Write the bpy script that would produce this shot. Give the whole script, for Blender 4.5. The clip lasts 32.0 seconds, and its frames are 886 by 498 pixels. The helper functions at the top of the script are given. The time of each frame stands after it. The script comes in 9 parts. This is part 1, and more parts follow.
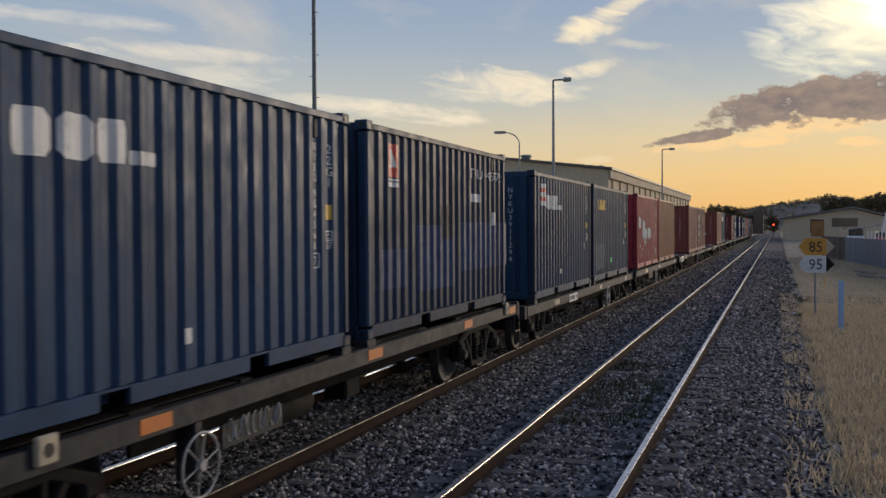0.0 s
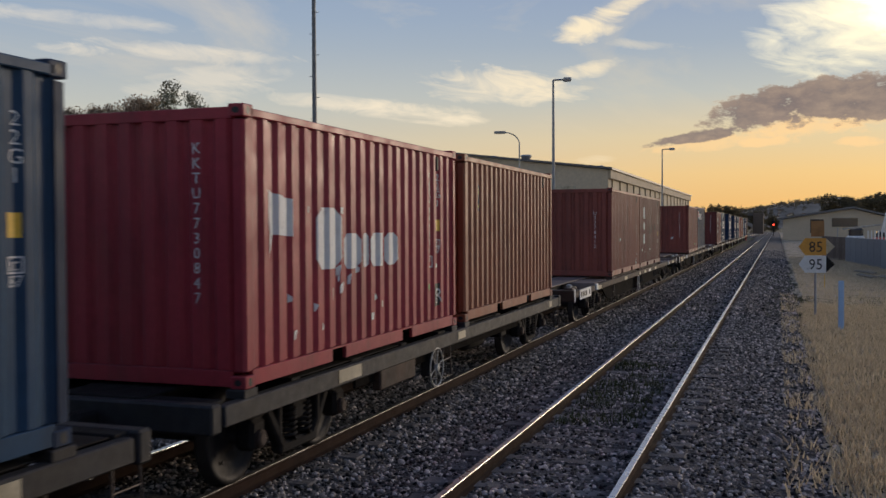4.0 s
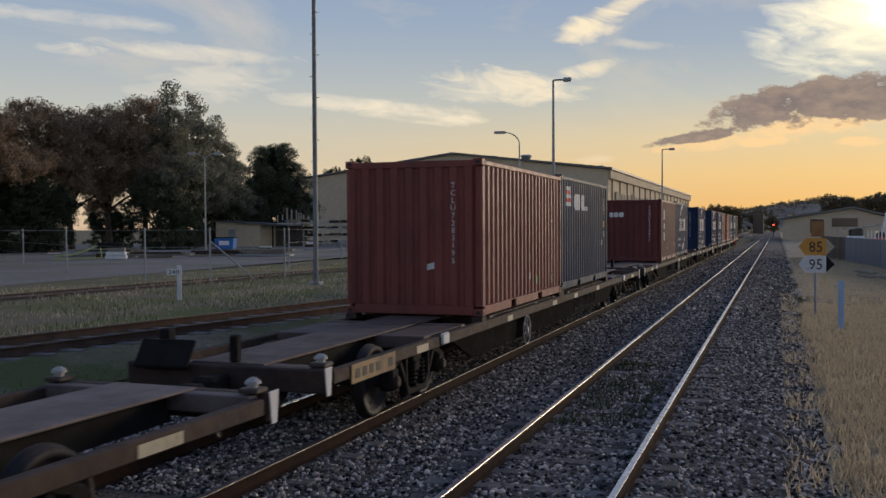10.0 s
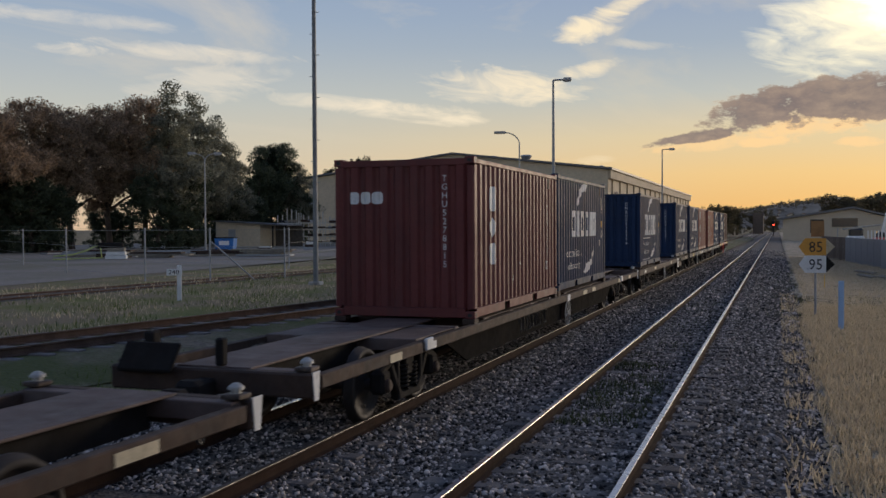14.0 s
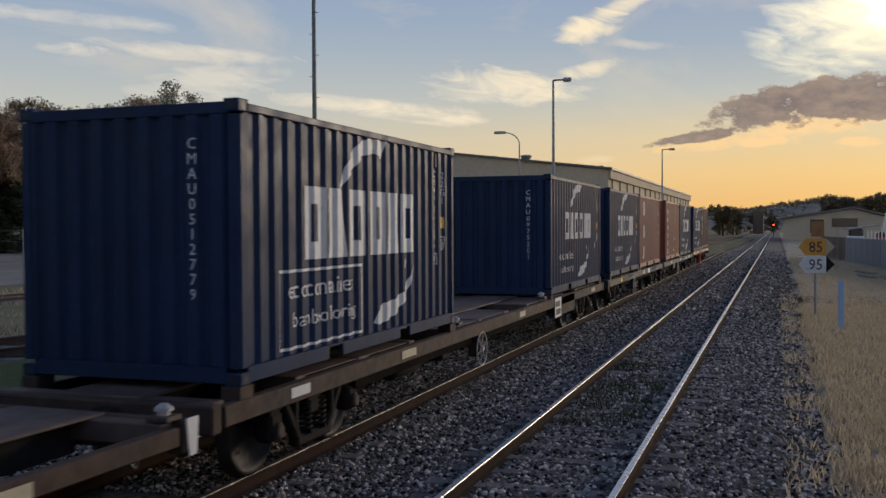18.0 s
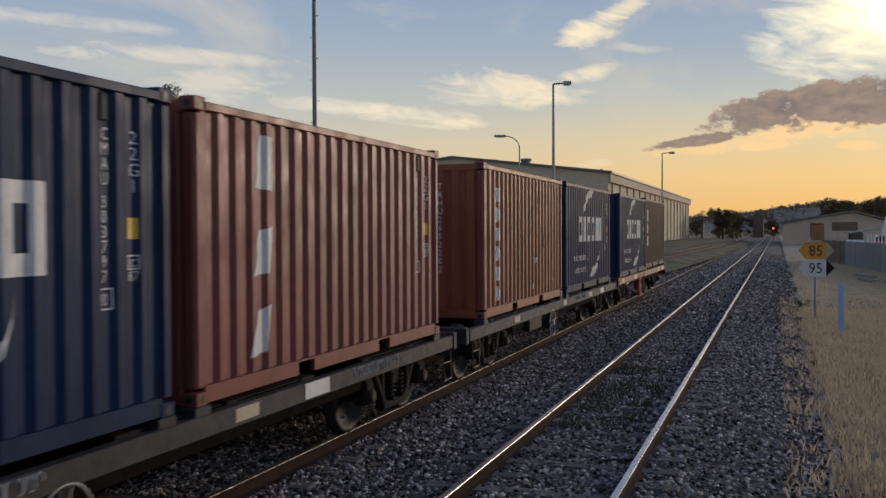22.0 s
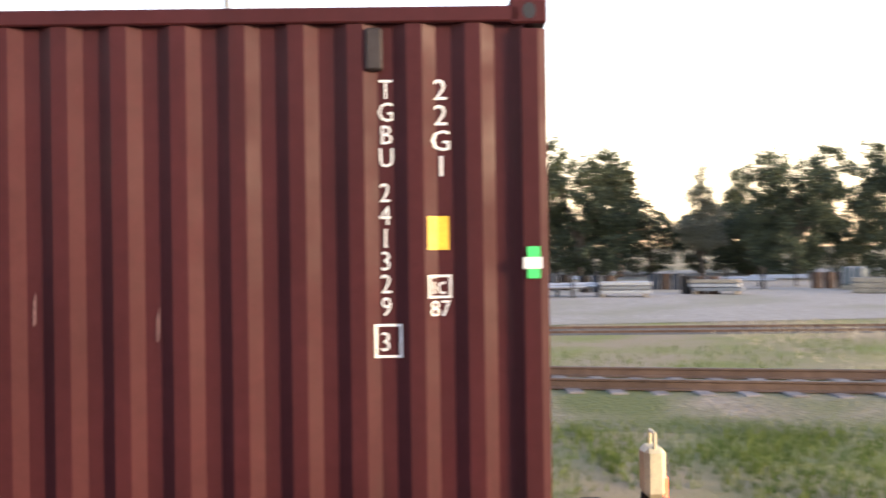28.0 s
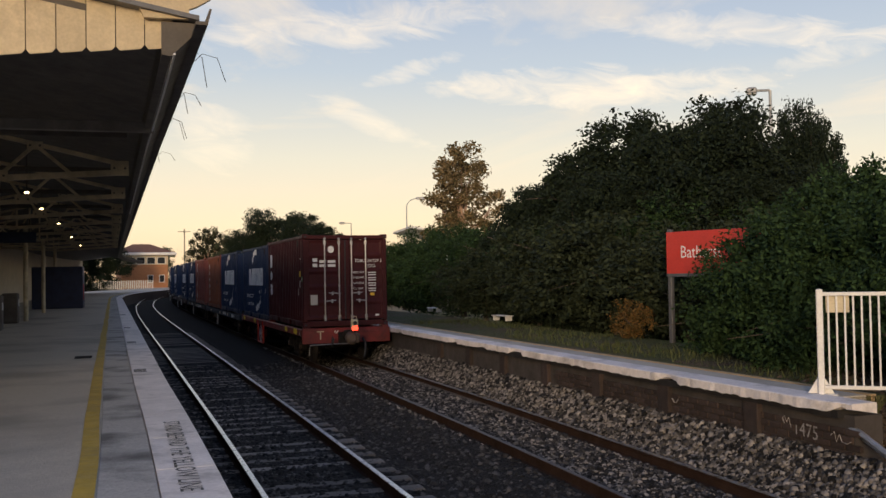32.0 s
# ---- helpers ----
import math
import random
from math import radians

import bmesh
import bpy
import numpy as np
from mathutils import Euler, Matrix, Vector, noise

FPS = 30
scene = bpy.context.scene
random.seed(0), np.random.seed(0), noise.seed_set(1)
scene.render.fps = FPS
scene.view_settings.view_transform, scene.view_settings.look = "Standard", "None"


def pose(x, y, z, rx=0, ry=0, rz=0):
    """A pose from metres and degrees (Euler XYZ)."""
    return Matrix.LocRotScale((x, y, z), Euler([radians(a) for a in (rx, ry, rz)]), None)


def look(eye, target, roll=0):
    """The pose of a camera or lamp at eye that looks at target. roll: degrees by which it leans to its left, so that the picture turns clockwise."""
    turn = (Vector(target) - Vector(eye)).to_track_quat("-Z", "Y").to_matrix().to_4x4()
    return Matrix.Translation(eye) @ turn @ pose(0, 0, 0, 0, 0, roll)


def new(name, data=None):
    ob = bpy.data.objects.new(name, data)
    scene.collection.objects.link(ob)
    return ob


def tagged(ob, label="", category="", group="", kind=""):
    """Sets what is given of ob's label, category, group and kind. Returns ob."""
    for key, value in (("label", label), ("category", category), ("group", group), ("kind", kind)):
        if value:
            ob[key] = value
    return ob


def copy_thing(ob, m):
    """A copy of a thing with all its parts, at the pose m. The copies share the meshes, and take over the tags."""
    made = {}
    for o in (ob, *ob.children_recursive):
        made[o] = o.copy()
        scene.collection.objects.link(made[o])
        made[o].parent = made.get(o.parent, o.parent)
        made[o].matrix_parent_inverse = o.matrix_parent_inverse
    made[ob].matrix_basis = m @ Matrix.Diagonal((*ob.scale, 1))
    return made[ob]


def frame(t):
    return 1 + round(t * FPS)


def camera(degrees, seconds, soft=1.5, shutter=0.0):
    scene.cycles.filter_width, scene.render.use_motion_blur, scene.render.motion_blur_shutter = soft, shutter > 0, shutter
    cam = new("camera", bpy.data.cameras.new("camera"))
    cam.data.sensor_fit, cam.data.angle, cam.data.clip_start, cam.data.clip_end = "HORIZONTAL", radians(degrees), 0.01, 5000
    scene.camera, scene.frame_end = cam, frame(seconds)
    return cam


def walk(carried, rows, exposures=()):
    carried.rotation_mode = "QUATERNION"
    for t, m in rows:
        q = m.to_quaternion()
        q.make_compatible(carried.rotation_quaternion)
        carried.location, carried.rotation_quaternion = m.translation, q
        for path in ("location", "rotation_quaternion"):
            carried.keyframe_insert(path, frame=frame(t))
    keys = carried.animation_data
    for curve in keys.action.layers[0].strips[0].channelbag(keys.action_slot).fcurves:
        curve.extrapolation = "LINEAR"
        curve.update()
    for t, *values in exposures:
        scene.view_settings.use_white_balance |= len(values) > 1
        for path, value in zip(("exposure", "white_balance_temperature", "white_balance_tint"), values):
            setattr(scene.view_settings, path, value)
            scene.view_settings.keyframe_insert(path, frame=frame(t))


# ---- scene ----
# ======== camera ========
EYE = (0.0, 0.0, 2.462)
cam = camera(49.4, 32.0, soft=1.5, shutter=0.22)
# seconds, yaw, pitch, roll
TURNS = [
    (0.0, 19.15, -1.29, 0.3), (18.0, 19.15, -1.28, 0.3), (19.0, 19.155, -1.27, 0.25), (21.0, 19.155, -1.27, 0.25), (21.5, 19.06, -1.13, 0.22), (22.0, 19.15, -1.08, 0.25),
    (22.5, 19.03, -1.14, 0.18), (23.0, 19.115, -1.25, 0.25), (23.5, 19.107, -1.13, 0.22), (24.0, 19.1, -1.08, 0.2), (24.5, 19.103, -1.08, 0.2), (25.0, 19.157, -1.05, 0.25),
    (25.3, 19.85, -0.98, 0.36), (25.5, 20.6, -0.9, 0.46),
    (26.0, 25.4, -0.75, 0.52), (26.5, 34.6, -0.64, 0.55), (27.0, 48.3, -0.58, 0.55),
    (27.5, 66.75, -0.5, 0.55), (28.0, 88.5, 0.02, 0.8), (28.2, 98.45, 0.45, 0.6), (28.5, 111.2, 0.85, 0.6),
    (29.0, 126.9, 1.27, 1.0), (29.3, 134.6, 1.47, 0.95), (29.6, 141.7, 1.58, 1.0), (30.2, 151.1, 1.68, 1.0),
    (31.0, 158.7, 1.71, 0.9), (31.5, 161.1, 1.66, 0.95), (32.0, 161.9, 1.51, 1.0)]
walk(cam, [(t, pose(*EYE, 90 + p, r, y)) for t, y, p, r in TURNS],
     exposures=[(0, -0.1, 6050, 10), (25.0, -0.1, 6050, 10), (25.5, -0.1, 6050, 10), (26.5, 1.0, 6400, 10), (27.5, 2.8, 7700, 12), (28.0, 2.45, 7200, 12), (28.22, 1.75, 6900, 11), (28.55, 0.74, 6300, 9), (29.2, 0.5, 6500, 10), (29.6, 0.6, 6550, 10), (30.2, 0.58, 6800, 11), (32.0, 0.5, 7200, 12)])

# ======== world and sun ========
SUN_AZ, SUN_EL = -29.0, 9.0         # degrees left of +y, degrees up
GLOW_AZ = -5.0


def sky_world():
    w = bpy.data.worlds.new("dusk_sky")
    scene.world = w
    w.use_nodes = True
    nt = w.node_tree
    nt.nodes.clear()
    N, L = nt.nodes.new, nt.links.new

    def val(op, a, b=None, c=None, clamp=False):
        n = N("ShaderNodeMath")
        n.operation, n.use_clamp = op, clamp
        for i, x in enumerate((a, b, c)):
            if x is None:
                continue
            if isinstance(x, (int, float)):
                n.inputs[i].default_value = x
            else:
                L(x, n.inputs[i])
        return n.outputs[0]

    def mix(fac, a, b, blend="MIX"):
        n = N("ShaderNodeMix")
        n.data_type, n.blend_type = "RGBA", blend
        for i, x in ((0, fac), (6, a), (7, b)):
            if isinstance(x, (int, float)):
                n.inputs[i].default_value = x
            elif isinstance(x, tuple):
                n.inputs[i].default_value = (*x, 1)
            else:
                L(x, n.inputs[i])
        return n.outputs[2]

    tc = N("ShaderNodeTexCoord").outputs["Generated"]
    sep = N("ShaderNodeSeparateXYZ")
    L(tc, sep.inputs[0])
    X, Y, Z = sep.outputs
    el = val("MULTIPLY", val("ARCSINE", Z), 57.2958)
    az = val("MULTIPLY", val("ARCTAN2", val("MULTIPLY", X, -1), Y), 57.2958)   # left of +y

    sky = N("ShaderNodeTexSky")
    sky.sky_type, sky.sun_disc = "NISHITA", False
    sky.sun_elevation, sky.sun_rotation = radians(SUN_EL), radians(-SUN_AZ)
    sky.air_density, sky.dust_density, sky.ozone_density = 1.0, 0.6, 3.0

    def shade(stops):
        r = N("ShaderNodeValToRGB")
        L(val("MULTIPLY", val("ADD", el, 2.0), 1 / 92.0), r.inputs[0])
        while len(r.color_ramp.elements) < len(stops):
            r.color_ramp.elements.new(0.5)
        for e, (deg, c) in zip(r.color_ramp.elements, stops):
            e.position = (deg + 2.0) / 92.0
            e.color = (*c, 1)
        return r.outputs[0]

    far = shade([(-2, (0.66, 0.46, 0.3)), (0, (0.82, 0.58, 0.38)), (3, (0.82, 0.67, 0.47)), (7, (0.66, 0.63, 0.53)), (12, (0.42, 0.49, 0.57)), (20, (0.255, 0.34, 0.52)), (34, (0.115, 0.175, 0.32)), (90, (0.055, 0.095, 0.22))])
    near = shade([(-2, (0.8, 0.35, 0.09)), (0, (1.0, 0.48, 0.11)), (3, (1.06, 0.63, 0.2)), (5.2, (0.94, 0.68, 0.33)), (7.6, (0.64, 0.6, 0.49)), (10.5, (0.44, 0.475, 0.51)), (16, (0.31, 0.37, 0.53)), (34, (0.14, 0.185, 0.34)), (90, (0.055, 0.095, 0.22))])
    # warm veil of haze low down, round the place of the sunset
    def bell(x, centre, width):
        d = val("DIVIDE", val("SUBTRACT", x, centre), width)
        return val("POWER", 2.71828, val("MULTIPLY", val("MULTIPLY", d, d), -1))

    # clouds: streaks on a high sheet
    comb = N("ShaderNodeCombineXYZ")
    zz = val("ADD", val("MAXIMUM", Z, 0.0), 0.07)
    L(val("DIVIDE", X, zz), comb.inputs[0])
    L(val("MULTIPLY", val("DIVIDE", Y, zz), 0.55), comb.inputs[1])
    no = N("ShaderNodeTexNoise")
    no.inputs["Scale"].default_value, no.inputs["Detail"].default_value = 0.7, 9
    no.inputs["Roughness"].default_value, no.inputs["Distortion"].default_value = 0.6, 1.2
    L(comb.outputs[0], no.inputs["Vector"])
    streak = val("MULTIPLY", val("SUBTRACT", no.outputs[0], 0.51), 4.5, clamp=True)
    streak = val("MULTIPLY", streak, val("MULTIPLY", val("SUBTRACT", el, 3.0), 0.12, clamp=True))
    # ragged edges for single clouds
    n2 = N("ShaderNodeTexNoise")
    n2.inputs["Scale"].default_value, n2.inputs["Detail"].default_value, n2.inputs["Roughness"].default_value = 1.0, 9, 0.62
    n2.inputs["Distortion"].default_value = 0.9
    wisp = N("ShaderNodeCombineXYZ")
    L(val("MULTIPLY", az, 0.26), wisp.inputs[0])
    L(val("ADD", val("MULTIPLY", el, 0.8), val("MULTIPLY", az, -0.12)), wisp.inputs[1])
    L(wisp.outputs[0], n2.inputs["Vector"])
    rag = val("SUBTRACT", n2.outputs[0], 0.5)
    # billows for the heavy cloud
    n3 = N("ShaderNodeTexNoise")
    n3.inputs["Scale"].default_value, n3.inputs["Detail"].default_value, n3.inputs["Roughness"].default_value = 1.0, 10, 0.66
    puff = N("ShaderNodeCombineXYZ")
    L(val("MULTIPLY", az, 0.62), puff.inputs[0])
    L(val("MULTIPLY", el, 1.25), puff.inputs[1])
    L(puff.outputs[0], n3.inputs["Vector"])
    billow = val("SUBTRACT", n3.outputs[0], 0.5)

    def cloud(a, e, wa, we, tilt=0.0, soft=2.0, rough=2.6, edge=None):
        da, de = val("SUBTRACT", az, a), val("SUBTRACT", el, e)
        de = val("ADD", de, val("MULTIPLY", da, tilt))
        r = val("ADD", val("POWER", val("ABSOLUTE", val("DIVIDE", da, wa)), 2.0), val("POWER", val("ABSOLUTE", val("DIVIDE", de, we)), 2.0))
        r = val("ADD", r, val("MULTIPLY", edge or rag, -rough * 1.6))
        return val("MULTIPLY", val("SUBTRACT", 1.0, r), soft, clamp=True)

    glow = bell(az, GLOW_AZ, 29)
    veil = mix(1.0, mix(glow, far, near), (10.0, 10.0, 10.0), "MULTIPLY")
    col = mix(0.85, sky.outputs[0], veil)
    lit = mix(glow, (0.88, 0.75, 0.57), (1.0, 0.8, 0.5))
    out = mix(val("MULTIPLY", streak, 0.75), col, mix(1.0, lit, (CLOUD, CLOUD, CLOUD), "MULTIPLY"))
    white = mix(1.0, lit, (CLOUD * 1.25,) * 3, "MULTIPLY")
    # single clouds: place, half widths, slant, strength
    for a, e, wa, we, tilt, k in ((10.4, 11.5, 1.7, 0.75, 0.25, 1.0), (8.4, 12.8, 2.2, 0.5, 0.5, 0.9), (7.0, 10.4, 2.4, 0.25, -0.1, 0.45),
                                  (15.6, 8.3, 4.4, 0.85, -0.06, 0.9), (10.9, 9.0, 2.0, 0.4, 0.22, 0.75), (20.6, 6.75, 4.2, 0.5, -0.1, 0.85), (25.0, 7.4, 4.0, 0.35, -0.05, 0.5),
                                  (33.5, 10.0, 5.0, 0.4, -0.05, 0.6), (39.7, 9.8, 2.0, 0.28, 0.0, 0.7), (32.5, 8.3, 4.0, 0.8, 0.12, 0.5), (40.0, 11.5, 6.0, 0.35, -0.04, 0.4),
                                  (10.2, 3.9, 1.2, 0.22, 0.0, 0.5), (152.5, 10.7, 9.0, 0.95, -0.05, 0.8), (164.0, 11.9, 2.8, 0.5, 0.25, 0.6), (144.5, 13.4, 7.0, 0.8, -0.12, 0.6),
                                  (166.5, 14.6, 7.5, 1.0, 0.1, 0.6), (175.3, 8.3, 2.2, 1.6, -0.3, 0.5), (166.0, 9.0, 3.2, 0.6, -0.4, 0.45), (138.5, 12.0, 4.0, 0.6, 0.2, 0.6)):
        out = mix(val("MULTIPLY", cloud(a, e, wa * 1.15, we * 1.3, tilt, 0.8 if a < 90 else 0.45), k), out, white)
    # bright bank that hides the sun
    out = mix(cloud(-10.0, 13.9, 11.2, 5.0, 0.3, 0.9, 0.9, rag), out, (CLOUD * 2.1, CLOUD * 1.72, CLOUD * 0.98))
    out = mix(cloud(-11.0, 13.9, 7.4, 3.6, 0.25, 1.2, 0.6, billow), out, (CLOUD * 2.6, CLOUD * 2.35, CLOUD * 1.6))
    # dull violet cloud under it, lit along its edges
    gold = (CLOUD * 1.3, CLOUD * 0.82, CLOUD * 0.36)
    dull = mix(val("MULTIPLY", val("ADD", billow, 0.22), 2.4, clamp=True), (CLOUD * 0.2, CLOUD * 0.165, CLOUD * 0.165), (CLOUD * 0.5, CLOUD * 0.36, CLOUD * 0.26))
    for a, e, wa, we, tilt in ((-3.4, 6.75, 6.9, 1.6, 0.05), (3.4, 4.9, 3.6, 0.55, 0.12), (-2.0, 5.7, 3.4, 0.7, 0.1)):
        out = mix(val("MULTIPLY", cloud(a, e - 0.08, wa * 1.0, we * 0.98, tilt, 1.4, 2.2, billow), 0.6), out, gold)
    for a, e, wa, we, tilt in ((-4.2, 6.8, 7.0, 1.35, 0.03), (0.6, 6.5, 3.4, 1.1, 0.2), (4.2, 5.0, 3.0, 0.36, 0.12), (-9.0, 6.5, 4.4, 1.0, 0.0)):
        out = mix(val("MULTIPLY", cloud(a, e + 0.12, wa, we, tilt, 2.4, 2.3, billow), 0.95), out, dull)
    for a, e, wa, we in ((-4.2, 4.55, 1.4, 0.3), (0.5, 4.7, 1.8, 0.3)):
        out = mix(val("MULTIPLY", cloud(a, e, wa, we, 0.0, 1.6, 2.2, billow), 0.75), out, gold)
    bg = N("ShaderNodeBackground")
    bg.inputs[1].default_value = 0.1
    L(out, bg.inputs[0])
    o = N("ShaderNodeOutputWorld")
    L(bg.outputs[0], o.inputs[0])


CLOUD = 9.0
sky_world()
sun = new("sun", bpy.data.lights.new("sun", "SUN"))
sun.data.energy, sun.data.angle, sun.data.color = 1.35, radians(11), (1.0, 0.78, 0.55)
sun_dir = Vector((-math.sin(radians(SUN_AZ)) * math.cos(radians(SUN_EL)), math.cos(radians(SUN_AZ)) * math.cos(radians(SUN_EL)), math.sin(radians(SUN_EL))))
sun.matrix_world = look(sun_dir * 100, (0, 0, 0))
# ======== materials ========
MATS = {}


def material(name, colour, rough=0.6, metal=0.0, vary=0.25, scale=3.0, bump=0.15, bump_scale=60.0, dirt=None, dirt_amount=0.35,
             dirt_scale=1.3, streaks=False, emit=0.0, coat=0.0, per_object=0.0, spec=0.5, island=0.0):
    """A painted or raw surface: base colour varied at two scales, stains of a second colour, fine relief."""
    if name in MATS:
        return MATS[name]
    m = bpy.data.materials.new(name)
    m.use_nodes = True
    nt = m.node_tree
    N, L = nt.nodes.new, nt.links.new
    b = nt.nodes["Principled BSDF"]
    b.inputs["Roughness"].default_value, b.inputs["Metallic"].default_value = rough, metal
    b.inputs["Specular IOR Level"].default_value = spec
    b.inputs["Coat Weight"].default_value = coat
    tc = N("ShaderNodeTexCoord").outputs["Object"]

    def noise_at(s, detail=6, roughness=0.6, squash=None):
        n = N("ShaderNodeTexNoise")
        n.inputs["Scale"].default_value, n.inputs["Detail"].default_value, n.inputs["Roughness"].default_value = s, detail, roughness
        src = tc
        if squash:
            mp = N("ShaderNodeMapping")
            mp.inputs["Scale"].default_value = squash
            L(tc, mp.inputs[0])
            src = mp.outputs[0]
        L(src, n.inputs["Vector"])
        return n.outputs[0]

    def ramp(src, a, c, lo=0.0, hi=1.0):
        n = N("ShaderNodeMapRange")
        n.inputs[1].default_value, n.inputs[2].default_value, n.inputs[3].default_value, n.inputs[4].default_value = a, c, lo, hi
        L(src, n.inputs[0])
        return n.outputs[0]

    def mix(fac, a, c, blend="MIX"):
        n = N("ShaderNodeMix")
        n.data_type, n.blend_type = "RGBA", blend
        for i, x in ((0, fac), (6, a), (7, c)):
            if isinstance(x, (int, float)):
                n.inputs[i].default_value = x
            elif isinstance(x, tuple):
                n.inputs[i].default_value = (*x, 1)
            else:
                L(x, n.inputs[i])
        return n.outputs[2]

    lo, hi = tuple(c * (1 - vary) for c in colour), tuple(min(1, c * (1 + vary)) for c in colour)
    col = mix(ramp(noise_at(scale), 0.3, 0.7), lo, hi)
    fine = noise_at(scale * 14, 4)
    col = mix(0.5, col, mix(ramp(fine, 0.25, 0.75), (0.75, 0.75, 0.75), (1.2, 1.2, 1.2)), "MULTIPLY")
    rr = ramp(noise_at(scale * 3), 0.3, 0.7, max(0.02, rough - 0.12), min(1, rough + 0.12))
    if dirt:
        d = noise_at(dirt_scale, 9, 0.7, (1, 1, 0.16) if streaks else None)
        f = ramp(d, 0.62 - dirt_amount * 0.4, 0.72, 0, 0.85)
        col = mix(f, col, dirt)
        if streaks:
            # narrow runs of rust and pale scuffs down the wall
            col = mix(ramp(noise_at(3.0, 8, 0.75, (1, 2.6, 0.22)), 0.6, 0.74, 0, 0.5), col, (0.05, 0.028, 0.022))
            col = mix(ramp(noise_at(9.0, 6, 0.7, (1, 1.6, 0.5)), 0.7, 0.8, 0, 0.45), col, tuple(min(1, c * 1.6 + 0.025) for c in colour))
    if per_object:
        oi = N("ShaderNodeObjectInfo").outputs["Random"]
        col = mix(1.0, col, mix(oi, (1 - per_object,) * 3, (1 + per_object,) * 3), "MULTIPLY")
    if island:
        gi = N("ShaderNodeNewGeometry").outputs["Random Per Island"]
        pw = N("ShaderNodeMath")
        pw.operation = "POWER"
        L(gi, pw.inputs[0])
        pw.inputs[1].default_value = 2.4
        col = mix(1.0, col, mix(pw.outputs[0], (1 - island,) * 3, (1 + island * 2.2,) * 3), "MULTIPLY")
    L(col, b.inputs["Base Color"])
    L(rr, b.inputs["Roughness"])
    if bump:
        bm_ = N("ShaderNodeBump")
        bm_.inputs["Strength"].default_value, bm_.inputs["Distance"].default_value = bump, 0.02
        L(noise_at(bump_scale, 5), bm_.inputs["Height"])
        L(bm_.outputs[0], b.inputs["Normal"])
    if emit:
        b.inputs["Emission Color"].default_value = (*colour, 1)
        b.inputs["Emission Strength"].default_value = emit
    MATS[name] = m
    return m


M_RAIL_SIDE = material("rusty_rail", (0.045, 0.026, 0.019), 0.9, 0.0, dirt=(0.025, 0.016, 0.013), bump=0.3, spec=0.08)
M_RAIL_OLD = material("dry_rusted_rail", (0.15, 0.1, 0.075), 0.9, 0.0, dirt=(0.08, 0.055, 0.045), bump=0.3, spec=0.08)
M_RAIL_TOP = material("polished_rail_head", (0.68, 0.67, 0.67), 0.32, 1.0, vary=0.1, bump=0.03, bump_scale=200)
# brown head colour imitates the dark train mirrored in a polished rail
M_RAIL_DARK = material("train_darkened_rail_head", (0.075, 0.055, 0.045), 0.48, 0.0, vary=0.2, bump=0.05)
M_RAIL_DULL = material("dull_rail_head", (0.13, 0.1, 0.085), 0.6, 0.6, vary=0.2, bump=0.05)
M_SLEEPER = material("weathered_sleeper", (0.19, 0.17, 0.155), 0.9, vary=0.35, dirt=(0.05, 0.04, 0.035), per_object=0.3, bump=0.6, bump_scale=25)
M_STONE = material("ballast_stone", (0.3, 0.255, 0.22), 0.85, vary=0.25, scale=8, bump=0.4, island=1.0)
# oily stone, darkened further for the shade between the platforms
M_STONE_DARK = material("oily_shaded_stone", (0.036, 0.034, 0.034), 0.85, vary=0.2, scale=8, bump=0.4, island=0.85)
M_STONE_BROWN = material("brown_ballast_stone", (0.11, 0.1, 0.09), 0.85, vary=0.2, scale=8, bump=0.4, island=1.0)
M_WHITE = material("white_marking_paint", (0.8, 0.79, 0.77), 0.55, vary=0.06, dirt=(0.45, 0.33, 0.3), dirt_amount=0.15)
M_WHITE_WORN = material("worn_white_paint", (0.8, 0.79, 0.76), 0.55, vary=0.08, scale=6, dirt=(0.45, 0.44, 0.42), dirt_amount=0.12, dirt_scale=5)
M_CREAM_MARK = material("cream_reflector", (0.6, 0.52, 0.36), 0.5, vary=0.12, dirt=(0.2, 0.16, 0.1))
M_ORANGE_MARK = material("orange_reflector", (0.75, 0.24, 0.05), 0.45, vary=0.1)
M_YELLOW_MARK = material("yellow_reflector", (0.85, 0.66, 0.03), 0.45, vary=0.06)
M_GREEN_MARK = material("green_sticker", (0.05, 0.7, 0.18), 0.5, vary=0.05)
M_RED_MARK = material("red_flag_paint", (0.65, 0.07, 0.05), 0.5, vary=0.1)
M_GOLD_MARK = material("golden_yellow_paint", (0.85, 0.52, 0.05), 0.5, vary=0.1)
M_BLACK = material("black_paint", (0.02, 0.02, 0.022), 0.5, vary=0.2)
M_GALV = material("galvanised_steel", (0.45, 0.45, 0.45), 0.4, 0.8, vary=0.15)
M_DARK_STEEL = material("grimy_dark_steel", (0.024, 0.022, 0.021), 0.8, 0.0, vary=0.3, dirt=(0.024, 0.017, 0.014), dirt_amount=0.3, spec=0.1)
M_WHEEL = material("brown_dusted_wheel_steel", (0.025, 0.02, 0.018), 0.7, 0.1, vary=0.25)
M_DECK_BROWN = material("rust_brown_wagon_steel", (0.115, 0.078, 0.066), 0.7, 0.0, vary=0.4, scale=1.6, dirt=(0.18, 0.145, 0.13), dirt_amount=0.35)
M_DECK_PALE = material("worn_grey_brown_deck", (0.2, 0.155, 0.14), 0.7, 0.0, vary=0.4, scale=1.6, dirt=(0.1, 0.075, 0.065), dirt_amount=0.4)
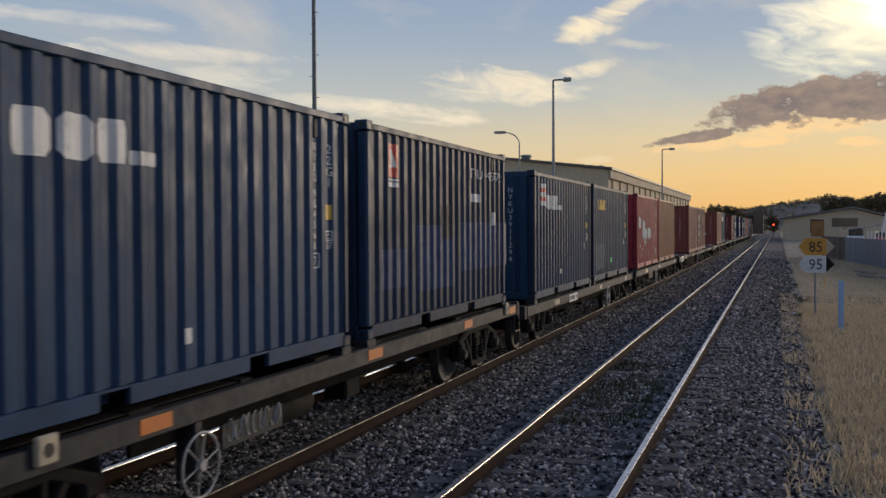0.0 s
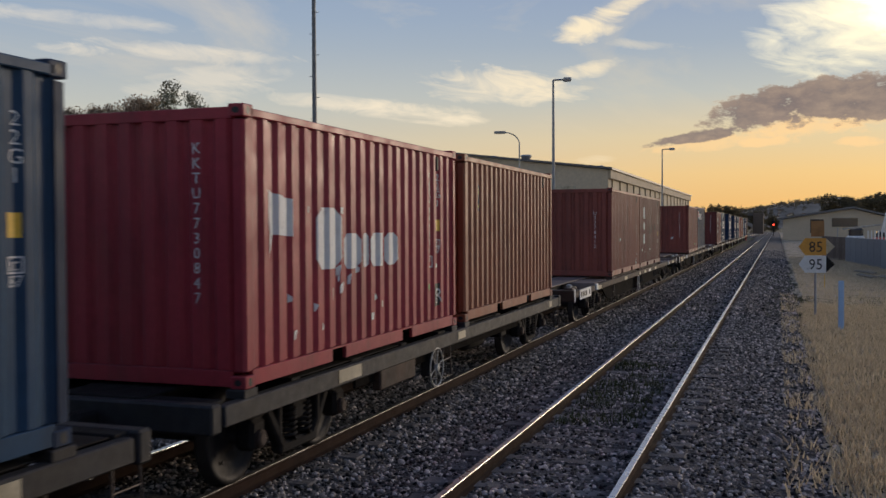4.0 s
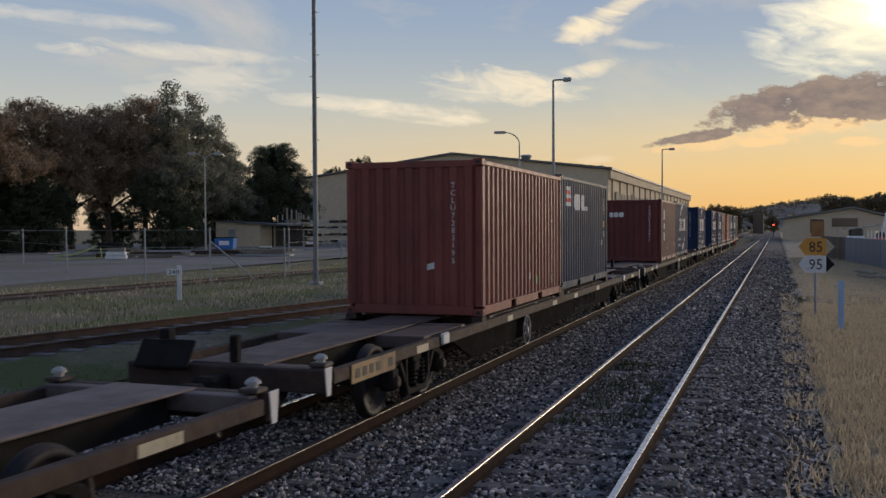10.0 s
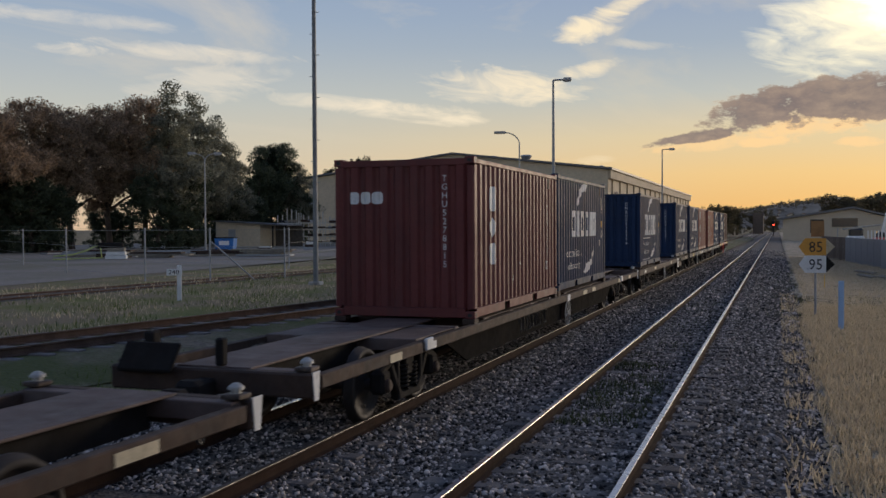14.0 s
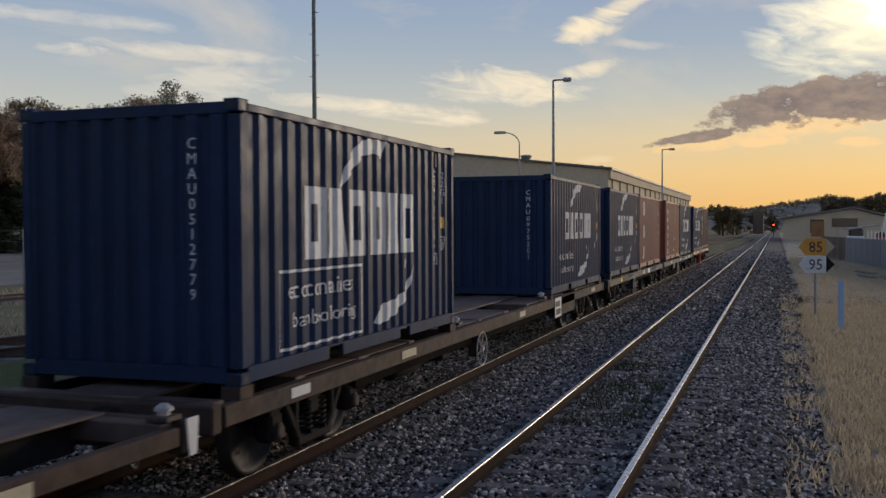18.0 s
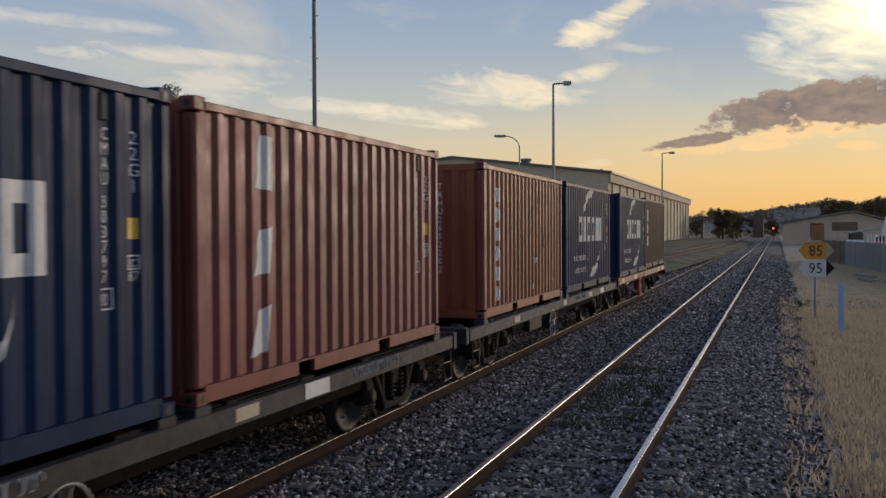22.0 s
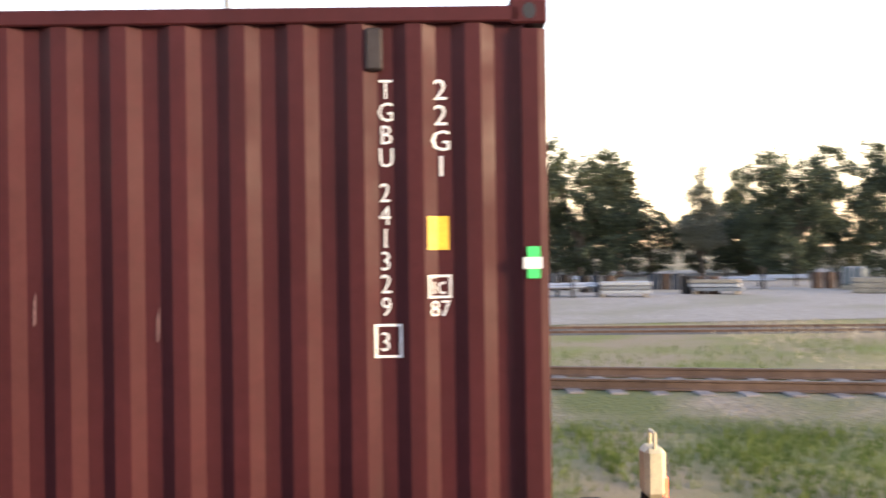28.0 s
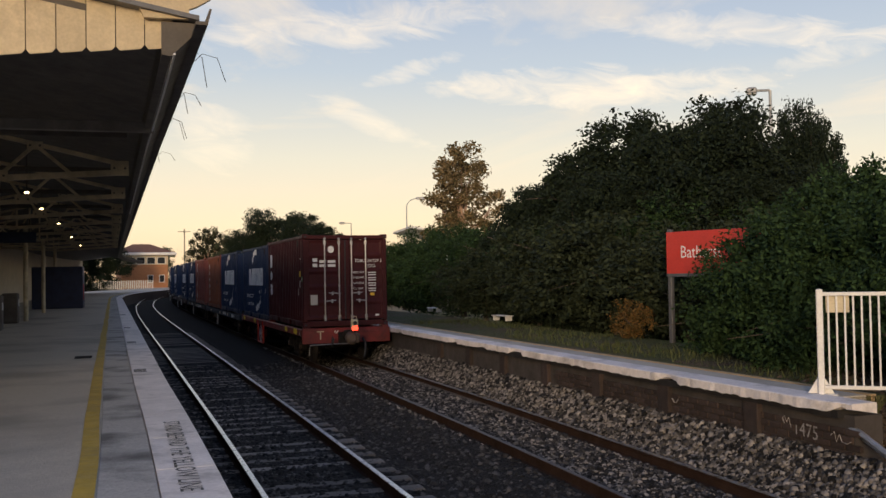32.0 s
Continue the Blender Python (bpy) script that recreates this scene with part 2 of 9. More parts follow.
M_SILL_RUST = material("ochre_rust_sill", (0.062, 0.036, 0.024), 0.8, 0.0, vary=0.35, dirt=(0.03, 0.021, 0.018), dirt_amount=0.4)
M_SILL_GREY = material("grey_blue_sill_paint", (0.03, 0.029, 0.031), 0.7, 0.0, vary=0.3, dirt=(0.03, 0.024, 0.02), dirt_amount=0.4)
M_SILL_BLUE = material("faded_blue_sill_paint", (0.026, 0.036, 0.052), 0.7, vary=0.3, dirt=(0.028, 0.024, 0.022), dirt_amount=0.4)
M_SILL_RED = material("bright_red_wagon_paint", (0.225, 0.02, 0.019), 0.5, vary=0.25, dirt=(0.04, 0.018, 0.015), dirt_amount=0.45)
M_WHEEL_RIM = material("pale_handwheel_paint", (0.5, 0.48, 0.44), 0.5, vary=0.2)
M_RED_GLOW = material("red_tail_lamp_glow", (1.0, 0.06, 0.03), 0.4, emit=2.2, bump=0)
M_RED_SIGNAL = material("red_signal_glow", (1.0, 0.05, 0.02), 0.4, emit=6.0, bump=0)
M_SOFT_LAMP = material("warm_lamp_glow", (1.0, 0.75, 0.4), 0.4, emit=4.0, bump=0)


def ground_material(name, a, c, scale, bump, rough=0.95, third=None, third_scale=0.4, third_amount=0.5):
    m = bpy.data.materials.new(name)
    m.use_nodes = True
    nt = m.node_tree
    N, L = nt.nodes.new, nt.links.new
    b = nt.nodes["Principled BSDF"]
    b.inputs["Roughness"].default_value, b.inputs["Specular IOR Level"].default_value = rough, 0.2
    tc = N("ShaderNodeTexCoord").outputs["Object"]
    vo = N("ShaderNodeTexVoronoi")
    vo.inputs["Scale"].default_value = scale
    L(tc, vo.inputs["Vector"])
    no = N("ShaderNodeTexNoise")
    no.inputs["Scale"].default_value, no.inputs["Detail"].default_value = scale * 0.3, 10
    L(tc, no.inputs["Vector"])
    mx = N("ShaderNodeMix")
    mx.data_type = "RGBA"
    mx.inputs[6].default_value, mx.inputs[7].default_value = (*a, 1), (*c, 1)
    sp = N("ShaderNodeSeparateColor")
    L(vo.outputs["Color"], sp.inputs[0])
    av = N("ShaderNodeMath")
    av.operation = "MULTIPLY_ADD"
    L(sp.outputs[0], av.inputs[0])
    av.inputs[1].default_value = 0.55
    mr = N("ShaderNodeMapRange")
    mr.inputs[1].default_value, mr.inputs[2].default_value, mr.inputs[4].default_value = 0.3, 0.7, 0.45
    L(no.outputs[0], mr.inputs[0])
    L(mr.outputs[0], av.inputs[2])
    L(av.outputs[0], mx.inputs[0])
    col = mx.outputs[2]
    if third:
        n3 = N("ShaderNodeTexNoise")
        n3.inputs["Scale"].default_value, n3.inputs["Detail"].default_value = third_scale, 7
        L(tc, n3.inputs["Vector"])
        m3 = N("ShaderNodeMapRange")
        m3.inputs[1].default_value, m3.inputs[2].default_value = 0.7 - third_amount * 0.45, 0.78 - third_amount * 0.2
        L(n3.outputs[0], m3.inputs[0])
        x3 = N("ShaderNodeMix")
        x3.data_type = "RGBA"
        L(m3.outputs[0], x3.inputs[0])
        L(col, x3.inputs[6])
        x3.inputs[7].default_value = (*third, 1)
        col = x3.outputs[2]
    L(col, b.inputs["Base Color"])
    bu = N("ShaderNodeBump")
    bu.inputs["Strength"].default_value, bu.inputs["Distance"].default_value = bump, 0.04
    L(vo.outputs["Distance"], bu.inputs["Height"])
    L(bu.outputs[0], b.inputs["Normal"])
    return m


M_BALLAST = ground_material("ballast_bed", (0.055, 0.05, 0.047), (0.19, 0.168, 0.15), 22, 0.9)
# oily bed; the platforms' shade is put into its colour too
M_OILY_SHADED_BED = ground_material("oily_shaded_ballast", (0.01, 0.0095, 0.009), (0.035, 0.033, 0.032), 22, 0.9)
M_EARTH = ground_material("dry_grass_ground", (0.46, 0.37, 0.26), (0.74, 0.61, 0.43), 30, 0.8, third=(0.24, 0.2, 0.125), third_scale=1.3, third_amount=0.45)
M_FIELD = ground_material("dull_field_ground", (0.24, 0.19, 0.115), (0.42, 0.335, 0.21), 20, 0.7, third=(0.1, 0.105, 0.045), third_scale=0.2, third_amount=0.5)
M_GREEN_GROUND = ground_material("green_grass_ground", (0.14, 0.175, 0.048), (0.28, 0.28, 0.1), 40, 0.8, third=(0.31, 0.25, 0.165), third_scale=0.35, third_amount=0.85)
M_SIDING_BED = ground_material("siding_gravel", (0.2, 0.155, 0.12), (0.42, 0.335, 0.255), 14, 0.8, third=(0.13, 0.14, 0.055), third_scale=0.5, third_amount=0.9)
M_YARD = ground_material("yard_gravel", (0.25, 0.22, 0.185), (0.4, 0.35, 0.29), 9, 0.3, third=(0.24, 0.22, 0.15), third_scale=0.12)
M_ASPHALT = ground_material("platform_asphalt", (0.46, 0.42, 0.355), (0.61, 0.56, 0.475), 60, 0.2, third=(0.37, 0.34, 0.29), third_scale=0.6)
M_CONCRETE = ground_material("platform_edge_concrete", (0.41, 0.4, 0.375), (0.56, 0.54, 0.505), 35, 0.2, third=(0.17, 0.165, 0.155), third_scale=1.2)
# ======== building helpers ========
class Geo:
    """Collects vertices and faces of one mesh."""

    def __init__(self):
        self.v, self.f = [], []

    def add(self, verts, faces):
        o = len(self.v)
        self.v += [tuple(p) for p in verts]
        self.f += [tuple(o + i for i in fc) for fc in faces]
        return self

    def box(self, c, s, m=None, taper=1.0):
        hx, hy, hz = s[0] / 2, s[1] / 2, s[2] / 2
        vs = [Vector((x * hx * (taper if z > 0 else 1), y * hy * (taper if z > 0 else 1), z * hz)) for z in (-1, 1) for y in (-1, 1) for x in (-1, 1)]
        if m:
            vs = [m @ p for p in vs]
        vs = [p + Vector(c) for p in vs]
        return self.add(vs, [(0, 2, 3, 1), (4, 5, 7, 6), (0, 1, 5, 4), (2, 6, 7, 3), (0, 4, 6, 2), (1, 3, 7, 5)])

    def cbox(self, c, s, b=0.01, m=None):
        """A box with chamfered edges."""
        h = [x / 2 for x in s]
        vs, idx = [], {}
        for sx in (-1, 1):
            for sy in (-1, 1):
                for sz in (-1, 1):
                    for k in range(3):
                        p = [sx * (h[0] - b), sy * (h[1] - b), sz * (h[2] - b)]
                        p[k] = (sx, sy, sz)[k] * h[k]
                        idx[sx, sy, sz, k] = len(vs)
                        vs.append(Vector(p))
        fs = []
        for k in range(3):
            i, j = [(1, 2), (0, 2), (0, 1)][k]
            for s_ in (-1, 1):
                q = []
                for a, d in ((-1, -1), (1, -1), (1, 1), (-1, 1)):
                    t = [0, 0, 0]
                    t[k], t[i], t[j] = s_, a, d
                    q.append(idx[(*t, k)])
                fs.append(tuple(q))
            for a in (-1, 1):
                for d in (-1, 1):
                    t0, t1 = [0, 0, 0], [0, 0, 0]
                    t0[k], t1[k] = -1, 1
                    t0[i] = t1[i] = a
                    t0[j] = t1[j] = d
                    fs.append((idx[(*t0, i)], idx[(*t1, i)], idx[(*t1, j)], idx[(*t0, j)]))
        for sx in (-1, 1):
            for sy in (-1, 1):
                for sz in (-1, 1):
                    fs.append(tuple(idx[sx, sy, sz, k] for k in range(3)))
        if m:
            vs = [m @ p for p in vs]
        return self.add([p + Vector(c) for p in vs], fs)

    def tube(self, p0, p1, r, n=8, r2=None, cap=True):
        p0, p1 = Vector(p0), Vector(p1)
        d = (p1 - p0).normalized()
        a = d.orthogonal().normalized()
        e = d.cross(a)
        r2 = r if r2 is None else r2
        vs = [p + (a * math.cos(2 * math.pi * i / n) + e * math.sin(2 * math.pi * i / n)) * q for p, q in ((p0, r), (p1, r2)) for i in range(n)]
        fs = [(i, (i + 1) % n, n + (i + 1) % n, n + i) for i in range(n)]
        if cap:
            fs += [tuple(range(n))[::-1], tuple(range(n, 2 * n))]
        return self.add(vs, fs)

    def path(self, pts, r, n=6):
        """One bent tube through the points."""
        pts = [Vector(p) for p in pts]
        vs, fs, a = [], [], None
        for i, p in enumerate(pts):
            d = (pts[min(i + 1, len(pts) - 1)] - pts[max(i - 1, 0)]).normalized()
            a = d.orthogonal().normalized() if a is None else (a - d * a.dot(d)).normalized()
            e = d.cross(a)
            vs += [p + (a * math.cos(2 * math.pi * k / n) + e * math.sin(2 * math.pi * k / n)) * r for k in range(n)]
        for i in range(len(pts) - 1):
            fs += [(i * n + k, i * n + (k + 1) % n, (i + 1) * n + (k + 1) % n, (i + 1) * n + k) for k in range(n)]
        fs += [tuple(range(n))[::-1], tuple(range((len(pts) - 1) * n, len(pts) * n))]
        return self.add(vs, fs)

    def coil(self, c, R, r, z0, z1, turns=6, n=72, k=5):
        """One helical spring, standing upright."""
        vs, fs = [], []
        for i in range(n + 1):
            a, z = 2 * math.pi * turns * i / n, z0 + (z1 - z0) * i / n
            for j in range(k):
                b = 2 * math.pi * j / k
                q = R + r * math.cos(b)
                vs.append((c[0] + q * math.cos(a), c[1] + q * math.sin(a), c[2] + z + r * math.sin(b)))
        for i in range(n):
            for j in range(k):
                fs.append((i * k + j, i * k + (j + 1) % k, (i + 1) * k + (j + 1) % k, (i + 1) * k + j))
        return self.add(vs, fs)

    def ring(self, c, R, r, axis="x", n=24, k=6):
        vs, fs = [], []
        for i in range(n):
            a = 2 * math.pi * i / n
            for j in range(k):
                t = 2 * math.pi * j / k
                u, w, h = (R + r * math.cos(t)) * math.cos(a), (R + r * math.cos(t)) * math.sin(a), r * math.sin(t)
                p = {"x": (h, u, w), "y": (u, h, w), "z": (u, w, h)}[axis]
                vs.append(Vector(p) + Vector(c))
                fs.append((i * k + j, ((i + 1) % n) * k + j, ((i + 1) % n) * k + (j + 1) % k, i * k + (j + 1) % k))
        return self.add(vs, fs)

    def lathe(self, prof, axis="x", c=(0, 0, 0), n=24):
        """prof: (radius, along)."""
        vs, fs = [], []
        for r, h in prof:
            for i in range(n):
                a = 2 * math.pi * i / n
                u, w = r * math.cos(a), r * math.sin(a)
                p = {"x": (h, u, w), "y": (u, h, w), "z": (u, w, h)}[axis]
                vs.append(Vector(p) + Vector(c))
        for k in range(len(prof) - 1):
            fs += [(k * n + i, k * n + (i + 1) % n, (k + 1) * n + (i + 1) % n, (k + 1) * n + i) for i in range(n)]
        return self.add(vs, fs)

    def prism(self, poly, axis, a, c):
        """A polygon (u, w) drawn out along an axis: x -> (y, z), y -> (x, z), z -> (x, y)."""
        n = len(poly)
        put = {"x": lambda u, w, h: (h, u, w), "y": lambda u, w, h: (u, h, w), "z": lambda u, w, h: (u, w, h)}[axis]
        vs = [put(u, w, h) for h in (a, c) for u, w in poly]
        fs = [(i, (i + 1) % n, n + (i + 1) % n, n + i) for i in range(n)] + [tuple(range(n))[::-1], tuple(range(n, 2 * n))]
        return self.add(vs, fs)

    def sweep(self, prof, line, closed=True):
        """A profile (across, up) along a line of (x, y, z); across is to the right of the line's way on the plan."""
        n, vs, fs = len(prof), [], []
        for i, p in enumerate(line):
            q0, q1 = line[max(0, i - 1)], line[min(len(line) - 1, i + 1)]
            d = Vector((q1[0] - q0[0], q1[1] - q0[1], 0)).normalized()
            rt = Vector((d.y, -d.x, 0))
            vs += [Vector(p) + rt * u + Vector((0, 0, w)) for u, w in prof]
        for i in range(len(line) - 1):
            for j in range(n if closed else n - 1):
                fs.append((i * n + j, i * n + (j + 1) % n, (i + 1) * n + (j + 1) % n, (i + 1) * n + j))
        if closed:
            fs += [tuple(range(n)), tuple(range((len(line) - 1) * n, len(line) * n))[::-1]]
        return self.add(vs, fs)

    def mesh(self, name, mat, smooth=False):
        me = bpy.data.meshes.new(name)
        me.from_pydata([tuple(p) for p in self.v], [], self.f)
        if mat:
            me.materials.append(mat)
        bm = bmesh.new()
        bm.from_mesh(me)
        bmesh.ops.recalc_face_normals(bm, faces=bm.faces)
        bm.to_mesh(me)
        bm.free()
        if smooth:
            me.polygons.foreach_set("use_smooth", [True] * len(me.polygons))
        return me


def part(name, geo, mat, parent=None, label="", smooth=False):
    ob = new(name, geo if isinstance(geo, bpy.types.Mesh) else geo.mesh(name, mat, smooth))
    if parent:
        ob.parent = parent
    if label:
        ob["label"] = label
    return ob


def thing(name, m=None, label="", category="", group="", kind=""):
    ob = new(name)
    ob.empty_display_size = 0.2
    if m:
        ob.matrix_basis = m
    return tagged(ob, label, category, group, kind)


# ---- lettering as thin meshes ----
TEXTS = {}


def text_shape(body, size, line=1.0, stretch=1.0):
    """Vertices (u, w) and faces of a text, its lower left corner at 0, 0, scaled to be `size` high in capitals."""
    key = (body, line)
    if key not in TEXTS:
        cu = bpy.data.curves.new("t", "FONT")
        cu.body, cu.size, cu.resolution_u, cu.space_line = body, 1.0, 2, line
        cu.align_x = "CENTER" if "\n" in body else "LEFT"
        ob = new("t", cu)
        dg = bpy.context.evaluated_depsgraph_get()
        me = bpy.data.meshes.new_from_object(ob.evaluated_get(dg))
        TEXTS[key] = ([(p.co.x, p.co.y) for p in me.vertices], [tuple(f.vertices) for f in me.polygons])
        bpy.data.objects.remove(ob)
        bpy.data.meshes.remove(me)
        bpy.data.curves.remove(cu)
    vs, fs = TEXTS[key]
    u0 = min(p[0] for p in vs)
    w0 = min(p[1] for p in vs) if "\n" in body else 0.0
    k = size / 0.69
    return [((u - u0) * k * stretch, (w - w0) * k) for u, w in vs], fs


def shapes(polys):
    vs, fs = [], []
    for p in polys:
        fs.append(tuple(range(len(vs), len(vs) + len(p))))
        vs += p
    return vs, fs


def rect(u, w, du, dw, skew=0.0):
    return [(u, w), (u + du, w), (u + du + skew, w + dw), (u + skew, w + dw)]


def flat_text(name, vf, put, mat, parent, label=""):
    """Thin lettering laid on a plane: put(u, w) gives the place."""
    vs, fs = vf
    g = Geo()
    g.add([put(u, w) for u, w in vs], fs)
    return part(name, g, mat, parent, label)
# ======== tracks and ground ========
XA, XB = -2.172, -5.753            # centre lines of the near track and of the train's track


def bend(y):
    """How far the two main tracks leave their straight line, towards +x."""
    if y > -4:
        return 0.0
    s = -4 - y
    if s < 80:
        return 0.0145 * s * min(1.0, s / 14.0 + 0.25)
    q = s - 80
    return 0.0145 * 80 + 0.0145 * q - q * q / 560.0


# how far each track leaves its straight line past the platform's end
SWAY_Y = (-140.0, -120.0, -95.0, -75.0, -60.0, -45.0, -30.0, -20.0, -12.0, -4.0, 20.0)
SWAY_NEAR = (-1.6, -0.1, 0.74, 0.82, 0.66, 0.44, 0.2, 0.06, -0.05, 0.0, 0.0)
SWAY_TRAIN = (-1.6, -0.1, 0.7, 0.72, 0.55, 0.32, -0.02, -0.19, -0.24, 0.0, 0.0)


def sway(y, shifts):
    if y < -140:
        return shifts[0] - 0.105 * (-140 - y) - (-140 - y) ** 2 / 560.0
    return sum(np.interp(y + d, SWAY_Y, shifts) for d in (-5.0, -2.5, 0.0, 2.5, 5.0)) / 5 if y < 6 else 0.0


def rail_line(x, shifts):
    return [(x + float(sway(y, shifts)), y, 0.0) for y in [420 - 8 * i for i in range(51)] + [18 - 2 * i for i in range(105)]]


RAIL = [(-0.07, -0.16), (0.07, -0.16), (0.07, -0.148), (0.012, -0.13), (0.012, -0.045), (0.034, -0.03), (0.034, -0.004), (-0.034, -0.004), (-0.034, -0.03),
        (-0.012, -0.045), (-0.012, -0.13), (-0.07, -0.148)]
HEAD = [(-0.0345, -0.008), (0.0345, -0.008), (0.031, 0.0015), (-0.031, 0.0015)]


def track(name, lines, head, label, side=None):
    t = thing(name, None, label, "railway track", kind="structure")
    for line, top in zip(lines, head):
        r = part("rail", Geo().sweep(RAIL, line), side or M_RAIL_SIDE, t)
        part("rail_head", Geo().sweep(HEAD, line), top, r, "worn running surface")
    return t


G = 0.7525
track_near = track("railway_track_near", [rail_line(XA - G, SWAY_NEAR), rail_line(XA + G, SWAY_NEAR)], (M_RAIL_TOP, M_RAIL_TOP), "railway track with bright worn rail heads on ballast")
track_train = track("railway_track_train", [rail_line(XB - G, SWAY_TRAIN), rail_line(XB + G, SWAY_TRAIN)], (M_RAIL_TOP, M_RAIL_DARK), "railway track under the train, rusty rails with worn heads")


def siding(y):
    """Centre of the third track, which runs off from the others."""
    q = 30 - y
    return -10.2 - 0.147 * q - 0.00165 * q * q if q > 0 else -10.2 + 3.2 * (1 - math.exp(q / 60.0))


def side_line(off, y0, y1, z):
    n = 50
    return [(siding(y0 + (y1 - y0) * i / n) + off, y0 + (y1 - y0) * i / n, z) for i in range(n + 1)]


track_siding = track("railway_track_siding", [side_line(-G, 200, -34, 0.45), side_line(G, 200, -34, 0.45)], (M_RAIL_DULL, M_RAIL_DULL), "rusty disused siding in the grass", M_RAIL_OLD)
track_yard = track("railway_track_yard", [[(-28.2 + 0.093 * y + o, y, 0.12) for y in range(130, -71, -10)] for o in (-G, G)], (M_RAIL_DULL, M_RAIL_DULL), "rusty yard track beside the gravel road", M_RAIL_OLD)

# the ground: one sheet out to the horizon, and strips of other cover on it
ground = part("ground", Geo().add([(-1500, -1500, -0.42), (1500, -1500, -0.42), (1500, 2500, -0.42), (-1500, 2500, -0.42)], [(0, 1, 2, 3)]), M_FIELD)
tagged(ground, "dry grass and bare earth on open ground", "ground", kind="structure")


def strip(name, mat, prof, y0, y1, label, line=None, z=0.0):
    ob = part(name, Geo().sweep(prof, line or [(bend(y), y, z) for y in np.linspace(y0, y1, 90)], closed=False), mat)
    return tagged(ob, label, "ground", kind="structure")


# the line runs towards -y, so that right of it is -x: the first number is minus x
bed = strip("ballast_bed", M_BALLAST, [(10.6, -0.5), (8.6, -0.24), (6.9, -0.15), (4.9, -0.15), (4.1, -0.24), (3.2, -0.15), (1.2, -0.15), (0.2, -0.24), (-0.55, -0.325), (-0.95, -0.5)],
            420, -190, "grey crushed stone ballast under two tracks")


strip("ballast_bed_far", ground_material("dusty_far_ballast", (0.13, 0.112, 0.095), (0.3, 0.26, 0.22), 9, 0.6, third=(0.19, 0.16, 0.12), third_scale=0.2), [(8.6, -0.236), (6.9, -0.146), (4.9, -0.146), (4.1, -0.236), (3.2, -0.146), (1.2, -0.146), (0.2, -0.236), (-0.5, -0.31)],
      420, 84, "dusty pale ballast farther along the line")


def lawn_line(f, y0, y1, n=60):
    return [(f(y), y, 0.0) for y in np.linspace(y0, y1, n)]


# dry verge with a ragged edge towards the stones
vg = Geo()
VY = [420 - 4 * i for i in range(90)] + [60 - 0.35 * i for i in range(166)]
rows_ = []
for y in VY:
    e = 0.6 + 0.009 * (min(max(y, 8), 38) - 10) + 0.5 * noise.noise((y * 0.22, 7.0, 0)) + 0.32 * noise.noise((y * 0.9, 3.0, 0))
    rows_ += [(e - 0.12, y, -0.36), (e, y, -0.318), (e + 0.35, y, -0.308), (e + 1.6, y, -0.34 + 0.02 * noise.noise((y * 0.4, 1, 0))), (9.0, y, -0.36), (30.0, y, -0.41)]
vg.add(rows_, [(6 * i + k, 6 * i + k + 1, 6 * i + k + 7, 6 * i + k + 6) for i in range(len(VY) - 1) for k in range(5)])
verge = tagged(part("dry_verge", vg, M_EARTH), "dry yellow grass and bare earth beside the ballast", "ground", kind="structure")
station_bed = strip("station_ballast", M_OILY_SHADED_BED, [(6.75, -0.15), (6.6, -0.143), (4.9, -0.143), (4.1, -0.233), (3.2, -0.143), (1.2, -0.143), (0.6, -0.2)], -3.5, -190, "oily ballast between the platforms, darkened for shade")
bank = strip("ballast_bank", M_BALLAST, [(6.8, -0.16), (7.15, 0.05), (7.5, 0.34), (7.62, 0.4)], -6.2, -80, "bank of ballast heaped against the platform wall")
# green strip between the ballast and the yard; right of the line is -x
lawn = part("grass_verge", Geo().sweep([(8.4, -0.36), (9.6, -0.1), (10.6, 0.03), (24.0, 0.05), (32.0, 0.04)], lawn_line(lambda y: 0.0, 130, -60), closed=False), M_GREEN_GROUND)
tagged(lawn, "green grass verge with bare patches along the tracks", "ground", kind="structure")
road = part("gravel_yard", Geo().sweep([(-3.0, 0.055), (3, 0.06), (60.0, 0.06)], lawn_line(lambda y: -33.0 - 0.05 * (y - 4), 160, -7), closed=False), M_YARD)
tagged(road, "grey gravel road and storage yard", "ground", kind="structure")
side_bed = part("siding_bed", Geo().sweep([(4.4, 0.0), (1.5, 0.275), (-1.4, 0.275), (-3.0, 0.0)], side_line(0, 200, -34, 0.0), closed=False), M_SIDING_BED)
tagged(side_bed, "thin stained ballast under the siding", "ground", kind="structure")
yard_bed = part("yard_track_bed", Geo().sweep([(2.2, 0.03), (1.3, 0.05), (-1.3, 0.05), (-2.2, 0.03)], [(-28.2 + 0.093 * y, y, 0.0) for y in range(130, -71, -10)], closed=False), M_BALLAST)
tagged(yard_bed, "dark stained ballast of the yard track", "ground", kind="structure")
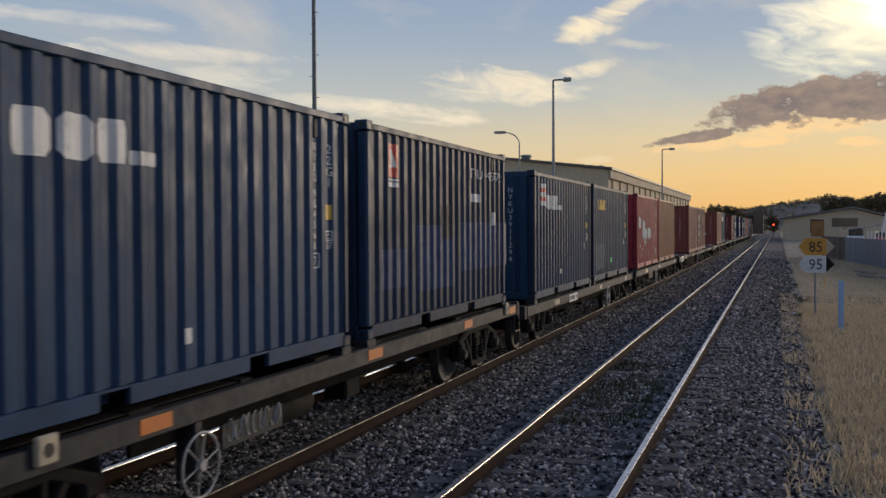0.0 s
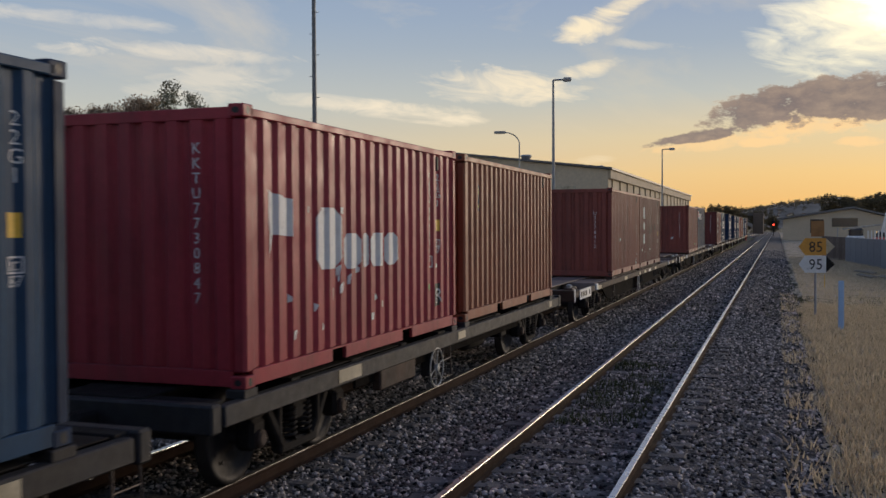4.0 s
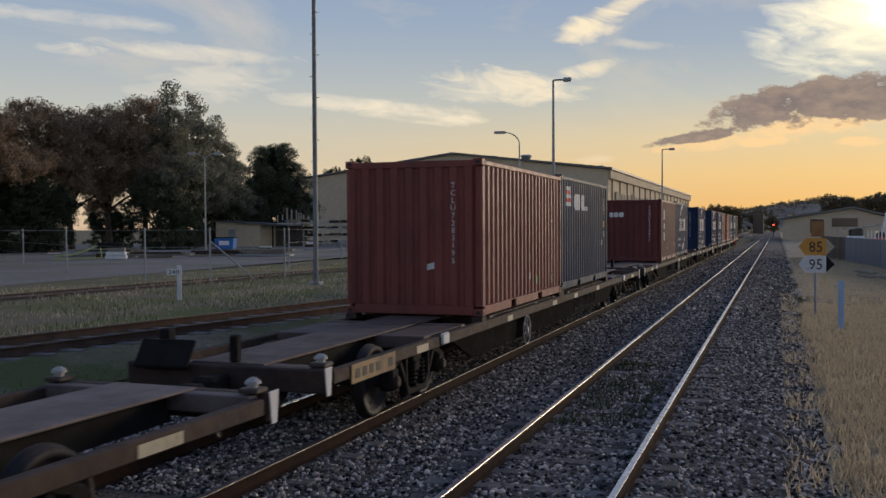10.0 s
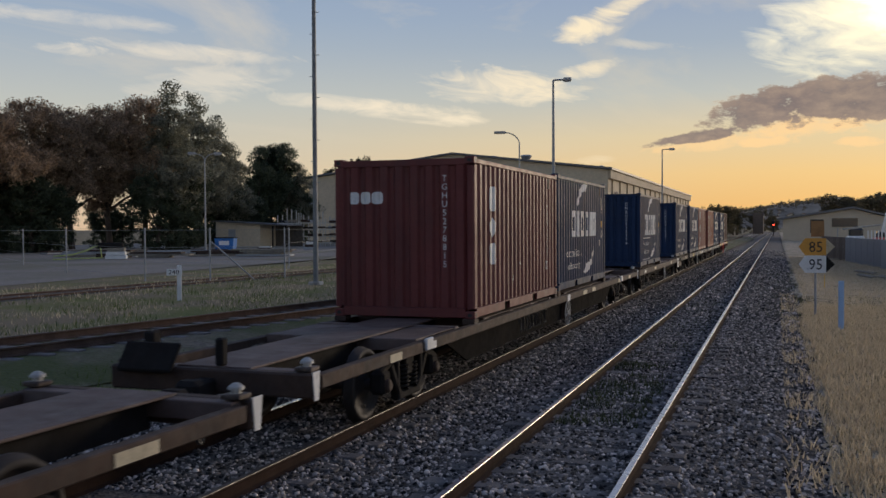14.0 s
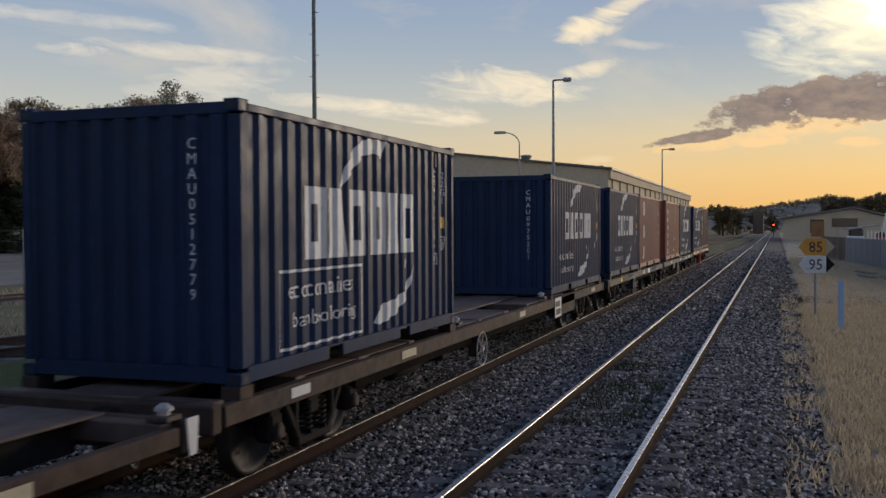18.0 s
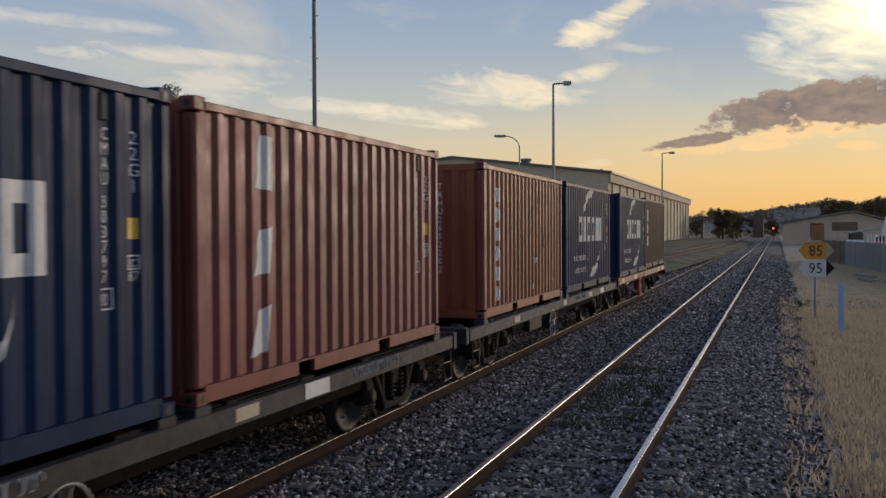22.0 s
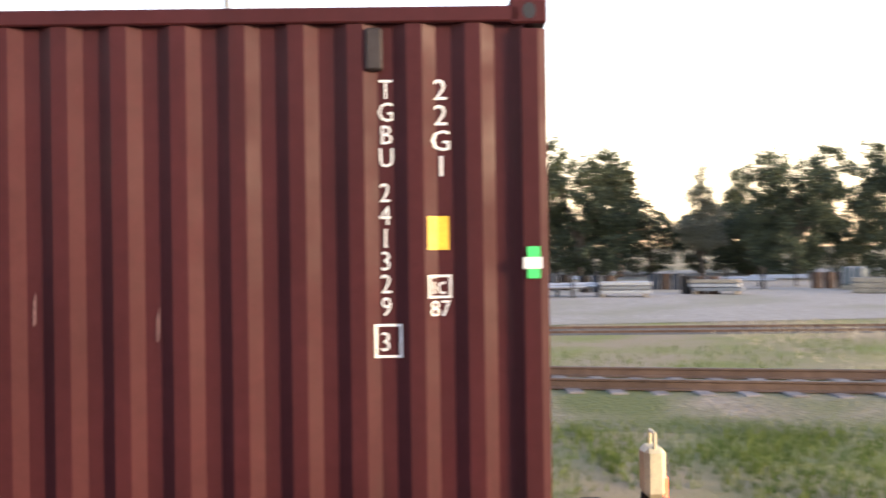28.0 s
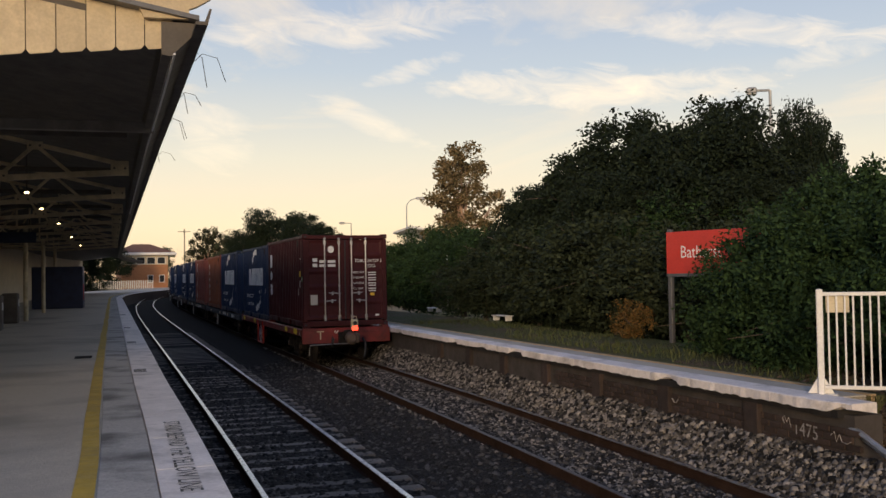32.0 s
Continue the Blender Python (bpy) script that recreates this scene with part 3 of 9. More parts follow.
# dry ground round the siding past the mound
dg = Geo()
DN = 40
dv = []
for i in range(DN + 1):
    y = 6.0 - 56.0 * i / DN
    e0_ = -16.2 - 0.3 * i / 4 - 1.15 * max(0.0, y + 7.0) + 1.2 * noise.noise((y * 0.4, 2.0, 0))
    dv += [(e0_, y, 0.03), (e0_ - 0.9, y, 0.053), (-46.0, y, 0.053)]
dg.add(dv, [(3 * i + k, 3 * i + k + 1, 3 * i + k + 4, 3 * i + k + 3) for i in range(DN) for k in (0, 1)])
tagged(part("dry_siding_ground", dg, ground_material("dry_siding_earth", (0.2, 0.15, 0.095), (0.36, 0.275, 0.175), 18, 0.8, third=(0.13, 0.13, 0.055), third_scale=0.35, third_amount=0.5)), "dry brown grass and earth round the siding", "ground", kind="structure")
# ======== the train ========
def travelled(t):
    """The train's way in metres: 6.45 m/s at first, 6.83 m/s past 24 s."""
    u = min(1.0, max(0.0, (t - 8.0) / 16.0))
    return 6.45 * t + 6.72 * (u ** 3 - u ** 4 / 2) + 0.38 * max(0.0, t - 24.0)


def on_track(y, z=0.0):
    slope = sway(y + 0.5, SWAY_TRAIN) - sway(y - 0.5, SWAY_TRAIN)
    return pose(XB + sway(y, SWAY_TRAIN), y, z, 0, 0, -math.degrees(math.atan(slope)))


PITCH, DEPTH = 0.278, 0.036
MOVING = []          # things that ride on the train, with the place of their middle at the start


def corr(u):
    """Depth of the side corrugation at u along the box."""
    k = ((u + 2.92) % PITCH) / PITCH
    if abs(u) > 2.9:
        return 0.0
    if k < 0.27:
        return 0.0
    if k < 0.5:
        return -DEPTH * (k - 0.27) / 0.23
    if k < 0.77:
        return -DEPTH
    return -DEPTH * (1 - k) / 0.23


def corr_breaks(lo, hi, pitch=PITCH, start=-2.92, ks=(0.0, 0.27, 0.5, 0.77)):
    out = []
    i = math.floor((lo - start) / pitch)
    while start + i * pitch < hi:
        out += [start + (i + k) * pitch for k in ks if lo < start + (i + k) * pitch < hi]
        i += 1
    return out


EP = 0.262


def ecorr(u):
    k = ((u + 1.18) % EP) / EP
    if abs(u) > 1.1:
        return 0.0
    if k < 0.45:
        return 0.0
    if k < 0.6:
        return -0.045 * (k - 0.45) / 0.15
    if k < 0.85:
        return -0.045
    return -0.045 * (1 - k) / 0.15


def decal(name, vf, mat, parent, where, u0, w0, label="", lift=0.004):
    """Paint or a sticker laid onto a corrugated wall: it follows the folds. where: side, front or door."""
    vs, fs = vf
    bm = bmesh.new()
    bv = [bm.verts.new((u + u0, 0, w + w0)) for u, w in vs]
    for f in fs:
        try:
            bm.faces.new([bv[i] for i in f])
        except ValueError:
            pass
    us = [v.co.x for v in bm.verts]
    if where == "side":
        br = corr_breaks(min(us), max(us))
    elif where == "front":
        br = corr_breaks(min(us), max(us), EP, -1.18, (0.0, 0.45, 0.6, 0.85))
    else:
        br = []
    for x in br:
        bmesh.ops.bisect_plane(bm, geom=bm.verts[:] + bm.edges[:] + bm.faces[:], dist=1e-5, plane_co=(x, 0, 0), plane_no=(1, 0, 0))
    for v in bm.verts:
        u, w = v.co.x, v.co.z
        if where == "side":
            v.co = (1.205 + corr(u) + lift, u, w)
        elif where == "front":
            v.co = (u, -3.015 - ecorr(u) - lift, w)
        else:
            v.co = (-u, 3.0 + lift, w)
    bmesh.ops.recalc_face_normals(bm, faces=bm.faces)
    me = bpy.data.meshes.new(name)
    bm.to_mesh(me)
    bm.free()
    me.materials.append(mat)
    ob = new(name, me)
    ob.parent = parent
    if label:
        ob["label"] = label
    return ob


def box_meshes():
    """Meshes that every freight box shares in shape (made once, without paint)."""
    d = {}
    # side wall
    us = [-2.92] + corr_breaks(-2.91, 2.91) + [2.92]
    g = Geo()
    g.add([(1.205 + corr(u), u, z) for z in (0.17, 2.49) for u in us], [(i, i + 1, len(us) + i + 1, len(us) + i) for i in range(len(us) - 1)])
    g.add([(1.165, u, z) for z in (0.17, 2.49) for u in (-2.92, 2.92)], [(0, 2, 3, 1)])
    d["side_wall"] = g
    es = [-1.12] + corr_breaks(-1.11, 1.11, EP, -1.18, (0.0, 0.45, 0.6, 0.85)) + [1.12]
    g = Geo()
    g.add([(u, -3.015 - ecorr(u), z) for z in (0.17, 2.46) for u in es], [(i, i + 1, len(es) + i + 1, len(es) + i) for i in range(len(es) - 1)])
    d["end_wall"] = g
    g = Geo()
    n = 28
    ys = [-2.95 + 5.9 * i / n for i in range(n + 1)]
    g.add([(x, y, 2.555 + (0.012 if i % 2 else 0)) for x in (-1.17, 1.17) for i, y in enumerate(ys)], [(i, i + 1, n + 2 + i, n + 1 + i) for i in range(n)])
    d["roof"] = g
    d["top_rail"] = Geo().cbox((1.19, 0, 2.52), (0.06, 5.8, 0.075), 0.008)
    g = Geo()
    # bottom rail with two fork pockets cut from below
    for a, c in ((-2.88, -1.2), (-0.86, 0.86), (1.2, 2.88)):
        g.cbox((1.185, (a + c) / 2, 0.09), (0.05, c - a, 0.15), 0.006)
    for a in (-1.03, 1.03):
        g.box((1.185, a, 0.155), (0.046, 0.345, 0.02))
        g.box((1.0, a, 0.08), (0.02, 0.345, 0.13))
    d["bottom_rail"] = g
    d["header"] = Geo().cbox((0, -2.99, 2.51), (2.2, 0.06, 0.11), 0.008)
    d["end_sill"] = Geo().cbox((0, -2.99, 0.09), (2.12, 0.06, 0.15), 0.008)
    d["floor"] = Geo().box((0, 0, 0.14), (2.2, 5.8, 0.05))
    g = Geo()
    g.prism([(-0.055, -0.06), (0.055, -0.06), (0.055, 0.02), (0.03, 0.06), (-0.055, 0.06)], "z", 0.16, 2.45)
    d["corner_post"] = g
    g = Geo()
    # plain casting block without holes; black patches stand in for its shaded slots
    g.cbox((0, 0, 0.06), (0.162, 0.178, 0.118), 0.01)
    d["corner_casting"] = g
    return d


BOXM = None


M_VENT = material("dark_vent_cover", (0.035, 0.026, 0.025), 0.7, vary=0.3)


def paint(name, col, rough=0.5, dirt=None, amount=0.3, spec=0.32):
    return material(name, col, rough, 0.0, vary=0.16, scale=0.9, bump=0.05, bump_scale=30, dirt=dirt or tuple(c * 0.45 + 0.02 for c in col), dirt_amount=amount, dirt_scale=2.2, streaks=True, spec=spec)


def door_end(t, mat, marks):
    """Two door leaves with pressed panels, lock rods, handles and hinges."""
    for s in (-1, 1):
        g = Geo()
        zs = [0.2]
        for i in range(5):
            z0 = 0.24 + i * 0.44
            zs += [z0 + 0.02, z0 + 0.1, z0 + 0.34, z0 + 0.42]
        zs.append(2.44)
        dep = [0.0] + [0.0, -0.035, -0.035, 0.0] * 5 + [0.0]
        xs = [0.02, 0.1, 0.16, 1.0, 1.06, 1.13]
        for xi in range(5):
            for zi in range(len(zs) - 1):
                k0 = 1 if xi == 2 else 0
                q = []
                for x, z, dd, ed in ((xs[xi], zs[zi], dep[zi], xi), (xs[xi + 1], zs[zi], dep[zi], xi + 1), (xs[xi + 1], zs[zi + 1], dep[zi + 1], xi + 1), (xs[xi], zs[zi + 1], dep[zi + 1], xi)):
                    inn = dd if 2 <= ed <= 3 else 0.0
                    q.append((s * x, 2.99 + inn, z))
                g.add(q, [(0, 1, 2, 3)])
        g.box((s * 0.575, 2.95, 1.32), (1.1, 0.02, 2.2))
        d = part("door_leaf", g, mat, t)
        for x in (0.18, 0.59):
            rod = Geo().tube((s * x, 3.025, 0.16), (s * x, 3.025, 2.5), 0.019, 8)
            for z in (0.27, 1.15, 2.36):
                rod.cbox((s * x, 3.012, z), (0.075, 0.03, 0.1 if z != 1.15 else 0.03), 0.006)
            for z in (0.19, 2.47):
                rod.cbox((s * x, 3.03, z), (0.06, 0.04, 0.05), 0.006)
            part("lock_rod", rod, M_GALV, d, "galvanised lock rod")
            z = 0.93 if x < 0.5 else 0.72
            h = Geo().tube((s * (x - 0.03), 3.05, z), (s * (x + 0.3 if x < 0.5 else x - 0.3), 3.05, z + 0.02), 0.013, 6)
            h.cbox((s * (x + 0.2 if x < 0.5 else x - 0.2), 3.04, z), (0.05, 0.03, 0.1), 0.006)
            part("door_handle", h, M_GALV, d, "galvanised handle")
        for z in (0.35, 0.95, 1.62, 2.22):
            part("hinge", Geo().cbox((s * 1.1, 3.0, z), (0.1, 0.03, 0.09), 0.006), mat, d)
    part("door_header", Geo().cbox((0, 2.99, 2.515), (2.12, 0.07, 0.1), 0.008), mat, t)
    part("door_sill", Geo().cbox((0, 2.99, 0.09), (2.12, 0.07, 0.15), 0.008), mat, t)
    part("door_gasket", Geo().box((0, 2.993, 1.32), (0.03, 0.02, 2.24)), M_BLACK, t)


def freight_box(front, z, mat, label, marks, detailed_door=False, post=None):
    """A twenty-foot freight box; its leading end lies at `front` at the start."""
    global BOXM
    BOXM = BOXM or box_meshes()
    t = thing("shipping_container", None, label, "shipping container", "containers on the train")
    flip = Matrix.Diagonal((-1, 1, 1, 1))

    def both(name, pm=None):
        g = BOXM[name]
        part(name, g, mat, t)
        h = Geo()
        h.add([(-x, y, zz) for x, y, zz in g.v], g.f)
        part(name, h, mat, t)

    for nme in ("side_wall", "top_rail", "bottom_rail"):
        both(nme)
    for nme in ("end_wall", "roof", "header", "end_sill", "floor"):
        part(nme, BOXM[nme], mat, t)
    pm = post or mat
    for sx in (-1, 1):
        for sy in (-1, 1):
            h = Geo()
            h.add([(sx * (1.16 + x), sy * (2.965 + y), zz) for x, y, zz in BOXM["corner_post"].v], BOXM["corner_post"].f)
            part("corner_post", h, pm, t)
            for zz in (0.0, 2.472):
                h = Geo()
                h.add([(sx * 1.139 + x, sy * 2.941 + y, zz + q) for x, y, q in BOXM["corner_casting"].v], BOXM["corner_casting"].f)
                c = part("corner_casting", h, pm, t)
                hole, hole2 = Geo(), Geo()
                hole.prism([(sy * 2.945 + 0.032 * math.cos(a) , zz + 0.06 + 0.04 * math.sin(a)) for a in np.linspace(0, 2 * math.pi, 11)[:-1]], "x", sx * 1.2195, sx * 1.2215)
                hole2.prism([(sx * 1.14 + 0.04 * math.cos(a), zz + 0.06 + 0.03 * math.sin(a)) for a in np.linspace(0, 2 * math.pi, 11)[:-1]], "y", sy * 3.0295, sy * 3.0315)
                # thin black patches painted where the slots would be in shade
                part("casting_slot", hole, M_BLACK, c, "black patch in place of a shaded slot")
                part("casting_slot", hole2, M_BLACK, c, "black patch in place of a shaded slot")
    if detailed_door:
        door_end(t, mat, marks)
    else:
        g = Geo().box((0, 2.97, 1.3), (2.2, 0.04, 2.4))
        for s in (-1, 1):
            for x in (0.33, 0.78):
                g.tube((s * x, 3.0, 0.16), (s * x, 3.0, 2.5), 0.018, 6)
        part("door_leaf", g, mat, t)
    part("vent", Geo().cbox((1.195, 2.21, 2.36), (0.05, 0.08, 0.2), 0.01), M_VENT, t, "dark ventilator cover")
    marks(t)
    MOVING.append((t, front + 3.03, z))
    return t


def stacked(s):
    return "\n".join(s)


def on_flat(u):
    """The nearest place along the side at which a flat of the corrugation begins."""
    k = round((u + 2.92) / (PITCH / 2))
    return -2.92 + k * PITCH / 2 + 0.003


def side_code(t, code, kind="22G1", u=2.225, top=2.22, gap=0.313):
    """The owner's number and the size code, set letter under letter near the door end of the side."""
    m = M_WHITE_WORN
    u = on_flat(u)
    z = top
    for piece in (code[:4], code[4:10], code[10:]):
        vs, fs = text_shape(stacked(piece), 0.09, 0.83, 0.85)
        hi, lo = max(p[1] for p in vs), min(p[1] for p in vs)
        decal("code_lettering", (vs, fs), m, t, "side", u, z - hi, "white stencilled letters")
        if len(piece) == 1:
            decal("check_frame", shapes([rect(0, 0, 0.13, 0.012), rect(0, 0.148, 0.13, 0.012), rect(0, 0.012, 0.012, 0.136), rect(0.118, 0.012, 0.012, 0.136)]), m, t, "side", u - 0.03, z - (hi - lo) - 0.03, "white outline")
        z -= hi - lo + 0.075
    if kind:
        vs, fs = text_shape(stacked(kind), 0.097, 0.86)
        decal("size_lettering", (vs, fs), m, t, "side", u + gap, top - max(p[1] for p in vs), "white stencilled letters")
        decal("yellow_sticker", shapes([rect(0, 0, 0.1, 0.16)]), M_GOLD_MARK, t, "side", u + gap - 0.023, top - 0.81, "yellow height sticker")
        for q in (rect(0, 0, 0.11, 0.012), rect(0, 0.1, 0.11, 0.012), rect(0, 0.012, 0.012, 0.088), rect(0.098, 0.012, 0.012, 0.088)):
            decal("frame_line", shapes([q]), M_WHITE, t, "side", u + gap - 0.023, top - 1.04)
        decal("mark_lettering", text_shape("ic", 0.09, stretch=0.8), M_WHITE, t, "side", u + gap - 0.001, top - 1.02)
        decal("mark_lettering", text_shape("87", 0.075, stretch=0.9), M_WHITE_WORN, t, "side", u + gap - 0.013, top - 1.125)


def front_code(t, code, u=0.62, top=2.25, size=0.1):
    vs, fs = text_shape(stacked(code), size, 0.95)
    u = -1.18 + EP * round((u + 1.18) / EP) + 0.02
    decal("code_lettering", (vs, fs), M_WHITE_WORN, t, "front", u, top - max(p[1] for p in vs), "white stencilled letters")


def scraps(t, seed, n=5, mat=None):
    r = random.Random(seed)
    for i in range(n):
        u, w = r.uniform(-2.6, 2.6), r.uniform(0.3, 1.0)
        decal("scrape", shapes([[(0, 0), (0.05 * r.random() + 0.02, 0.01), (0.06 * r.random() + 0.02, 0.1 * r.random() + 0.04), (0.0, 0.09)]]), mat or M_WHITE_WORN, t, "side", u, w, "pale scrape")


def word_blocks(t, u0, w0, widths, h, gap, mat, label):
    """A row of bold blocks with a slot, as wide as the letters of a trade name that is not copied."""
    u = 0.0
    for i, w in enumerate(widths):
        if w < 0:
            u -= w
            continue
        c, a = min(w, h) * 0.12, w * 0.36
        if i % 2 == 0:
            out = [rect(0, 0, w, h * 0.24), rect(0, h * 0.76, w, h * 0.24), rect(0, h * 0.24, a, h * 0.52), rect(w - a, h * 0.24, a, h * 0.52)]
        else:
            out = [[(0, 0), (w, 0), (w * 0.8, h), (w * 0.2, h)]]
        decal("trade_block", shapes(out), mat, t, "side", u0 + u, w0, label)
        u += w + gap


def navy_marks(code, rear_code, boxed=False):
    def marks(t):
        k = 1.22 if boxed else 1.0
        word_blocks(t, -1.75 if boxed else -1.5, 1.1 if boxed else 1.18, [0.5, 0.5, 0.48, -0.1, 0.44, 0.44, 0.48], 0.62 * k, 0.045, M_WHITE_WORN, "bold white block")
        up = [(0, 0), (0.12, 0.28), (0.45, 0.55), (0.85, 0.66), (1.3, 0.68), (1.17, 0.42), (0.95, 0.47), (0.6, 0.42), (0.25, 0.2)]
        decal("swoosh", shapes([up]), M_WHITE_WORN, t, "side", -0.85, 1.84, "white brush stroke")
        dn = [(1.32, 0.72), (1.2, 0.45), (0.95, 0.24), (0.6, 0.16), (0.3, 0.14), (0.08, 0.05), (0.0, -0.08), (0.15, -0.12), (0.62, -0.04), (0.95, 0.1), (1.18, 0.32)]
        decal("swoosh", shapes([[(u - 0.05, w) for u, w in dn]]), M_WHITE_WORN, t, "side", 0.12, 0.36, "white brush stroke")
        decal("lettering", text_shape("ecocontainer", 0.19, stretch=1.08), M_WHITE, t, "side", -2.1, 0.72, "white lettering")
        decal("lettering", text_shape("bamboo flooring", 0.155, stretch=1.0), M_WHITE, t, "side", -1.95, 0.43, "white lettering")
        if boxed:
            decal("outline", shapes([rect(-0.1, 0.6, 2.0, 0.03), rect(-0.1, -0.17, 2.0, 0.03), rect(-0.1, -0.14, 0.03, 0.74), rect(1.87, -0.14, 0.03, 0.74)]), M_WHITE_WORN, t, "side", -2.15, 0.38)
        if code:
            front_code(t, code)
        side_code(t, rear_code)
        scraps(t, len(code) * 7 + len(rear_code), 2)
    return marks


def striped_flag(t, u, w):
    decal("flag", shapes([rect(0, 0, 0.55, 0.09, 0), rect(0.0, 0.18, 0.55, 0.09), rect(0, 0.36, 0.52, 0.09)]), M_WHITE_WORN, t, "side", u, w, "white stripes")
    decal("flag", shapes([rect(0, 0.09, 0.55, 0.09), rect(0, 0.27, 0.54, 0.09)]), M_RED_MARK, t, "side", u, w, "red stripes")


def serif_blocks(t, u, w, h, ws, small=0.0, mat=None, where="side"):
    """Plain blocks, each in two halves, in place of the letters of a trade name."""
    x = 0.0
    for i, d in enumerate(ws):
        hh = h if not (small and i >= len(ws) - 4) else small
        c = min(d, hh) * 0.18
        out = [[(c, 0), (d - c, 0), (d, c), (d, hh - c), (d - c, hh), (c, hh), (0, hh - c), (0, c)]]
        decal("trade_block", shapes(out), mat or M_WHITE_WORN, t, where, u + x, w, "white block of a trade mark")
        x += d * 1.12


def marks_1(t):
    serif_blocks(t, -2.0, 1.8, 0.32, (0.38, 0.34, 0.36, 0.08, 0.05, 0.08, 0.08), 0.11)
    side_code(t, "NYKU9845667")
    decal("white_sticker", shapes([rect(0, 0, 0.13, 0.13)]), M_WHITE, t, "side", -0.15, 0.38)


def marks_2(t):
    decal("trade_label", shapes([rect(0, 0.12, 0.33, 0.42)]), M_RED_MARK, t, "side", -2.35, 1.83, "red square trade label")
    decal("trade_label", shapes([rect(0, 0, 0.33, 0.06), rect(0.0, 0.075, 0.33, 0.03), [(0.05, 0.25), (0.28, 0.25), (0.18, 0.48), (0.1, 0.48)]]), M_WHITE, t, "side", -2.35, 1.83, "white bars of the label", 0.006)
    decal("code_lettering", text_shape("TCLU 142947 2", 0.15, stretch=1.25), M_WHITE_WORN, t, "side", 1.1, 2.1, "white stencilled letters")
    decal("size_plate", shapes([rect(0, 0, 0.42, 0.13)]), M_WHITE, t, "side", 1.12, 1.72, "white plate")
    decal("white_sticker", shapes([rect(0, 0, 0.11, 0.22)]), M_WHITE, t, "side", 2.3, 1.35)
    decal("patch", shapes([rect(0, 0, 0.5, 0.5)]), material("dull_dark_patch", (0.035, 0.037, 0.045), 0.7), t, "side", -0.35, 1.15, "darker patch of touch-up paint", 0.003)
    for q in (rect(0, 0, 1.6, 0.9), rect(1.9, 0.2, 2.5, 0.75), rect(-1.3, 0.1, 0.9, 0.5)):
        decal("patch", shapes([q]), material("faded_blue_patch", (0.045, 0.075, 0.16), 0.55, spec=0.2), t, "side", -1.3, 0.45, "bluer faded paint", 0.002)
    front_code(t, "47 2", 0.2, 1.9, 0.12)


def marks_3(t):
    striped_flag(t, -2.4, 1.9)
    serif_blocks(t, -1.87, 1.83, 0.3, (0.36, 0.32, 0.34, 0.08, 0.05, 0.08, 0.08), 0.11)
    front_code(t, "NYKU3911294")
    side_code(t, "NYKU3911294")
    decal("white_sticker", shapes([rect(0, 0, 0.12, 0.1), rect(1.05, 0.2, 0.09, 0.14)]), M_WHITE, t, "side", -0.55, 0.42)


def marks_4(t):
    word_blocks(t, -2.35, 1.92, [0.22, 0.24, 0.24, 0.24, 0.26], 0.27, 0.02, M_GOLD_MARK, "golden block of a trade mark")
    decal("patch", shapes([rect(0, 0, 1.5, 0.68)]), material("teal_paint_patch", (0.018, 0.085, 0.135), 0.5), t, "side", -2.75, 0.3, "teal patch of older paint", 0.003)
    decal("green_sticker", shapes([[(0, 0.02), (0.15, 0), (0.17, 0.13), (0.02, 0.15)]]), M_GREEN_MARK, t, "side", -0.2, 0.42)
    side_code(t, "SESU2145782")


def marks_5(t):
    decal("trade_label", shapes([[(0, -0.12), (0.07, 0.1), (0.42, 0.08), (0.42, 0.45), (0.06, 0.5), (-0.04, 0.55), (0.02, 0.1)]]), M_WHITE_WORN, t, "side", -2.5, 1.3, "white pennant")
    serif_blocks(t, -1.55, 1.02, 0.66, (0.6,))
    serif_blocks(t, -0.82, 1.0, 0.4, (0.4, 0.2, 0.44, 0.36))
    decal("trade_dots", shapes([rect(0, 0, 0.05, 0.07), rect(0.78, 0, 0.05, 0.07)]), M_WHITE_WORN, t, "side", -1.75, 1.62)
    decal("plate", shapes([rect(0, 0, 0.24, 0.32)]), M_BLACK, t, "side", 2.1, 0.35, "small dark plate")
    decal("plate_lettering", text_shape("1R", 0.2), M_WHITE, t, "side", 2.13, 0.4, "", 0.007)
    decal("green_sticker", shapes([rect(0, 0, 0.1, 0.07)]), M_GREEN_MARK, t, "side", 1.85, 0.6)
    front_code(t, "KKTU7730847", 0.55)
    side_code(t, "KKTU7730847", u=2.0)
    scraps(t, 4, 14)


def marks_6(t):
    decal("trade_label", shapes([rect(0, 0, 0.16, 0.42)]), material("navy_label", (0.03, 0.04, 0.09)), t, "side", -2.3, 1.72, "small dark label")
    decal("trade_label", shapes([[(0.02, 0.2), (0.14, 0.28), (0.14, 0.38), (0.02, 0.3)], [(0.02, 0.05), (0.14, 0.05), (0.14, 0.14), (0.02, 0.12)]]), M_YELLOW_MARK, t, "side", -2.3, 1.72, "yellow bands", 0.007)


def marks_7(t):
    front_code(t, "U3276412", 0.62, 1.9, 0.1)
    side_code(t, "TGHU3276412", "", 2.1, 1.5)
    scraps(t, 8, 4)


def upright_blocks(t, u, top, hs, w, mat=None):
    z = top
    for i, h in enumerate(hs):
        z -= h
        c = min(w, h) * (0.3 if i % 2 else 0.12)
        q = [(c, 0), (w - c, 0), (w, c), (w, h - c), (w - c, h), (c, h), (0, h - c), (0, c)]
        decal("trade_block", shapes([q]), mat or M_WHITE_WORN, t, "side", u, z, "white block of an upright trade mark")
        z -= 0.1


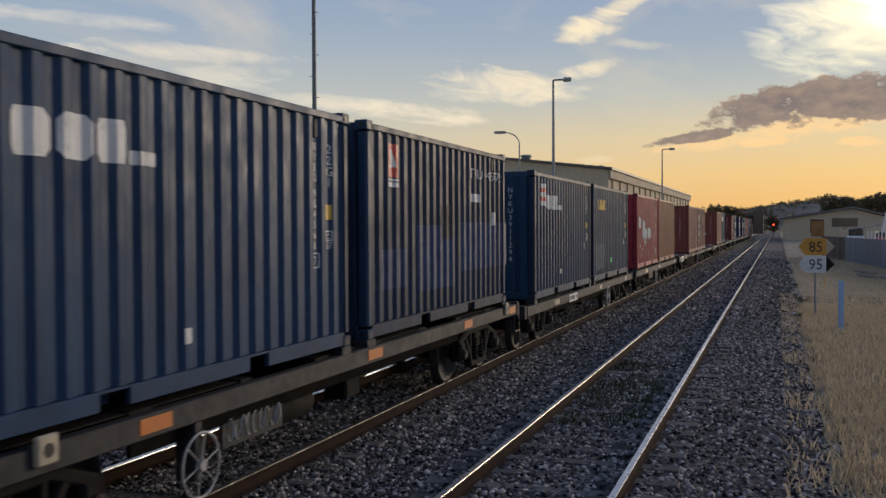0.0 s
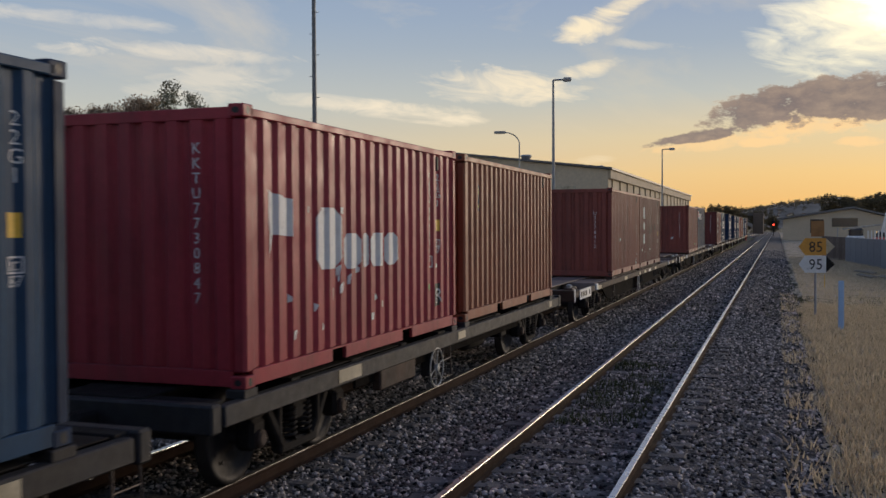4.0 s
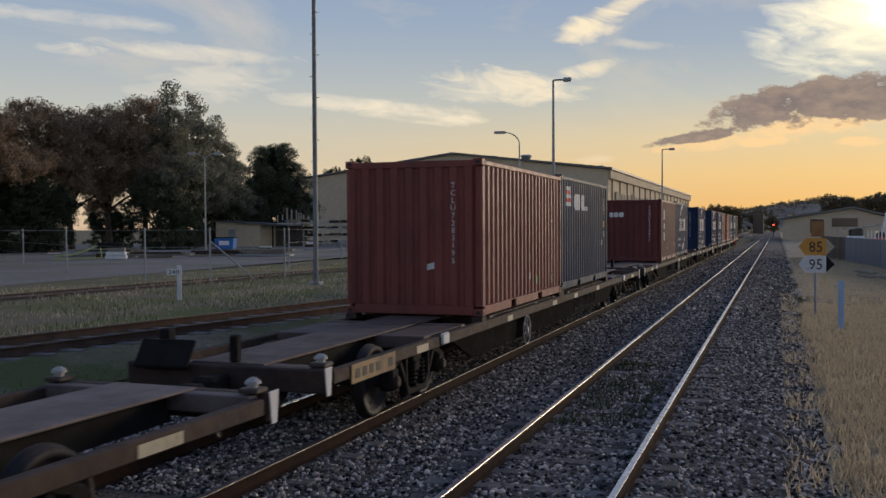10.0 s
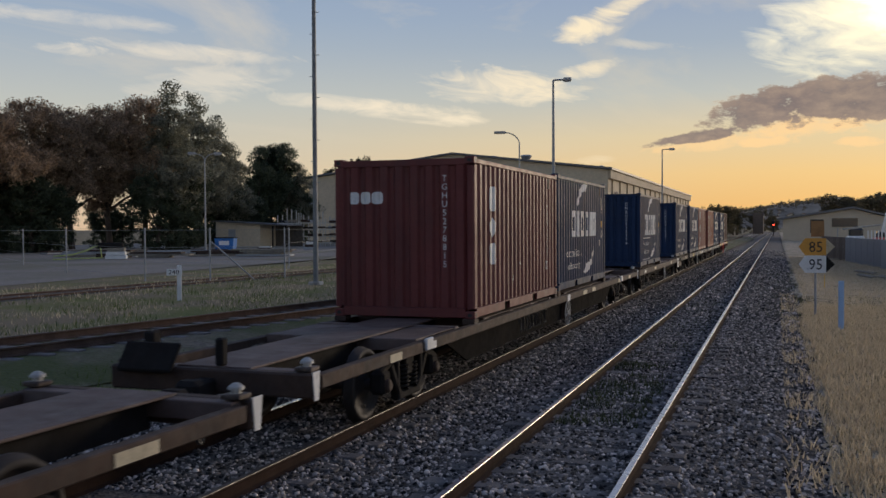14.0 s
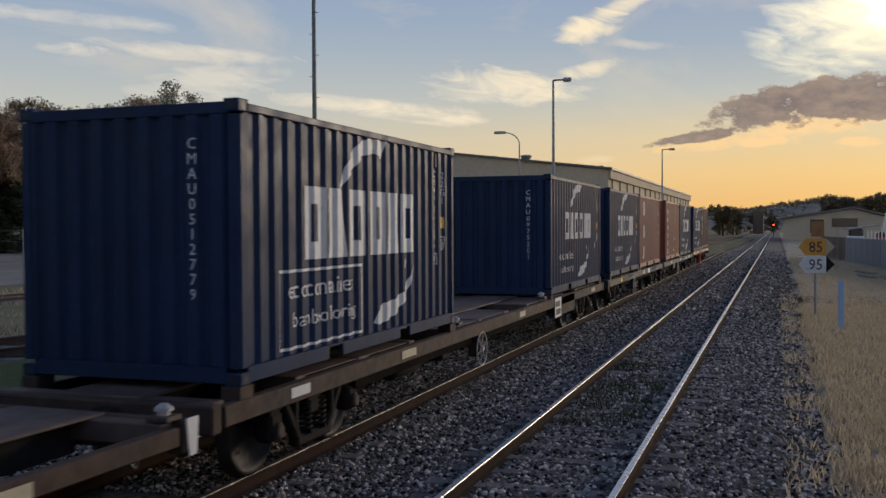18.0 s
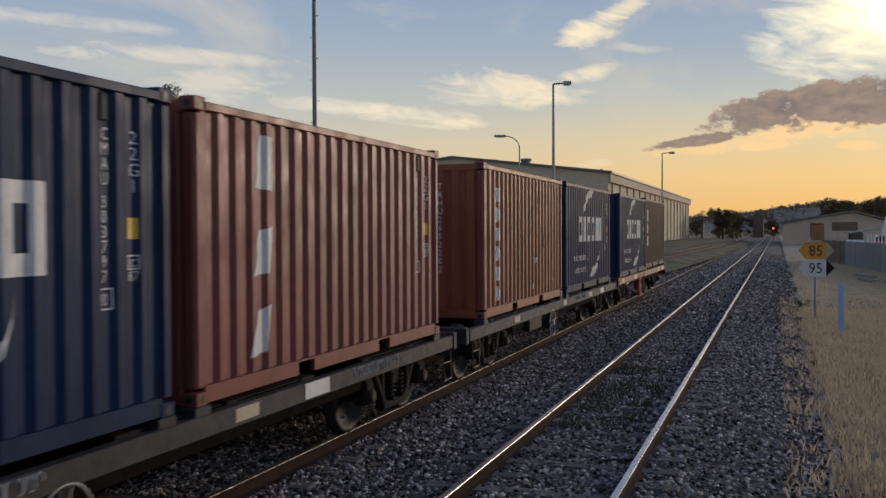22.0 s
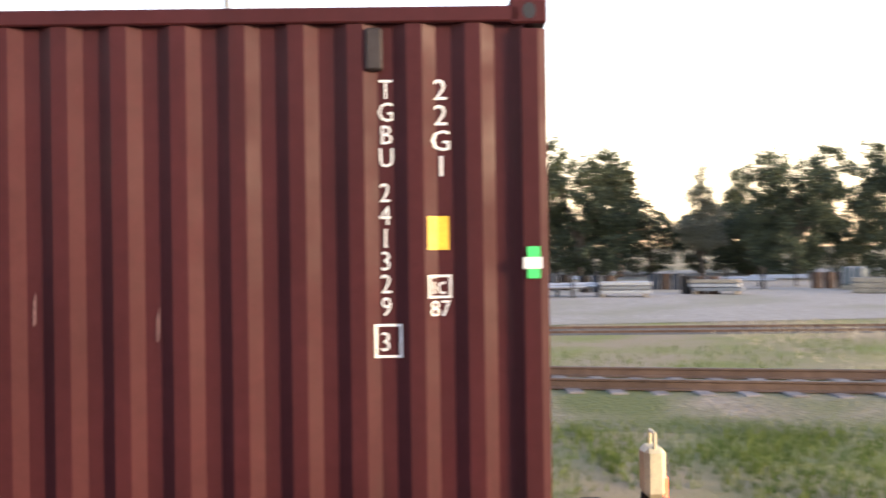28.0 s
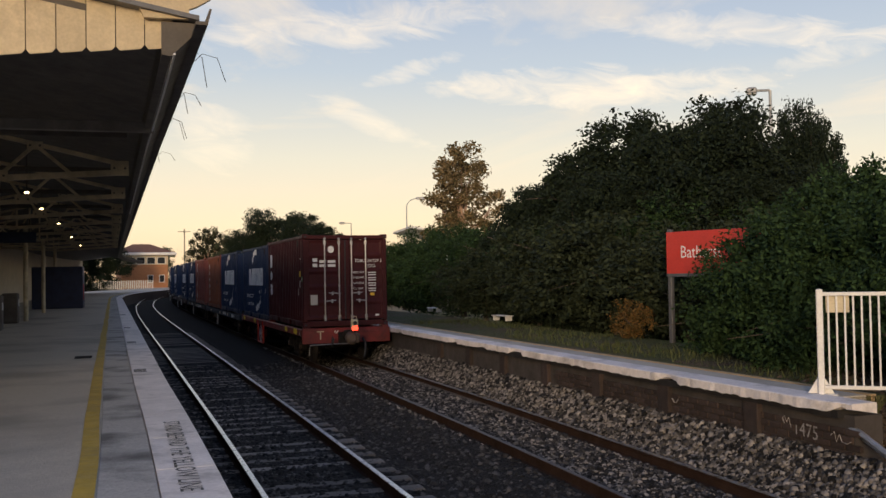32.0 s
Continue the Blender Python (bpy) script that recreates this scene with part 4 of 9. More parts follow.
def marks_8(t):
    upright_blocks(t, -2.1, 2.15, (0.42, 0.34, 0.36), 0.33)
    side_code(t, "TGHU4105127", "22G1", 1.95, 1.9)
    for q in ([(0, 0.05), (0.12, 0), (0.28, 0.1), (0.22, 0.46), (0.06, 0.5)], [(0.62, 0.1), (0.8, 0.14), (0.84, 0.4), (0.66, 0.48)], [(1.4, 0.3), (1.62, 0.22), (1.9, 0.3), (1.82, 0.42), (1.5, 0.44)]):
        decal("patch", shapes([q]), material("dark_scuff", (0.05, 0.032, 0.032), 0.7, vary=0.5, scale=8), t, "side", -0.4, 1.1, "dark scuffs", 0.003)
    scraps(t, 9, 6)


def marks_9(t):
    front_code(t, "TCLU7283195", 0.62, 2.2, 0.09)
    decal("sticker", shapes([[(0, 0), (0.13, 0.03), (0.13, 0.14), (0, 0.1)]]), M_WHITE, t, "front", 0.25, 0.75)
    decal("white_sticker", shapes([[(0, 0.05), (0.12, 0), (0.16, 0.12), (0.03, 0.16)]]), M_WHITE, t, "side", 0.15, 0.42)
    decal("green_sticker", shapes([rect(0, 0, 0.09, 0.15)]), M_GREEN_MARK, t, "side", 0.7, 0.34)
    side_code(t, "TCLU7283195", "", 2.15, 1.6)


def marks_10(t):
    striped_flag(t, -2.4, 1.9)
    serif_blocks(t, -1.55, 1.82, 0.38, (0.4, 0.36, 0.4, 0.1, 0.05, 0.1, 0.1), 0.11)
    side_code(t, "TTLU3732494")


def marks_11(t):
    serif_blocks(t, -0.95, 1.85, 0.2, (0.17, 0.19, 0.2), 0, None, "front")
    front_code(t, "TGHU5278815", 0.55, 2.3, 0.1)
    upright_blocks(t, -2.1, 2.15, (0.42, 0.34, 0.36), 0.33)
    side_code(t, "TGHU5278815", "", 2.1, 1.9)
    scraps(t, 12, 3)


def marks_16(t):
    decal("trade_scraps", shapes([[(0.08, 1.52), (0.38, 1.5), (0.42, 2.0), (0.22, 2.02)], [(0.05, 0.7), (0.34, 0.72), (0.4, 1.16), (0.2, 1.12)], [(0.0, -0.05), (0.3, -0.02), (0.36, 0.42), (0.15, 0.36), (0.06, 0.18)]]),
          M_WHITE, t, "side", -2.12, 0.35, "white slanted remains of lettering")
    side_code(t, "GESU2467201")


def marks_17(t):
    upright_blocks(t, -2.3, 2.2, (0.24, 0.25, 0.22, 0.25, 0.24, 0.25), 0.26)
    front_code(t, "TRHU2652202", 0.5)
    for q in ([(0, 0.02), (0.14, 0), (0.2, 0.12), (0.1, 0.34), (0.02, 0.2)], [(0.36, 0.1), (0.5, 0.02), (0.6, 0.22), (0.46, 0.36)], [(-0.5, 0.9), (-0.34, 0.86), (-0.26, 1.0), (-0.42, 1.08)]):
        decal("patch", shapes([q]), material("dull_brown_scuff", (0.13, 0.06, 0.045), 0.7, vary=0.5, scale=8), t, "side", 1.2, 1.1, "dark scuffs", 0.003)
    scraps(t, 5, 5)


def marks_20(t):
    upright_blocks(t, -2.6, 2.15, (0.42, 0.34, 0.36), 0.33)
    side_code(t, "TGBU2413293", gap=0.25)
    r = random.Random(3)
    for u in (-2.4, -2.15, -1.6, -1.1, -0.5, 0.1, 0.5, 1.1):
        decal("scrape", shapes([[(0, 0), (0.012, 0.02), (0.016, 0.17), (0.003, 0.12)]]), material("pale_pink_scrape", (0.22, 0.12, 0.11), 0.6, vary=0.4, scale=20), t, "side", u + r.random() * 0.1, 0.95 + r.random() * 0.25, "pale scrape")
    decal("green_sticker", shapes([rect(0, 0, 0.06, 0.15)]), M_GREEN_MARK, t, "side", 2.92, 1.27, lift=0.02)
    decal("white_sticker", shapes([rect(0, 0, 0.09, 0.055)]), M_WHITE, t, "side", 2.9, 1.315, lift=0.024)
    # door lettering
    for u, d, h in ((-0.93, 0.13, 0.26), (-0.74, 0.18, 0.2), (-0.5, 0.22, 0.2)):
        decal("trade_block", shapes([rect(0, 0, d, h * 0.36)]), M_WHITE, t, "door", u, 1.68, "white block of a trade mark")
        decal("trade_block", shapes([rect(0, 0, d, h * 0.36)]), M_WHITE, t, "door", u, 1.68 + h * 0.56, "white block of a trade mark")
    decal("emblem", shapes([[(0.09 + 0.09 * math.cos(a), 0.09 + 0.1 * math.sin(a)) for a in np.linspace(0, 6.28, 13)[:-1]]]), M_WHITE, t, "door", -0.5, 2.08, "round white emblem")
    decal("code_lettering", text_shape("TGBU", 0.092, stretch=0.85), M_WHITE, t, "door", 0.27, 1.8)
    decal("code_lettering", text_shape("241329 3", 0.092, stretch=0.85), M_WHITE, t, "door", 0.64, 1.8)
    decal("size_lettering", text_shape("22G1", 0.092, stretch=0.85), M_WHITE, t, "door", 0.64, 1.65)
    for i, s in enumerate(("MAX. WT.", "TARE WT.", "PAYLOAD", "CU. CAP.")):
        decal("weight_lettering", text_shape(s, 0.062, stretch=0.85), M_WHITE, t, "door", 0.22, 1.48 - i * 0.15)
        for q in (rect(0, 0, 0.24, 0.03), rect(0.02, -0.065, 0.22, 0.03)):
            decal("weight_bar", shapes([q]), M_WHITE_WORN, t, "door", 0.65, 1.49 - i * 0.15)
    decal("data_plate", shapes([rect(0, 0, 0.2, 0.28)]), material("grey_data_plate", (0.4, 0.4, 0.4), 0.4, 0.6), t, "door", -1.0, 0.62, "grey metal data plate")
    decal("yellow_sticker", shapes([rect(0, 0, 0.12, 0.08)]), M_GOLD_MARK, t, "door", 0.72, 0.85)
    decal("white_sticker", shapes([rect(0, 0, 0.1, 0.05)]), M_WHITE, t, "door", 0.86, 0.27)


P_SLATE = paint("grey_blue_box_paint", (0.042, 0.08, 0.152), 0.46, None, 0.3, 0.12)
P_DULL = paint("dull_slate_box_paint", (0.0328, 0.05084, 0.09184), 0.48, (0.022, 0.03, 0.05), 0.4, 0.12)
P_BLUE = paint("dark_blue_box_paint", (0.034, 0.072, 0.13), 0.46, None, 0.3, 0.14)
P_GREYBLUE = paint("dull_grey_blue_box_paint", (0.03, 0.055, 0.102), 0.5, None, 0.3, 0.12)
P_NAVY = paint("navy_box_paint", (0.024, 0.043, 0.095), 0.46, None, 0.3, 0.1)
P_RED = paint("red_box_paint", (0.372, 0.04251, 0.05845), 0.48)
P_ORANGE = paint("orange_brown_box_paint", (0.3011, 0.09564, 0.04871), 0.5)
P_BROWN = paint("red_brown_box_paint", (0.255, 0.072, 0.056), 0.5)
P_BROWN2 = paint("maroon_brown_box_paint", (0.1594, 0.04074, 0.03808), 0.5)
P_MAROON = paint("dark_maroon_box_paint", (0.062, 0.0155, 0.0172), 0.5, (0.038, 0.012, 0.013), 0.3, 0.14)
Z1, Z2 = 1.14, 1.0
TRAIN = [
    (3.81, Z1, P_SLATE, "weathered grey-blue steel shipping container on a flat wagon", marks_1, P_DULL),
    (10.36, Z1, P_DULL, "dull slate shipping container with a red trade label", marks_2, P_BLUE),
    (18.58, Z2, P_BLUE, "dark blue shipping container with a striped red and white flag", marks_3, P_DULL),
    (25.08, Z2, P_BLUE, "blue shipping container with golden blocks and a teal patch", marks_4, P_DULL),
    (33.4, Z2, P_RED, "bright red shipping container with white trade mark", marks_5, None),
    (39.88, Z2, P_ORANGE, "orange-brown shipping container with a small dark label", marks_6, None),
    (53.82, Z2, P_BROWN, "red-brown shipping container behind an empty deck", marks_7, None),
    (59.93, Z2, P_BROWN2, "maroon shipping container with upright white blocks and scuffs", marks_8, None),
    (79.52, Z2, P_BROWN, "red-brown shipping container with a green sticker", marks_9, None),
    (85.62, Z2 + 0.04, P_GREYBLUE, "grey-blue shipping container with a striped flag", marks_10, None),
    (105.15, Z2, P_BROWN2, "maroon shipping container with white blocks on its front end", marks_11, None),
    (111.35, Z2 + 0.04, P_NAVY, "navy shipping container with white blocks and brush strokes", navy_marks("", "CMAU0512174"), None),
    (124.75, Z2 + 0.04, P_NAVY, "navy shipping container with large white blocks and an outlined panel", navy_marks("CMAU0512779", "CMAU0512779", True), None),
    (137.25, Z2, P_NAVY, "navy shipping container with white brush strokes beside an empty deck", navy_marks("CMAU0975201", "CMAU0975201"), None),
    (144.9, Z2, P_NAVY, "navy shipping container with white blocks and lettering", navy_marks("CMAU3037970", "CMAU3037970"), None),
    (151.26, Z2, P_BROWN, "red-brown shipping container with remains of white lettering", marks_16, None),
    (159.53, Z2, P_ORANGE, "orange-brown shipping container with upright white blocks", marks_17, P_BROWN),
    (166.04, Z2, P_NAVY, "navy shipping container with white blocks and lettering", navy_marks("", "CMAU2010432"), None),
    (173.94, Z2, P_NAVY, "faded navy shipping container on a red wagon", navy_marks("TLLU2093945", "TLLU2093945"), None),
    (180.06, 1.05, P_MAROON, "maroon shipping container with white blocks on its closed doors", marks_20, None)]
for i, (front, z, mat, label, marks, post) in enumerate(TRAIN):
    freight_box(front, z, mat, label, marks, i == len(TRAIN) - 1, post)
# ---- flat wagons ----
WHEELS = []


def wheelset_mesh():
    g = Geo()
    g.tube((-0.95, 0, 0), (0.95, 0, 0), 0.075, 12)
    for s in (-1, 1):
        prof = [(0.075, 0.66), (0.14, 0.665), (0.16, 0.69), (0.37, 0.715), (0.4, 0.685), (0.485, 0.685), (0.485, 0.71), (0.462, 0.722), (0.458, 0.8), (0.4, 0.81), (0.38, 0.765), (0.16, 0.745), (0.13, 0.78), (0.075, 0.785)]
        g.lathe([(r, s * h) for r, h in prof], "x", (0, 0, 0), 32)
        # three chalky wear marks make the turning show
        for k in range(3):
            a = 2.1 * k + 0.4
            g.cbox((s * 0.775, 0.27 * math.cos(a), 0.27 * math.sin(a)), (0.012, 0.05, 0.03), 0.004)
    return g.mesh("wheelset", M_WHEEL, True)


def bogie_meshes():
    g = Geo()
    # cast side frame: arched top chord, hangers to the axle boxes, lower plank
    for a, c in (((-0.95, 0.62), (-0.5, 0.78)), ((-0.5, 0.78), (0.5, 0.78)), ((0.5, 0.78), (0.95, 0.62)), ((-0.62, 0.66), (-0.33, 0.26)), ((0.62, 0.66), (0.33, 0.26)), ((-0.35, 0.24), (0.35, 0.24))):
        dx, dz = c[0] - a[0], c[1] - a[1]
        ln, ang = math.hypot(dx, dz), math.atan2(dz, dx)
        g.cbox((0, (a[0] + c[0]) / 2, (a[1] + c[1]) / 2), (0.13, ln + 0.1, 0.115), 0.025, Matrix.Rotation(ang, 3, "X"))
    for y in (-0.9, 0.9):
        g.cbox((0, y, 0.5), (0.2, 0.26, 0.3), 0.04)
    for y in (-0.42, 0.42):
        g.cbox((0, y, 0.55), (0.14, 0.09, 0.42), 0.02)
    frame = g.mesh("side_frame", M_DARK_STEEL)
    h = Geo().coil((0, 0, 0), 0.085, 0.019, 0.3, 0.63)
    spring = h.mesh("coil_spring", M_DARK_STEEL, True)
    cap = Geo().lathe([(0.0, 0.05), (0.06, 0.05), (0.085, 0.03), (0.09, 0.0)], "x", (0, 0, 0), 14).mesh("axle_cap", M_SILL_RUST)
    bol = Geo().cbox((0, 0, 0.6), (2.1, 0.34, 0.26), 0.03).mesh("bolster", M_DARK_STEEL)
    brake = Geo()
    for y in (-0.38, 0.38):
        brake.cbox((0, y, 0.42), (1.7, 0.08, 0.1), 0.015)
        for s in (-1, 1):
            brake.cbox((s * 0.76, y * 1.12, 0.46), (0.09, 0.05, 0.3), 0.015)
    return frame, spring, cap, bol, brake.mesh("brake_beam", M_DARK_STEEL)


BOGIE = bogie_meshes()
WHEELSET = wheelset_mesh()


def bogie(t, y):
    b = new("bogie", BOGIE[3])
    b.parent = t
    b.location = (0, y, 0)
    for s in (-1, 1):
        o = new("side_frame", BOGIE[0])
        o.parent, o.location = b, (s * 0.99, 0, 0)
        for yy in (-0.16, 0.16):
            o = new("coil_spring", BOGIE[1])
            o.parent, o.location = b, (s * 0.99, yy, 0)
        for yy in (-0.9, 0.9):
            o = new("axle_cap", BOGIE[2])
            o.parent, o.location = b, (s * 1.09, yy, 0.46)
            if s < 0:
                o.rotation_euler = (0, 0, math.pi)
    o = new("brake_beam", BOGIE[4])
    o.parent = b
    for yy in (-0.9, 0.9):
        w = new("wheelset", WHEELSET)
        w.parent, w.location = b, (0, yy, 0.46)
        WHEELS.append((w, yy))


WHEEL_RING = Geo().ring((0, 0, 0), 0.27, 0.012, "x", 28, 6).mesh("hand_wheel", M_WHEEL_RIM, True)
WHEEL_HUB = Geo().lathe([(0.05, -0.04), (0.05, 0.03), (0.0, 0.03)], "x", (0, 0, 0), 12).mesh("hub", M_WHEEL_RIM)
WHEEL_SPOKE = Geo().tube((0, 0.04, 0), (0, 0.265, 0), 0.008, 5).mesh("spoke", M_WHEEL_RIM)


# grimy web, blackened in colour for the shade below the sill
M_WEB = material("grimy_shaded_web", (0.014, 0.0125, 0.012), 0.9, 0.0, vary=0.4, dirt=(0.024, 0.019, 0.016), dirt_amount=0.3, spec=0.02)
M_LOCK = material("worn_lock_steel", (0.11, 0.085, 0.07), 0.6, 0.3, vary=0.4, dirt=(0.05, 0.032, 0.024))
M_SCRAWL = material("faded_grey_spray_paint", (0.021, 0.022, 0.025), 0.8, vary=0.4, scale=6, dirt=(0.03, 0.03, 0.034), dirt_amount=0.4)
M_CHALK = material("white_chalk_paint", (0.55, 0.55, 0.54), 0.8, vary=0.2)


def scrawl(t, y0, y1, z, h, x, mat, seed, r=0.012):
    """A row of loose sprayed loops and strokes that spell nothing."""
    rs_ = random.Random(seed)
    y = y0
    while y < y1:
        w = h * rs_.uniform(0.35, 0.75)
        p0, p1 = rs_.uniform(0, 6.28), rs_.uniform(2.6, 5.4)
        pts = [(x, y + w * 0.5 + w * 0.5 * math.cos(p0 + a), z + h * 0.5 * math.sin(p0 + a * rs_.choice((1.0, 1.0, 1.1)))) for a in np.linspace(0, p1, 9)]
        part("scrawl", Geo().path(pts, r, 4), mat, t, "sprayed loose stroke")
        y += w * rs_.uniform(0.9, 1.4)


def twistlock(t, x, y, z):
    """A squat lock on the deck: base plate, collar and a flat pointed head."""
    b = part("twistlock", Geo().cbox((x, y, z + 0.022), (0.2, 0.2, 0.045), 0.01), M_LOCK, t, "worn steel container lock")
    part("lock_head", Geo().lathe([(0.05, 0.04), (0.045, 0.075), (0.075, 0.08), (0.07, 0.105), (0.03, 0.135), (0.0, 0.14)], "z", (x, y, z), 12), M_WHEEL_RIM, b, "pale lock head")


def mark(t, y, w, h, z, mat, name="reflector", x=1.254, label=""):
    part(name, Geo().box((x, y, z), (0.006, w, h)), mat, t, label)


def flat_wagon(y0, y1, deck, sill, deckmat, label, hand=None, marks=(), locks=(), board=None, step=None, kind="long", ends=True, tank=None):
    """A flat wagon from y0 (leading end) to y1 at the start. Places along it are given as places at the start."""
    mid, L = (y0 + y1) / 2, y1 - y0
    t = thing("flat_wagon", None, label, "railway wagon", "wagons of the train")
    half = L / 2
    # side sills
    for s in (-1, 1):
        sh = 0.15 if L > 20 else 0.19
        part("side_sill", Geo().cbox((s * 1.19, 0, deck - 0.045 - sh / 2), (0.12, L - 0.5, sh), 0.012), sill, t)
        part("side_girder", Geo().prism([(-half + 4.6, deck - 0.2), (half - 4.6, deck - 0.2), (half - 5.7, deck - 0.62), (-half + 5.7, deck - 0.62)], "x", s * 1.08 - 0.02, s * 1.08 + 0.02) if L > 20 else Geo().cbox((s * 1.1, 0, deck - 0.26), (0.04, L - 6.5, 0.24), 0.01), M_WEB, t, "grimy web, darkened for shade under the deck")
    # centre sill, deeper in the middle
    g = Geo()
    g.prism([(-half + 0.3, deck - 0.02), (half - 0.3, deck - 0.02), (half - 0.3, deck - 0.3), (half - 3.0, deck - 0.34), (half - 4.6, deck - 0.62), (-half + 4.6, deck - 0.62), (-half + 3.0, deck - 0.34), (-half + 0.3, deck - 0.3)], "x", -0.28, 0.28)
    part("centre_sill", g, M_DARK_STEEL, t)
    part("centre_plate", Geo().cbox((0, 0, deck - 0.005), (0.92, L - 0.3, 0.03), 0.008), deckmat, t)
    n = int(round(L / 1.6))
    for i in range(n + 1):
        y = -half + 0.25 + (L - 0.5) * i / n
        if L > 20 and i in (1, n - 1):
            continue
        part("cross_bearer", Geo().cbox((0, y, deck - 0.1), (2.3, 0.2 if i % 2 else 0.3, 0.17), 0.01), deckmat, t)
        if i < n and (2 <= i <= n - 3 and i % 4 != 3 if L > 20 else i % 3 != (0 if kind == "long" else 1)):
            for s in (-1, 1):
                part("deck_plate", Geo().cbox((s * 0.8, y + (L - 0.5) / n / 2, deck - 0.03), (0.66, (L - 0.5) / n - 0.28, 0.015), 0.004), deckmat, t)
    for s in (-1, 1):
        part("end_beam", Geo().cbox((0, s * (half - 0.12), deck - 0.14), (2.5, 0.16, 0.26), 0.02), sill if kind != "red" else M_SILL_RED, t)
        c = Geo().cbox((0, s * (half + 0.12), deck - 0.2), (0.2, 0.5, 0.2), 0.03)
        c.cbox((0.05, s * (half + 0.36), deck - 0.2), (0.28, 0.22, 0.27), 0.05)
        part("coupler", c, M_DARK_STEEL, t)
        hose = [(0.42 + 0.05 * math.sin(a), s * (half + 0.05 + 0.2 * math.sin(a * 0.5)), deck - 0.25 - 0.28 * math.sin(a)) for a in np.linspace(0, 3.0, 8)]
        part("air_hose", Geo().path(hose, 0.022, 6), M_BLACK, t)
    bq = half - 3.32 if L > 20 else half - 2.35 if L > 15 else half - 2.0
    bogie(t, -bq)
    bogie(t, bq)
    for y, w, h, mat in marks:
        mark(t, y - mid, w, h, deck - 0.13, mat)
    for y in locks:
        for s in (-1, 1):
            twistlock(t, s * 1.1, y - mid, deck)
    if hand:
        hw = part("hand_wheel", WHEEL_RING, None, t, "pale spoked brake hand wheel")
        hw.location = (1.24, hand - mid, 0.5)
        part("hub", WHEEL_HUB, None, hw)
        for k in range(6):
            part("spoke", WHEEL_SPOKE, None, hw).rotation_euler = (k * math.pi / 3 + 0.3, 0, 0)
        part("brake_bracket", Geo().cbox((1.12, hand - mid, 0.62), (0.2, 0.12, 0.5), 0.015), sill, t)
    if board:
        y, w, h, bg, ink = board
        b = part("number_board", Geo().cbox((1.262, y - mid, deck - 0.15), (0.012, w, h), 0.003), bg, t, "painted number board")
        for k in (0, 1, 2, 3, 5):
            part("number_bar", Geo().box((1.27, y - mid - w * 0.4 + k * w * 0.15 + 0.03, deck - 0.15), (0.003, w * 0.1, h * 0.5)), ink, b, "black bar in place of a figure")
    for y in (step or ()):
        q = y - mid
        part("step", Geo().path([(1.2, q - 0.16, deck - 0.2), (1.22, q - 0.17, 0.3), (1.22, q + 0.17, 0.3), (1.2, q + 0.16, deck - 0.2)], 0.014, 6).path([(1.21, q - 0.165, 0.55), (1.21, q + 0.165, 0.55)], 0.01, 6), M_LOCK, t, "thin steel step")
    if tank:
        part("brake_reservoir", Geo().lathe([(0.0, -0.55), (0.14, -0.5), (0.17, -0.42), (0.17, 0.42), (0.14, 0.5), (0.0, 0.55)], "y", (0.75, tank - mid, 0.55), 16), M_DARK_STEEL, t, "", True)
        part("brake_valve", Geo().cbox((0.85, tank - mid + 1.3, 0.6), (0.3, 0.4, 0.3), 0.03), M_DARK_STEEL, t)
    # seats under the corners of the freight boxes
    for front, zb, *_ in TRAIN:
        if y0 - 0.3 < front + 3.0 < y1 + 0.3:
            for y in (front + 0.1, front + 5.96):
                for s in (-1, 1):
                    part("box_seat", Geo().cbox((s * 1.12, y - mid, (deck - 0.06 + zb) / 2), (0.2, 0.24, zb - deck + 0.058), 0.01), sill, t)
    MOVING.append((t, mid, 0.0))
    return t, mid


C_, O_, W_, Y_ = M_CREAM_MARK, M_ORANGE_MARK, M_WHITE_WORN, M_YELLOW_MARK
w1, m1 = flat_wagon(2.83, 17.29, 1.1, M_SILL_GREY, M_DARK_STEEL, "grey-blue flat wagon with orange reflectors", 6.85, ((6.23, 0.4, 0.12, O_), (10.50, 0.42, 0.12, O_), (14.13, 0.4, 0.12, O_), (16.73, 0.4, 0.12, O_)), step=(17.20,), tank=9.11)
for yy in (5.03, 16.27):
    part("lifting_lug", Geo().cbox((1.27, yy - m1, 1.03), (0.05, 0.2, 0.2), 0.015), M_CREAM_MARK, w1, "pale square lifting lug")
    # black disc on the solid lug, for the shade in its hole
    part("lug_hole", Geo().lathe([(0.05, 1.294), (0.05, 1.298), (0.0, 1.298)], "x", (0, yy - m1, 1.03), 10), M_BLACK, w1)
part("graffiti_panel", Geo().cbox((1.1, 7.92 - m1, 0.65), (0.03, 1.1, 0.3), 0.006), M_SILL_GREY, w1, "grey panel with scrawled marks")
scrawl(w1, 7.45 - m1, 8.4 - m1, 0.65, 0.2, 1.119, M_CHALK, 11, 0.009)
w2, m2 = flat_wagon(17.62, 31.99, 0.97, M_SILL_GREY, M_DARK_STEEL, "grimy flat wagon with cream reflectors", 27.21, ((20.46, 0.5, 0.11, C_), (25.93, 0.35, 0.1, C_), (30.43, 0.35, 0.12, C_)), board=(22.18, 0.95, 0.18, M_WHITE_WORN, M_BLACK), step=(26.62, 31.69), tank=23.46)
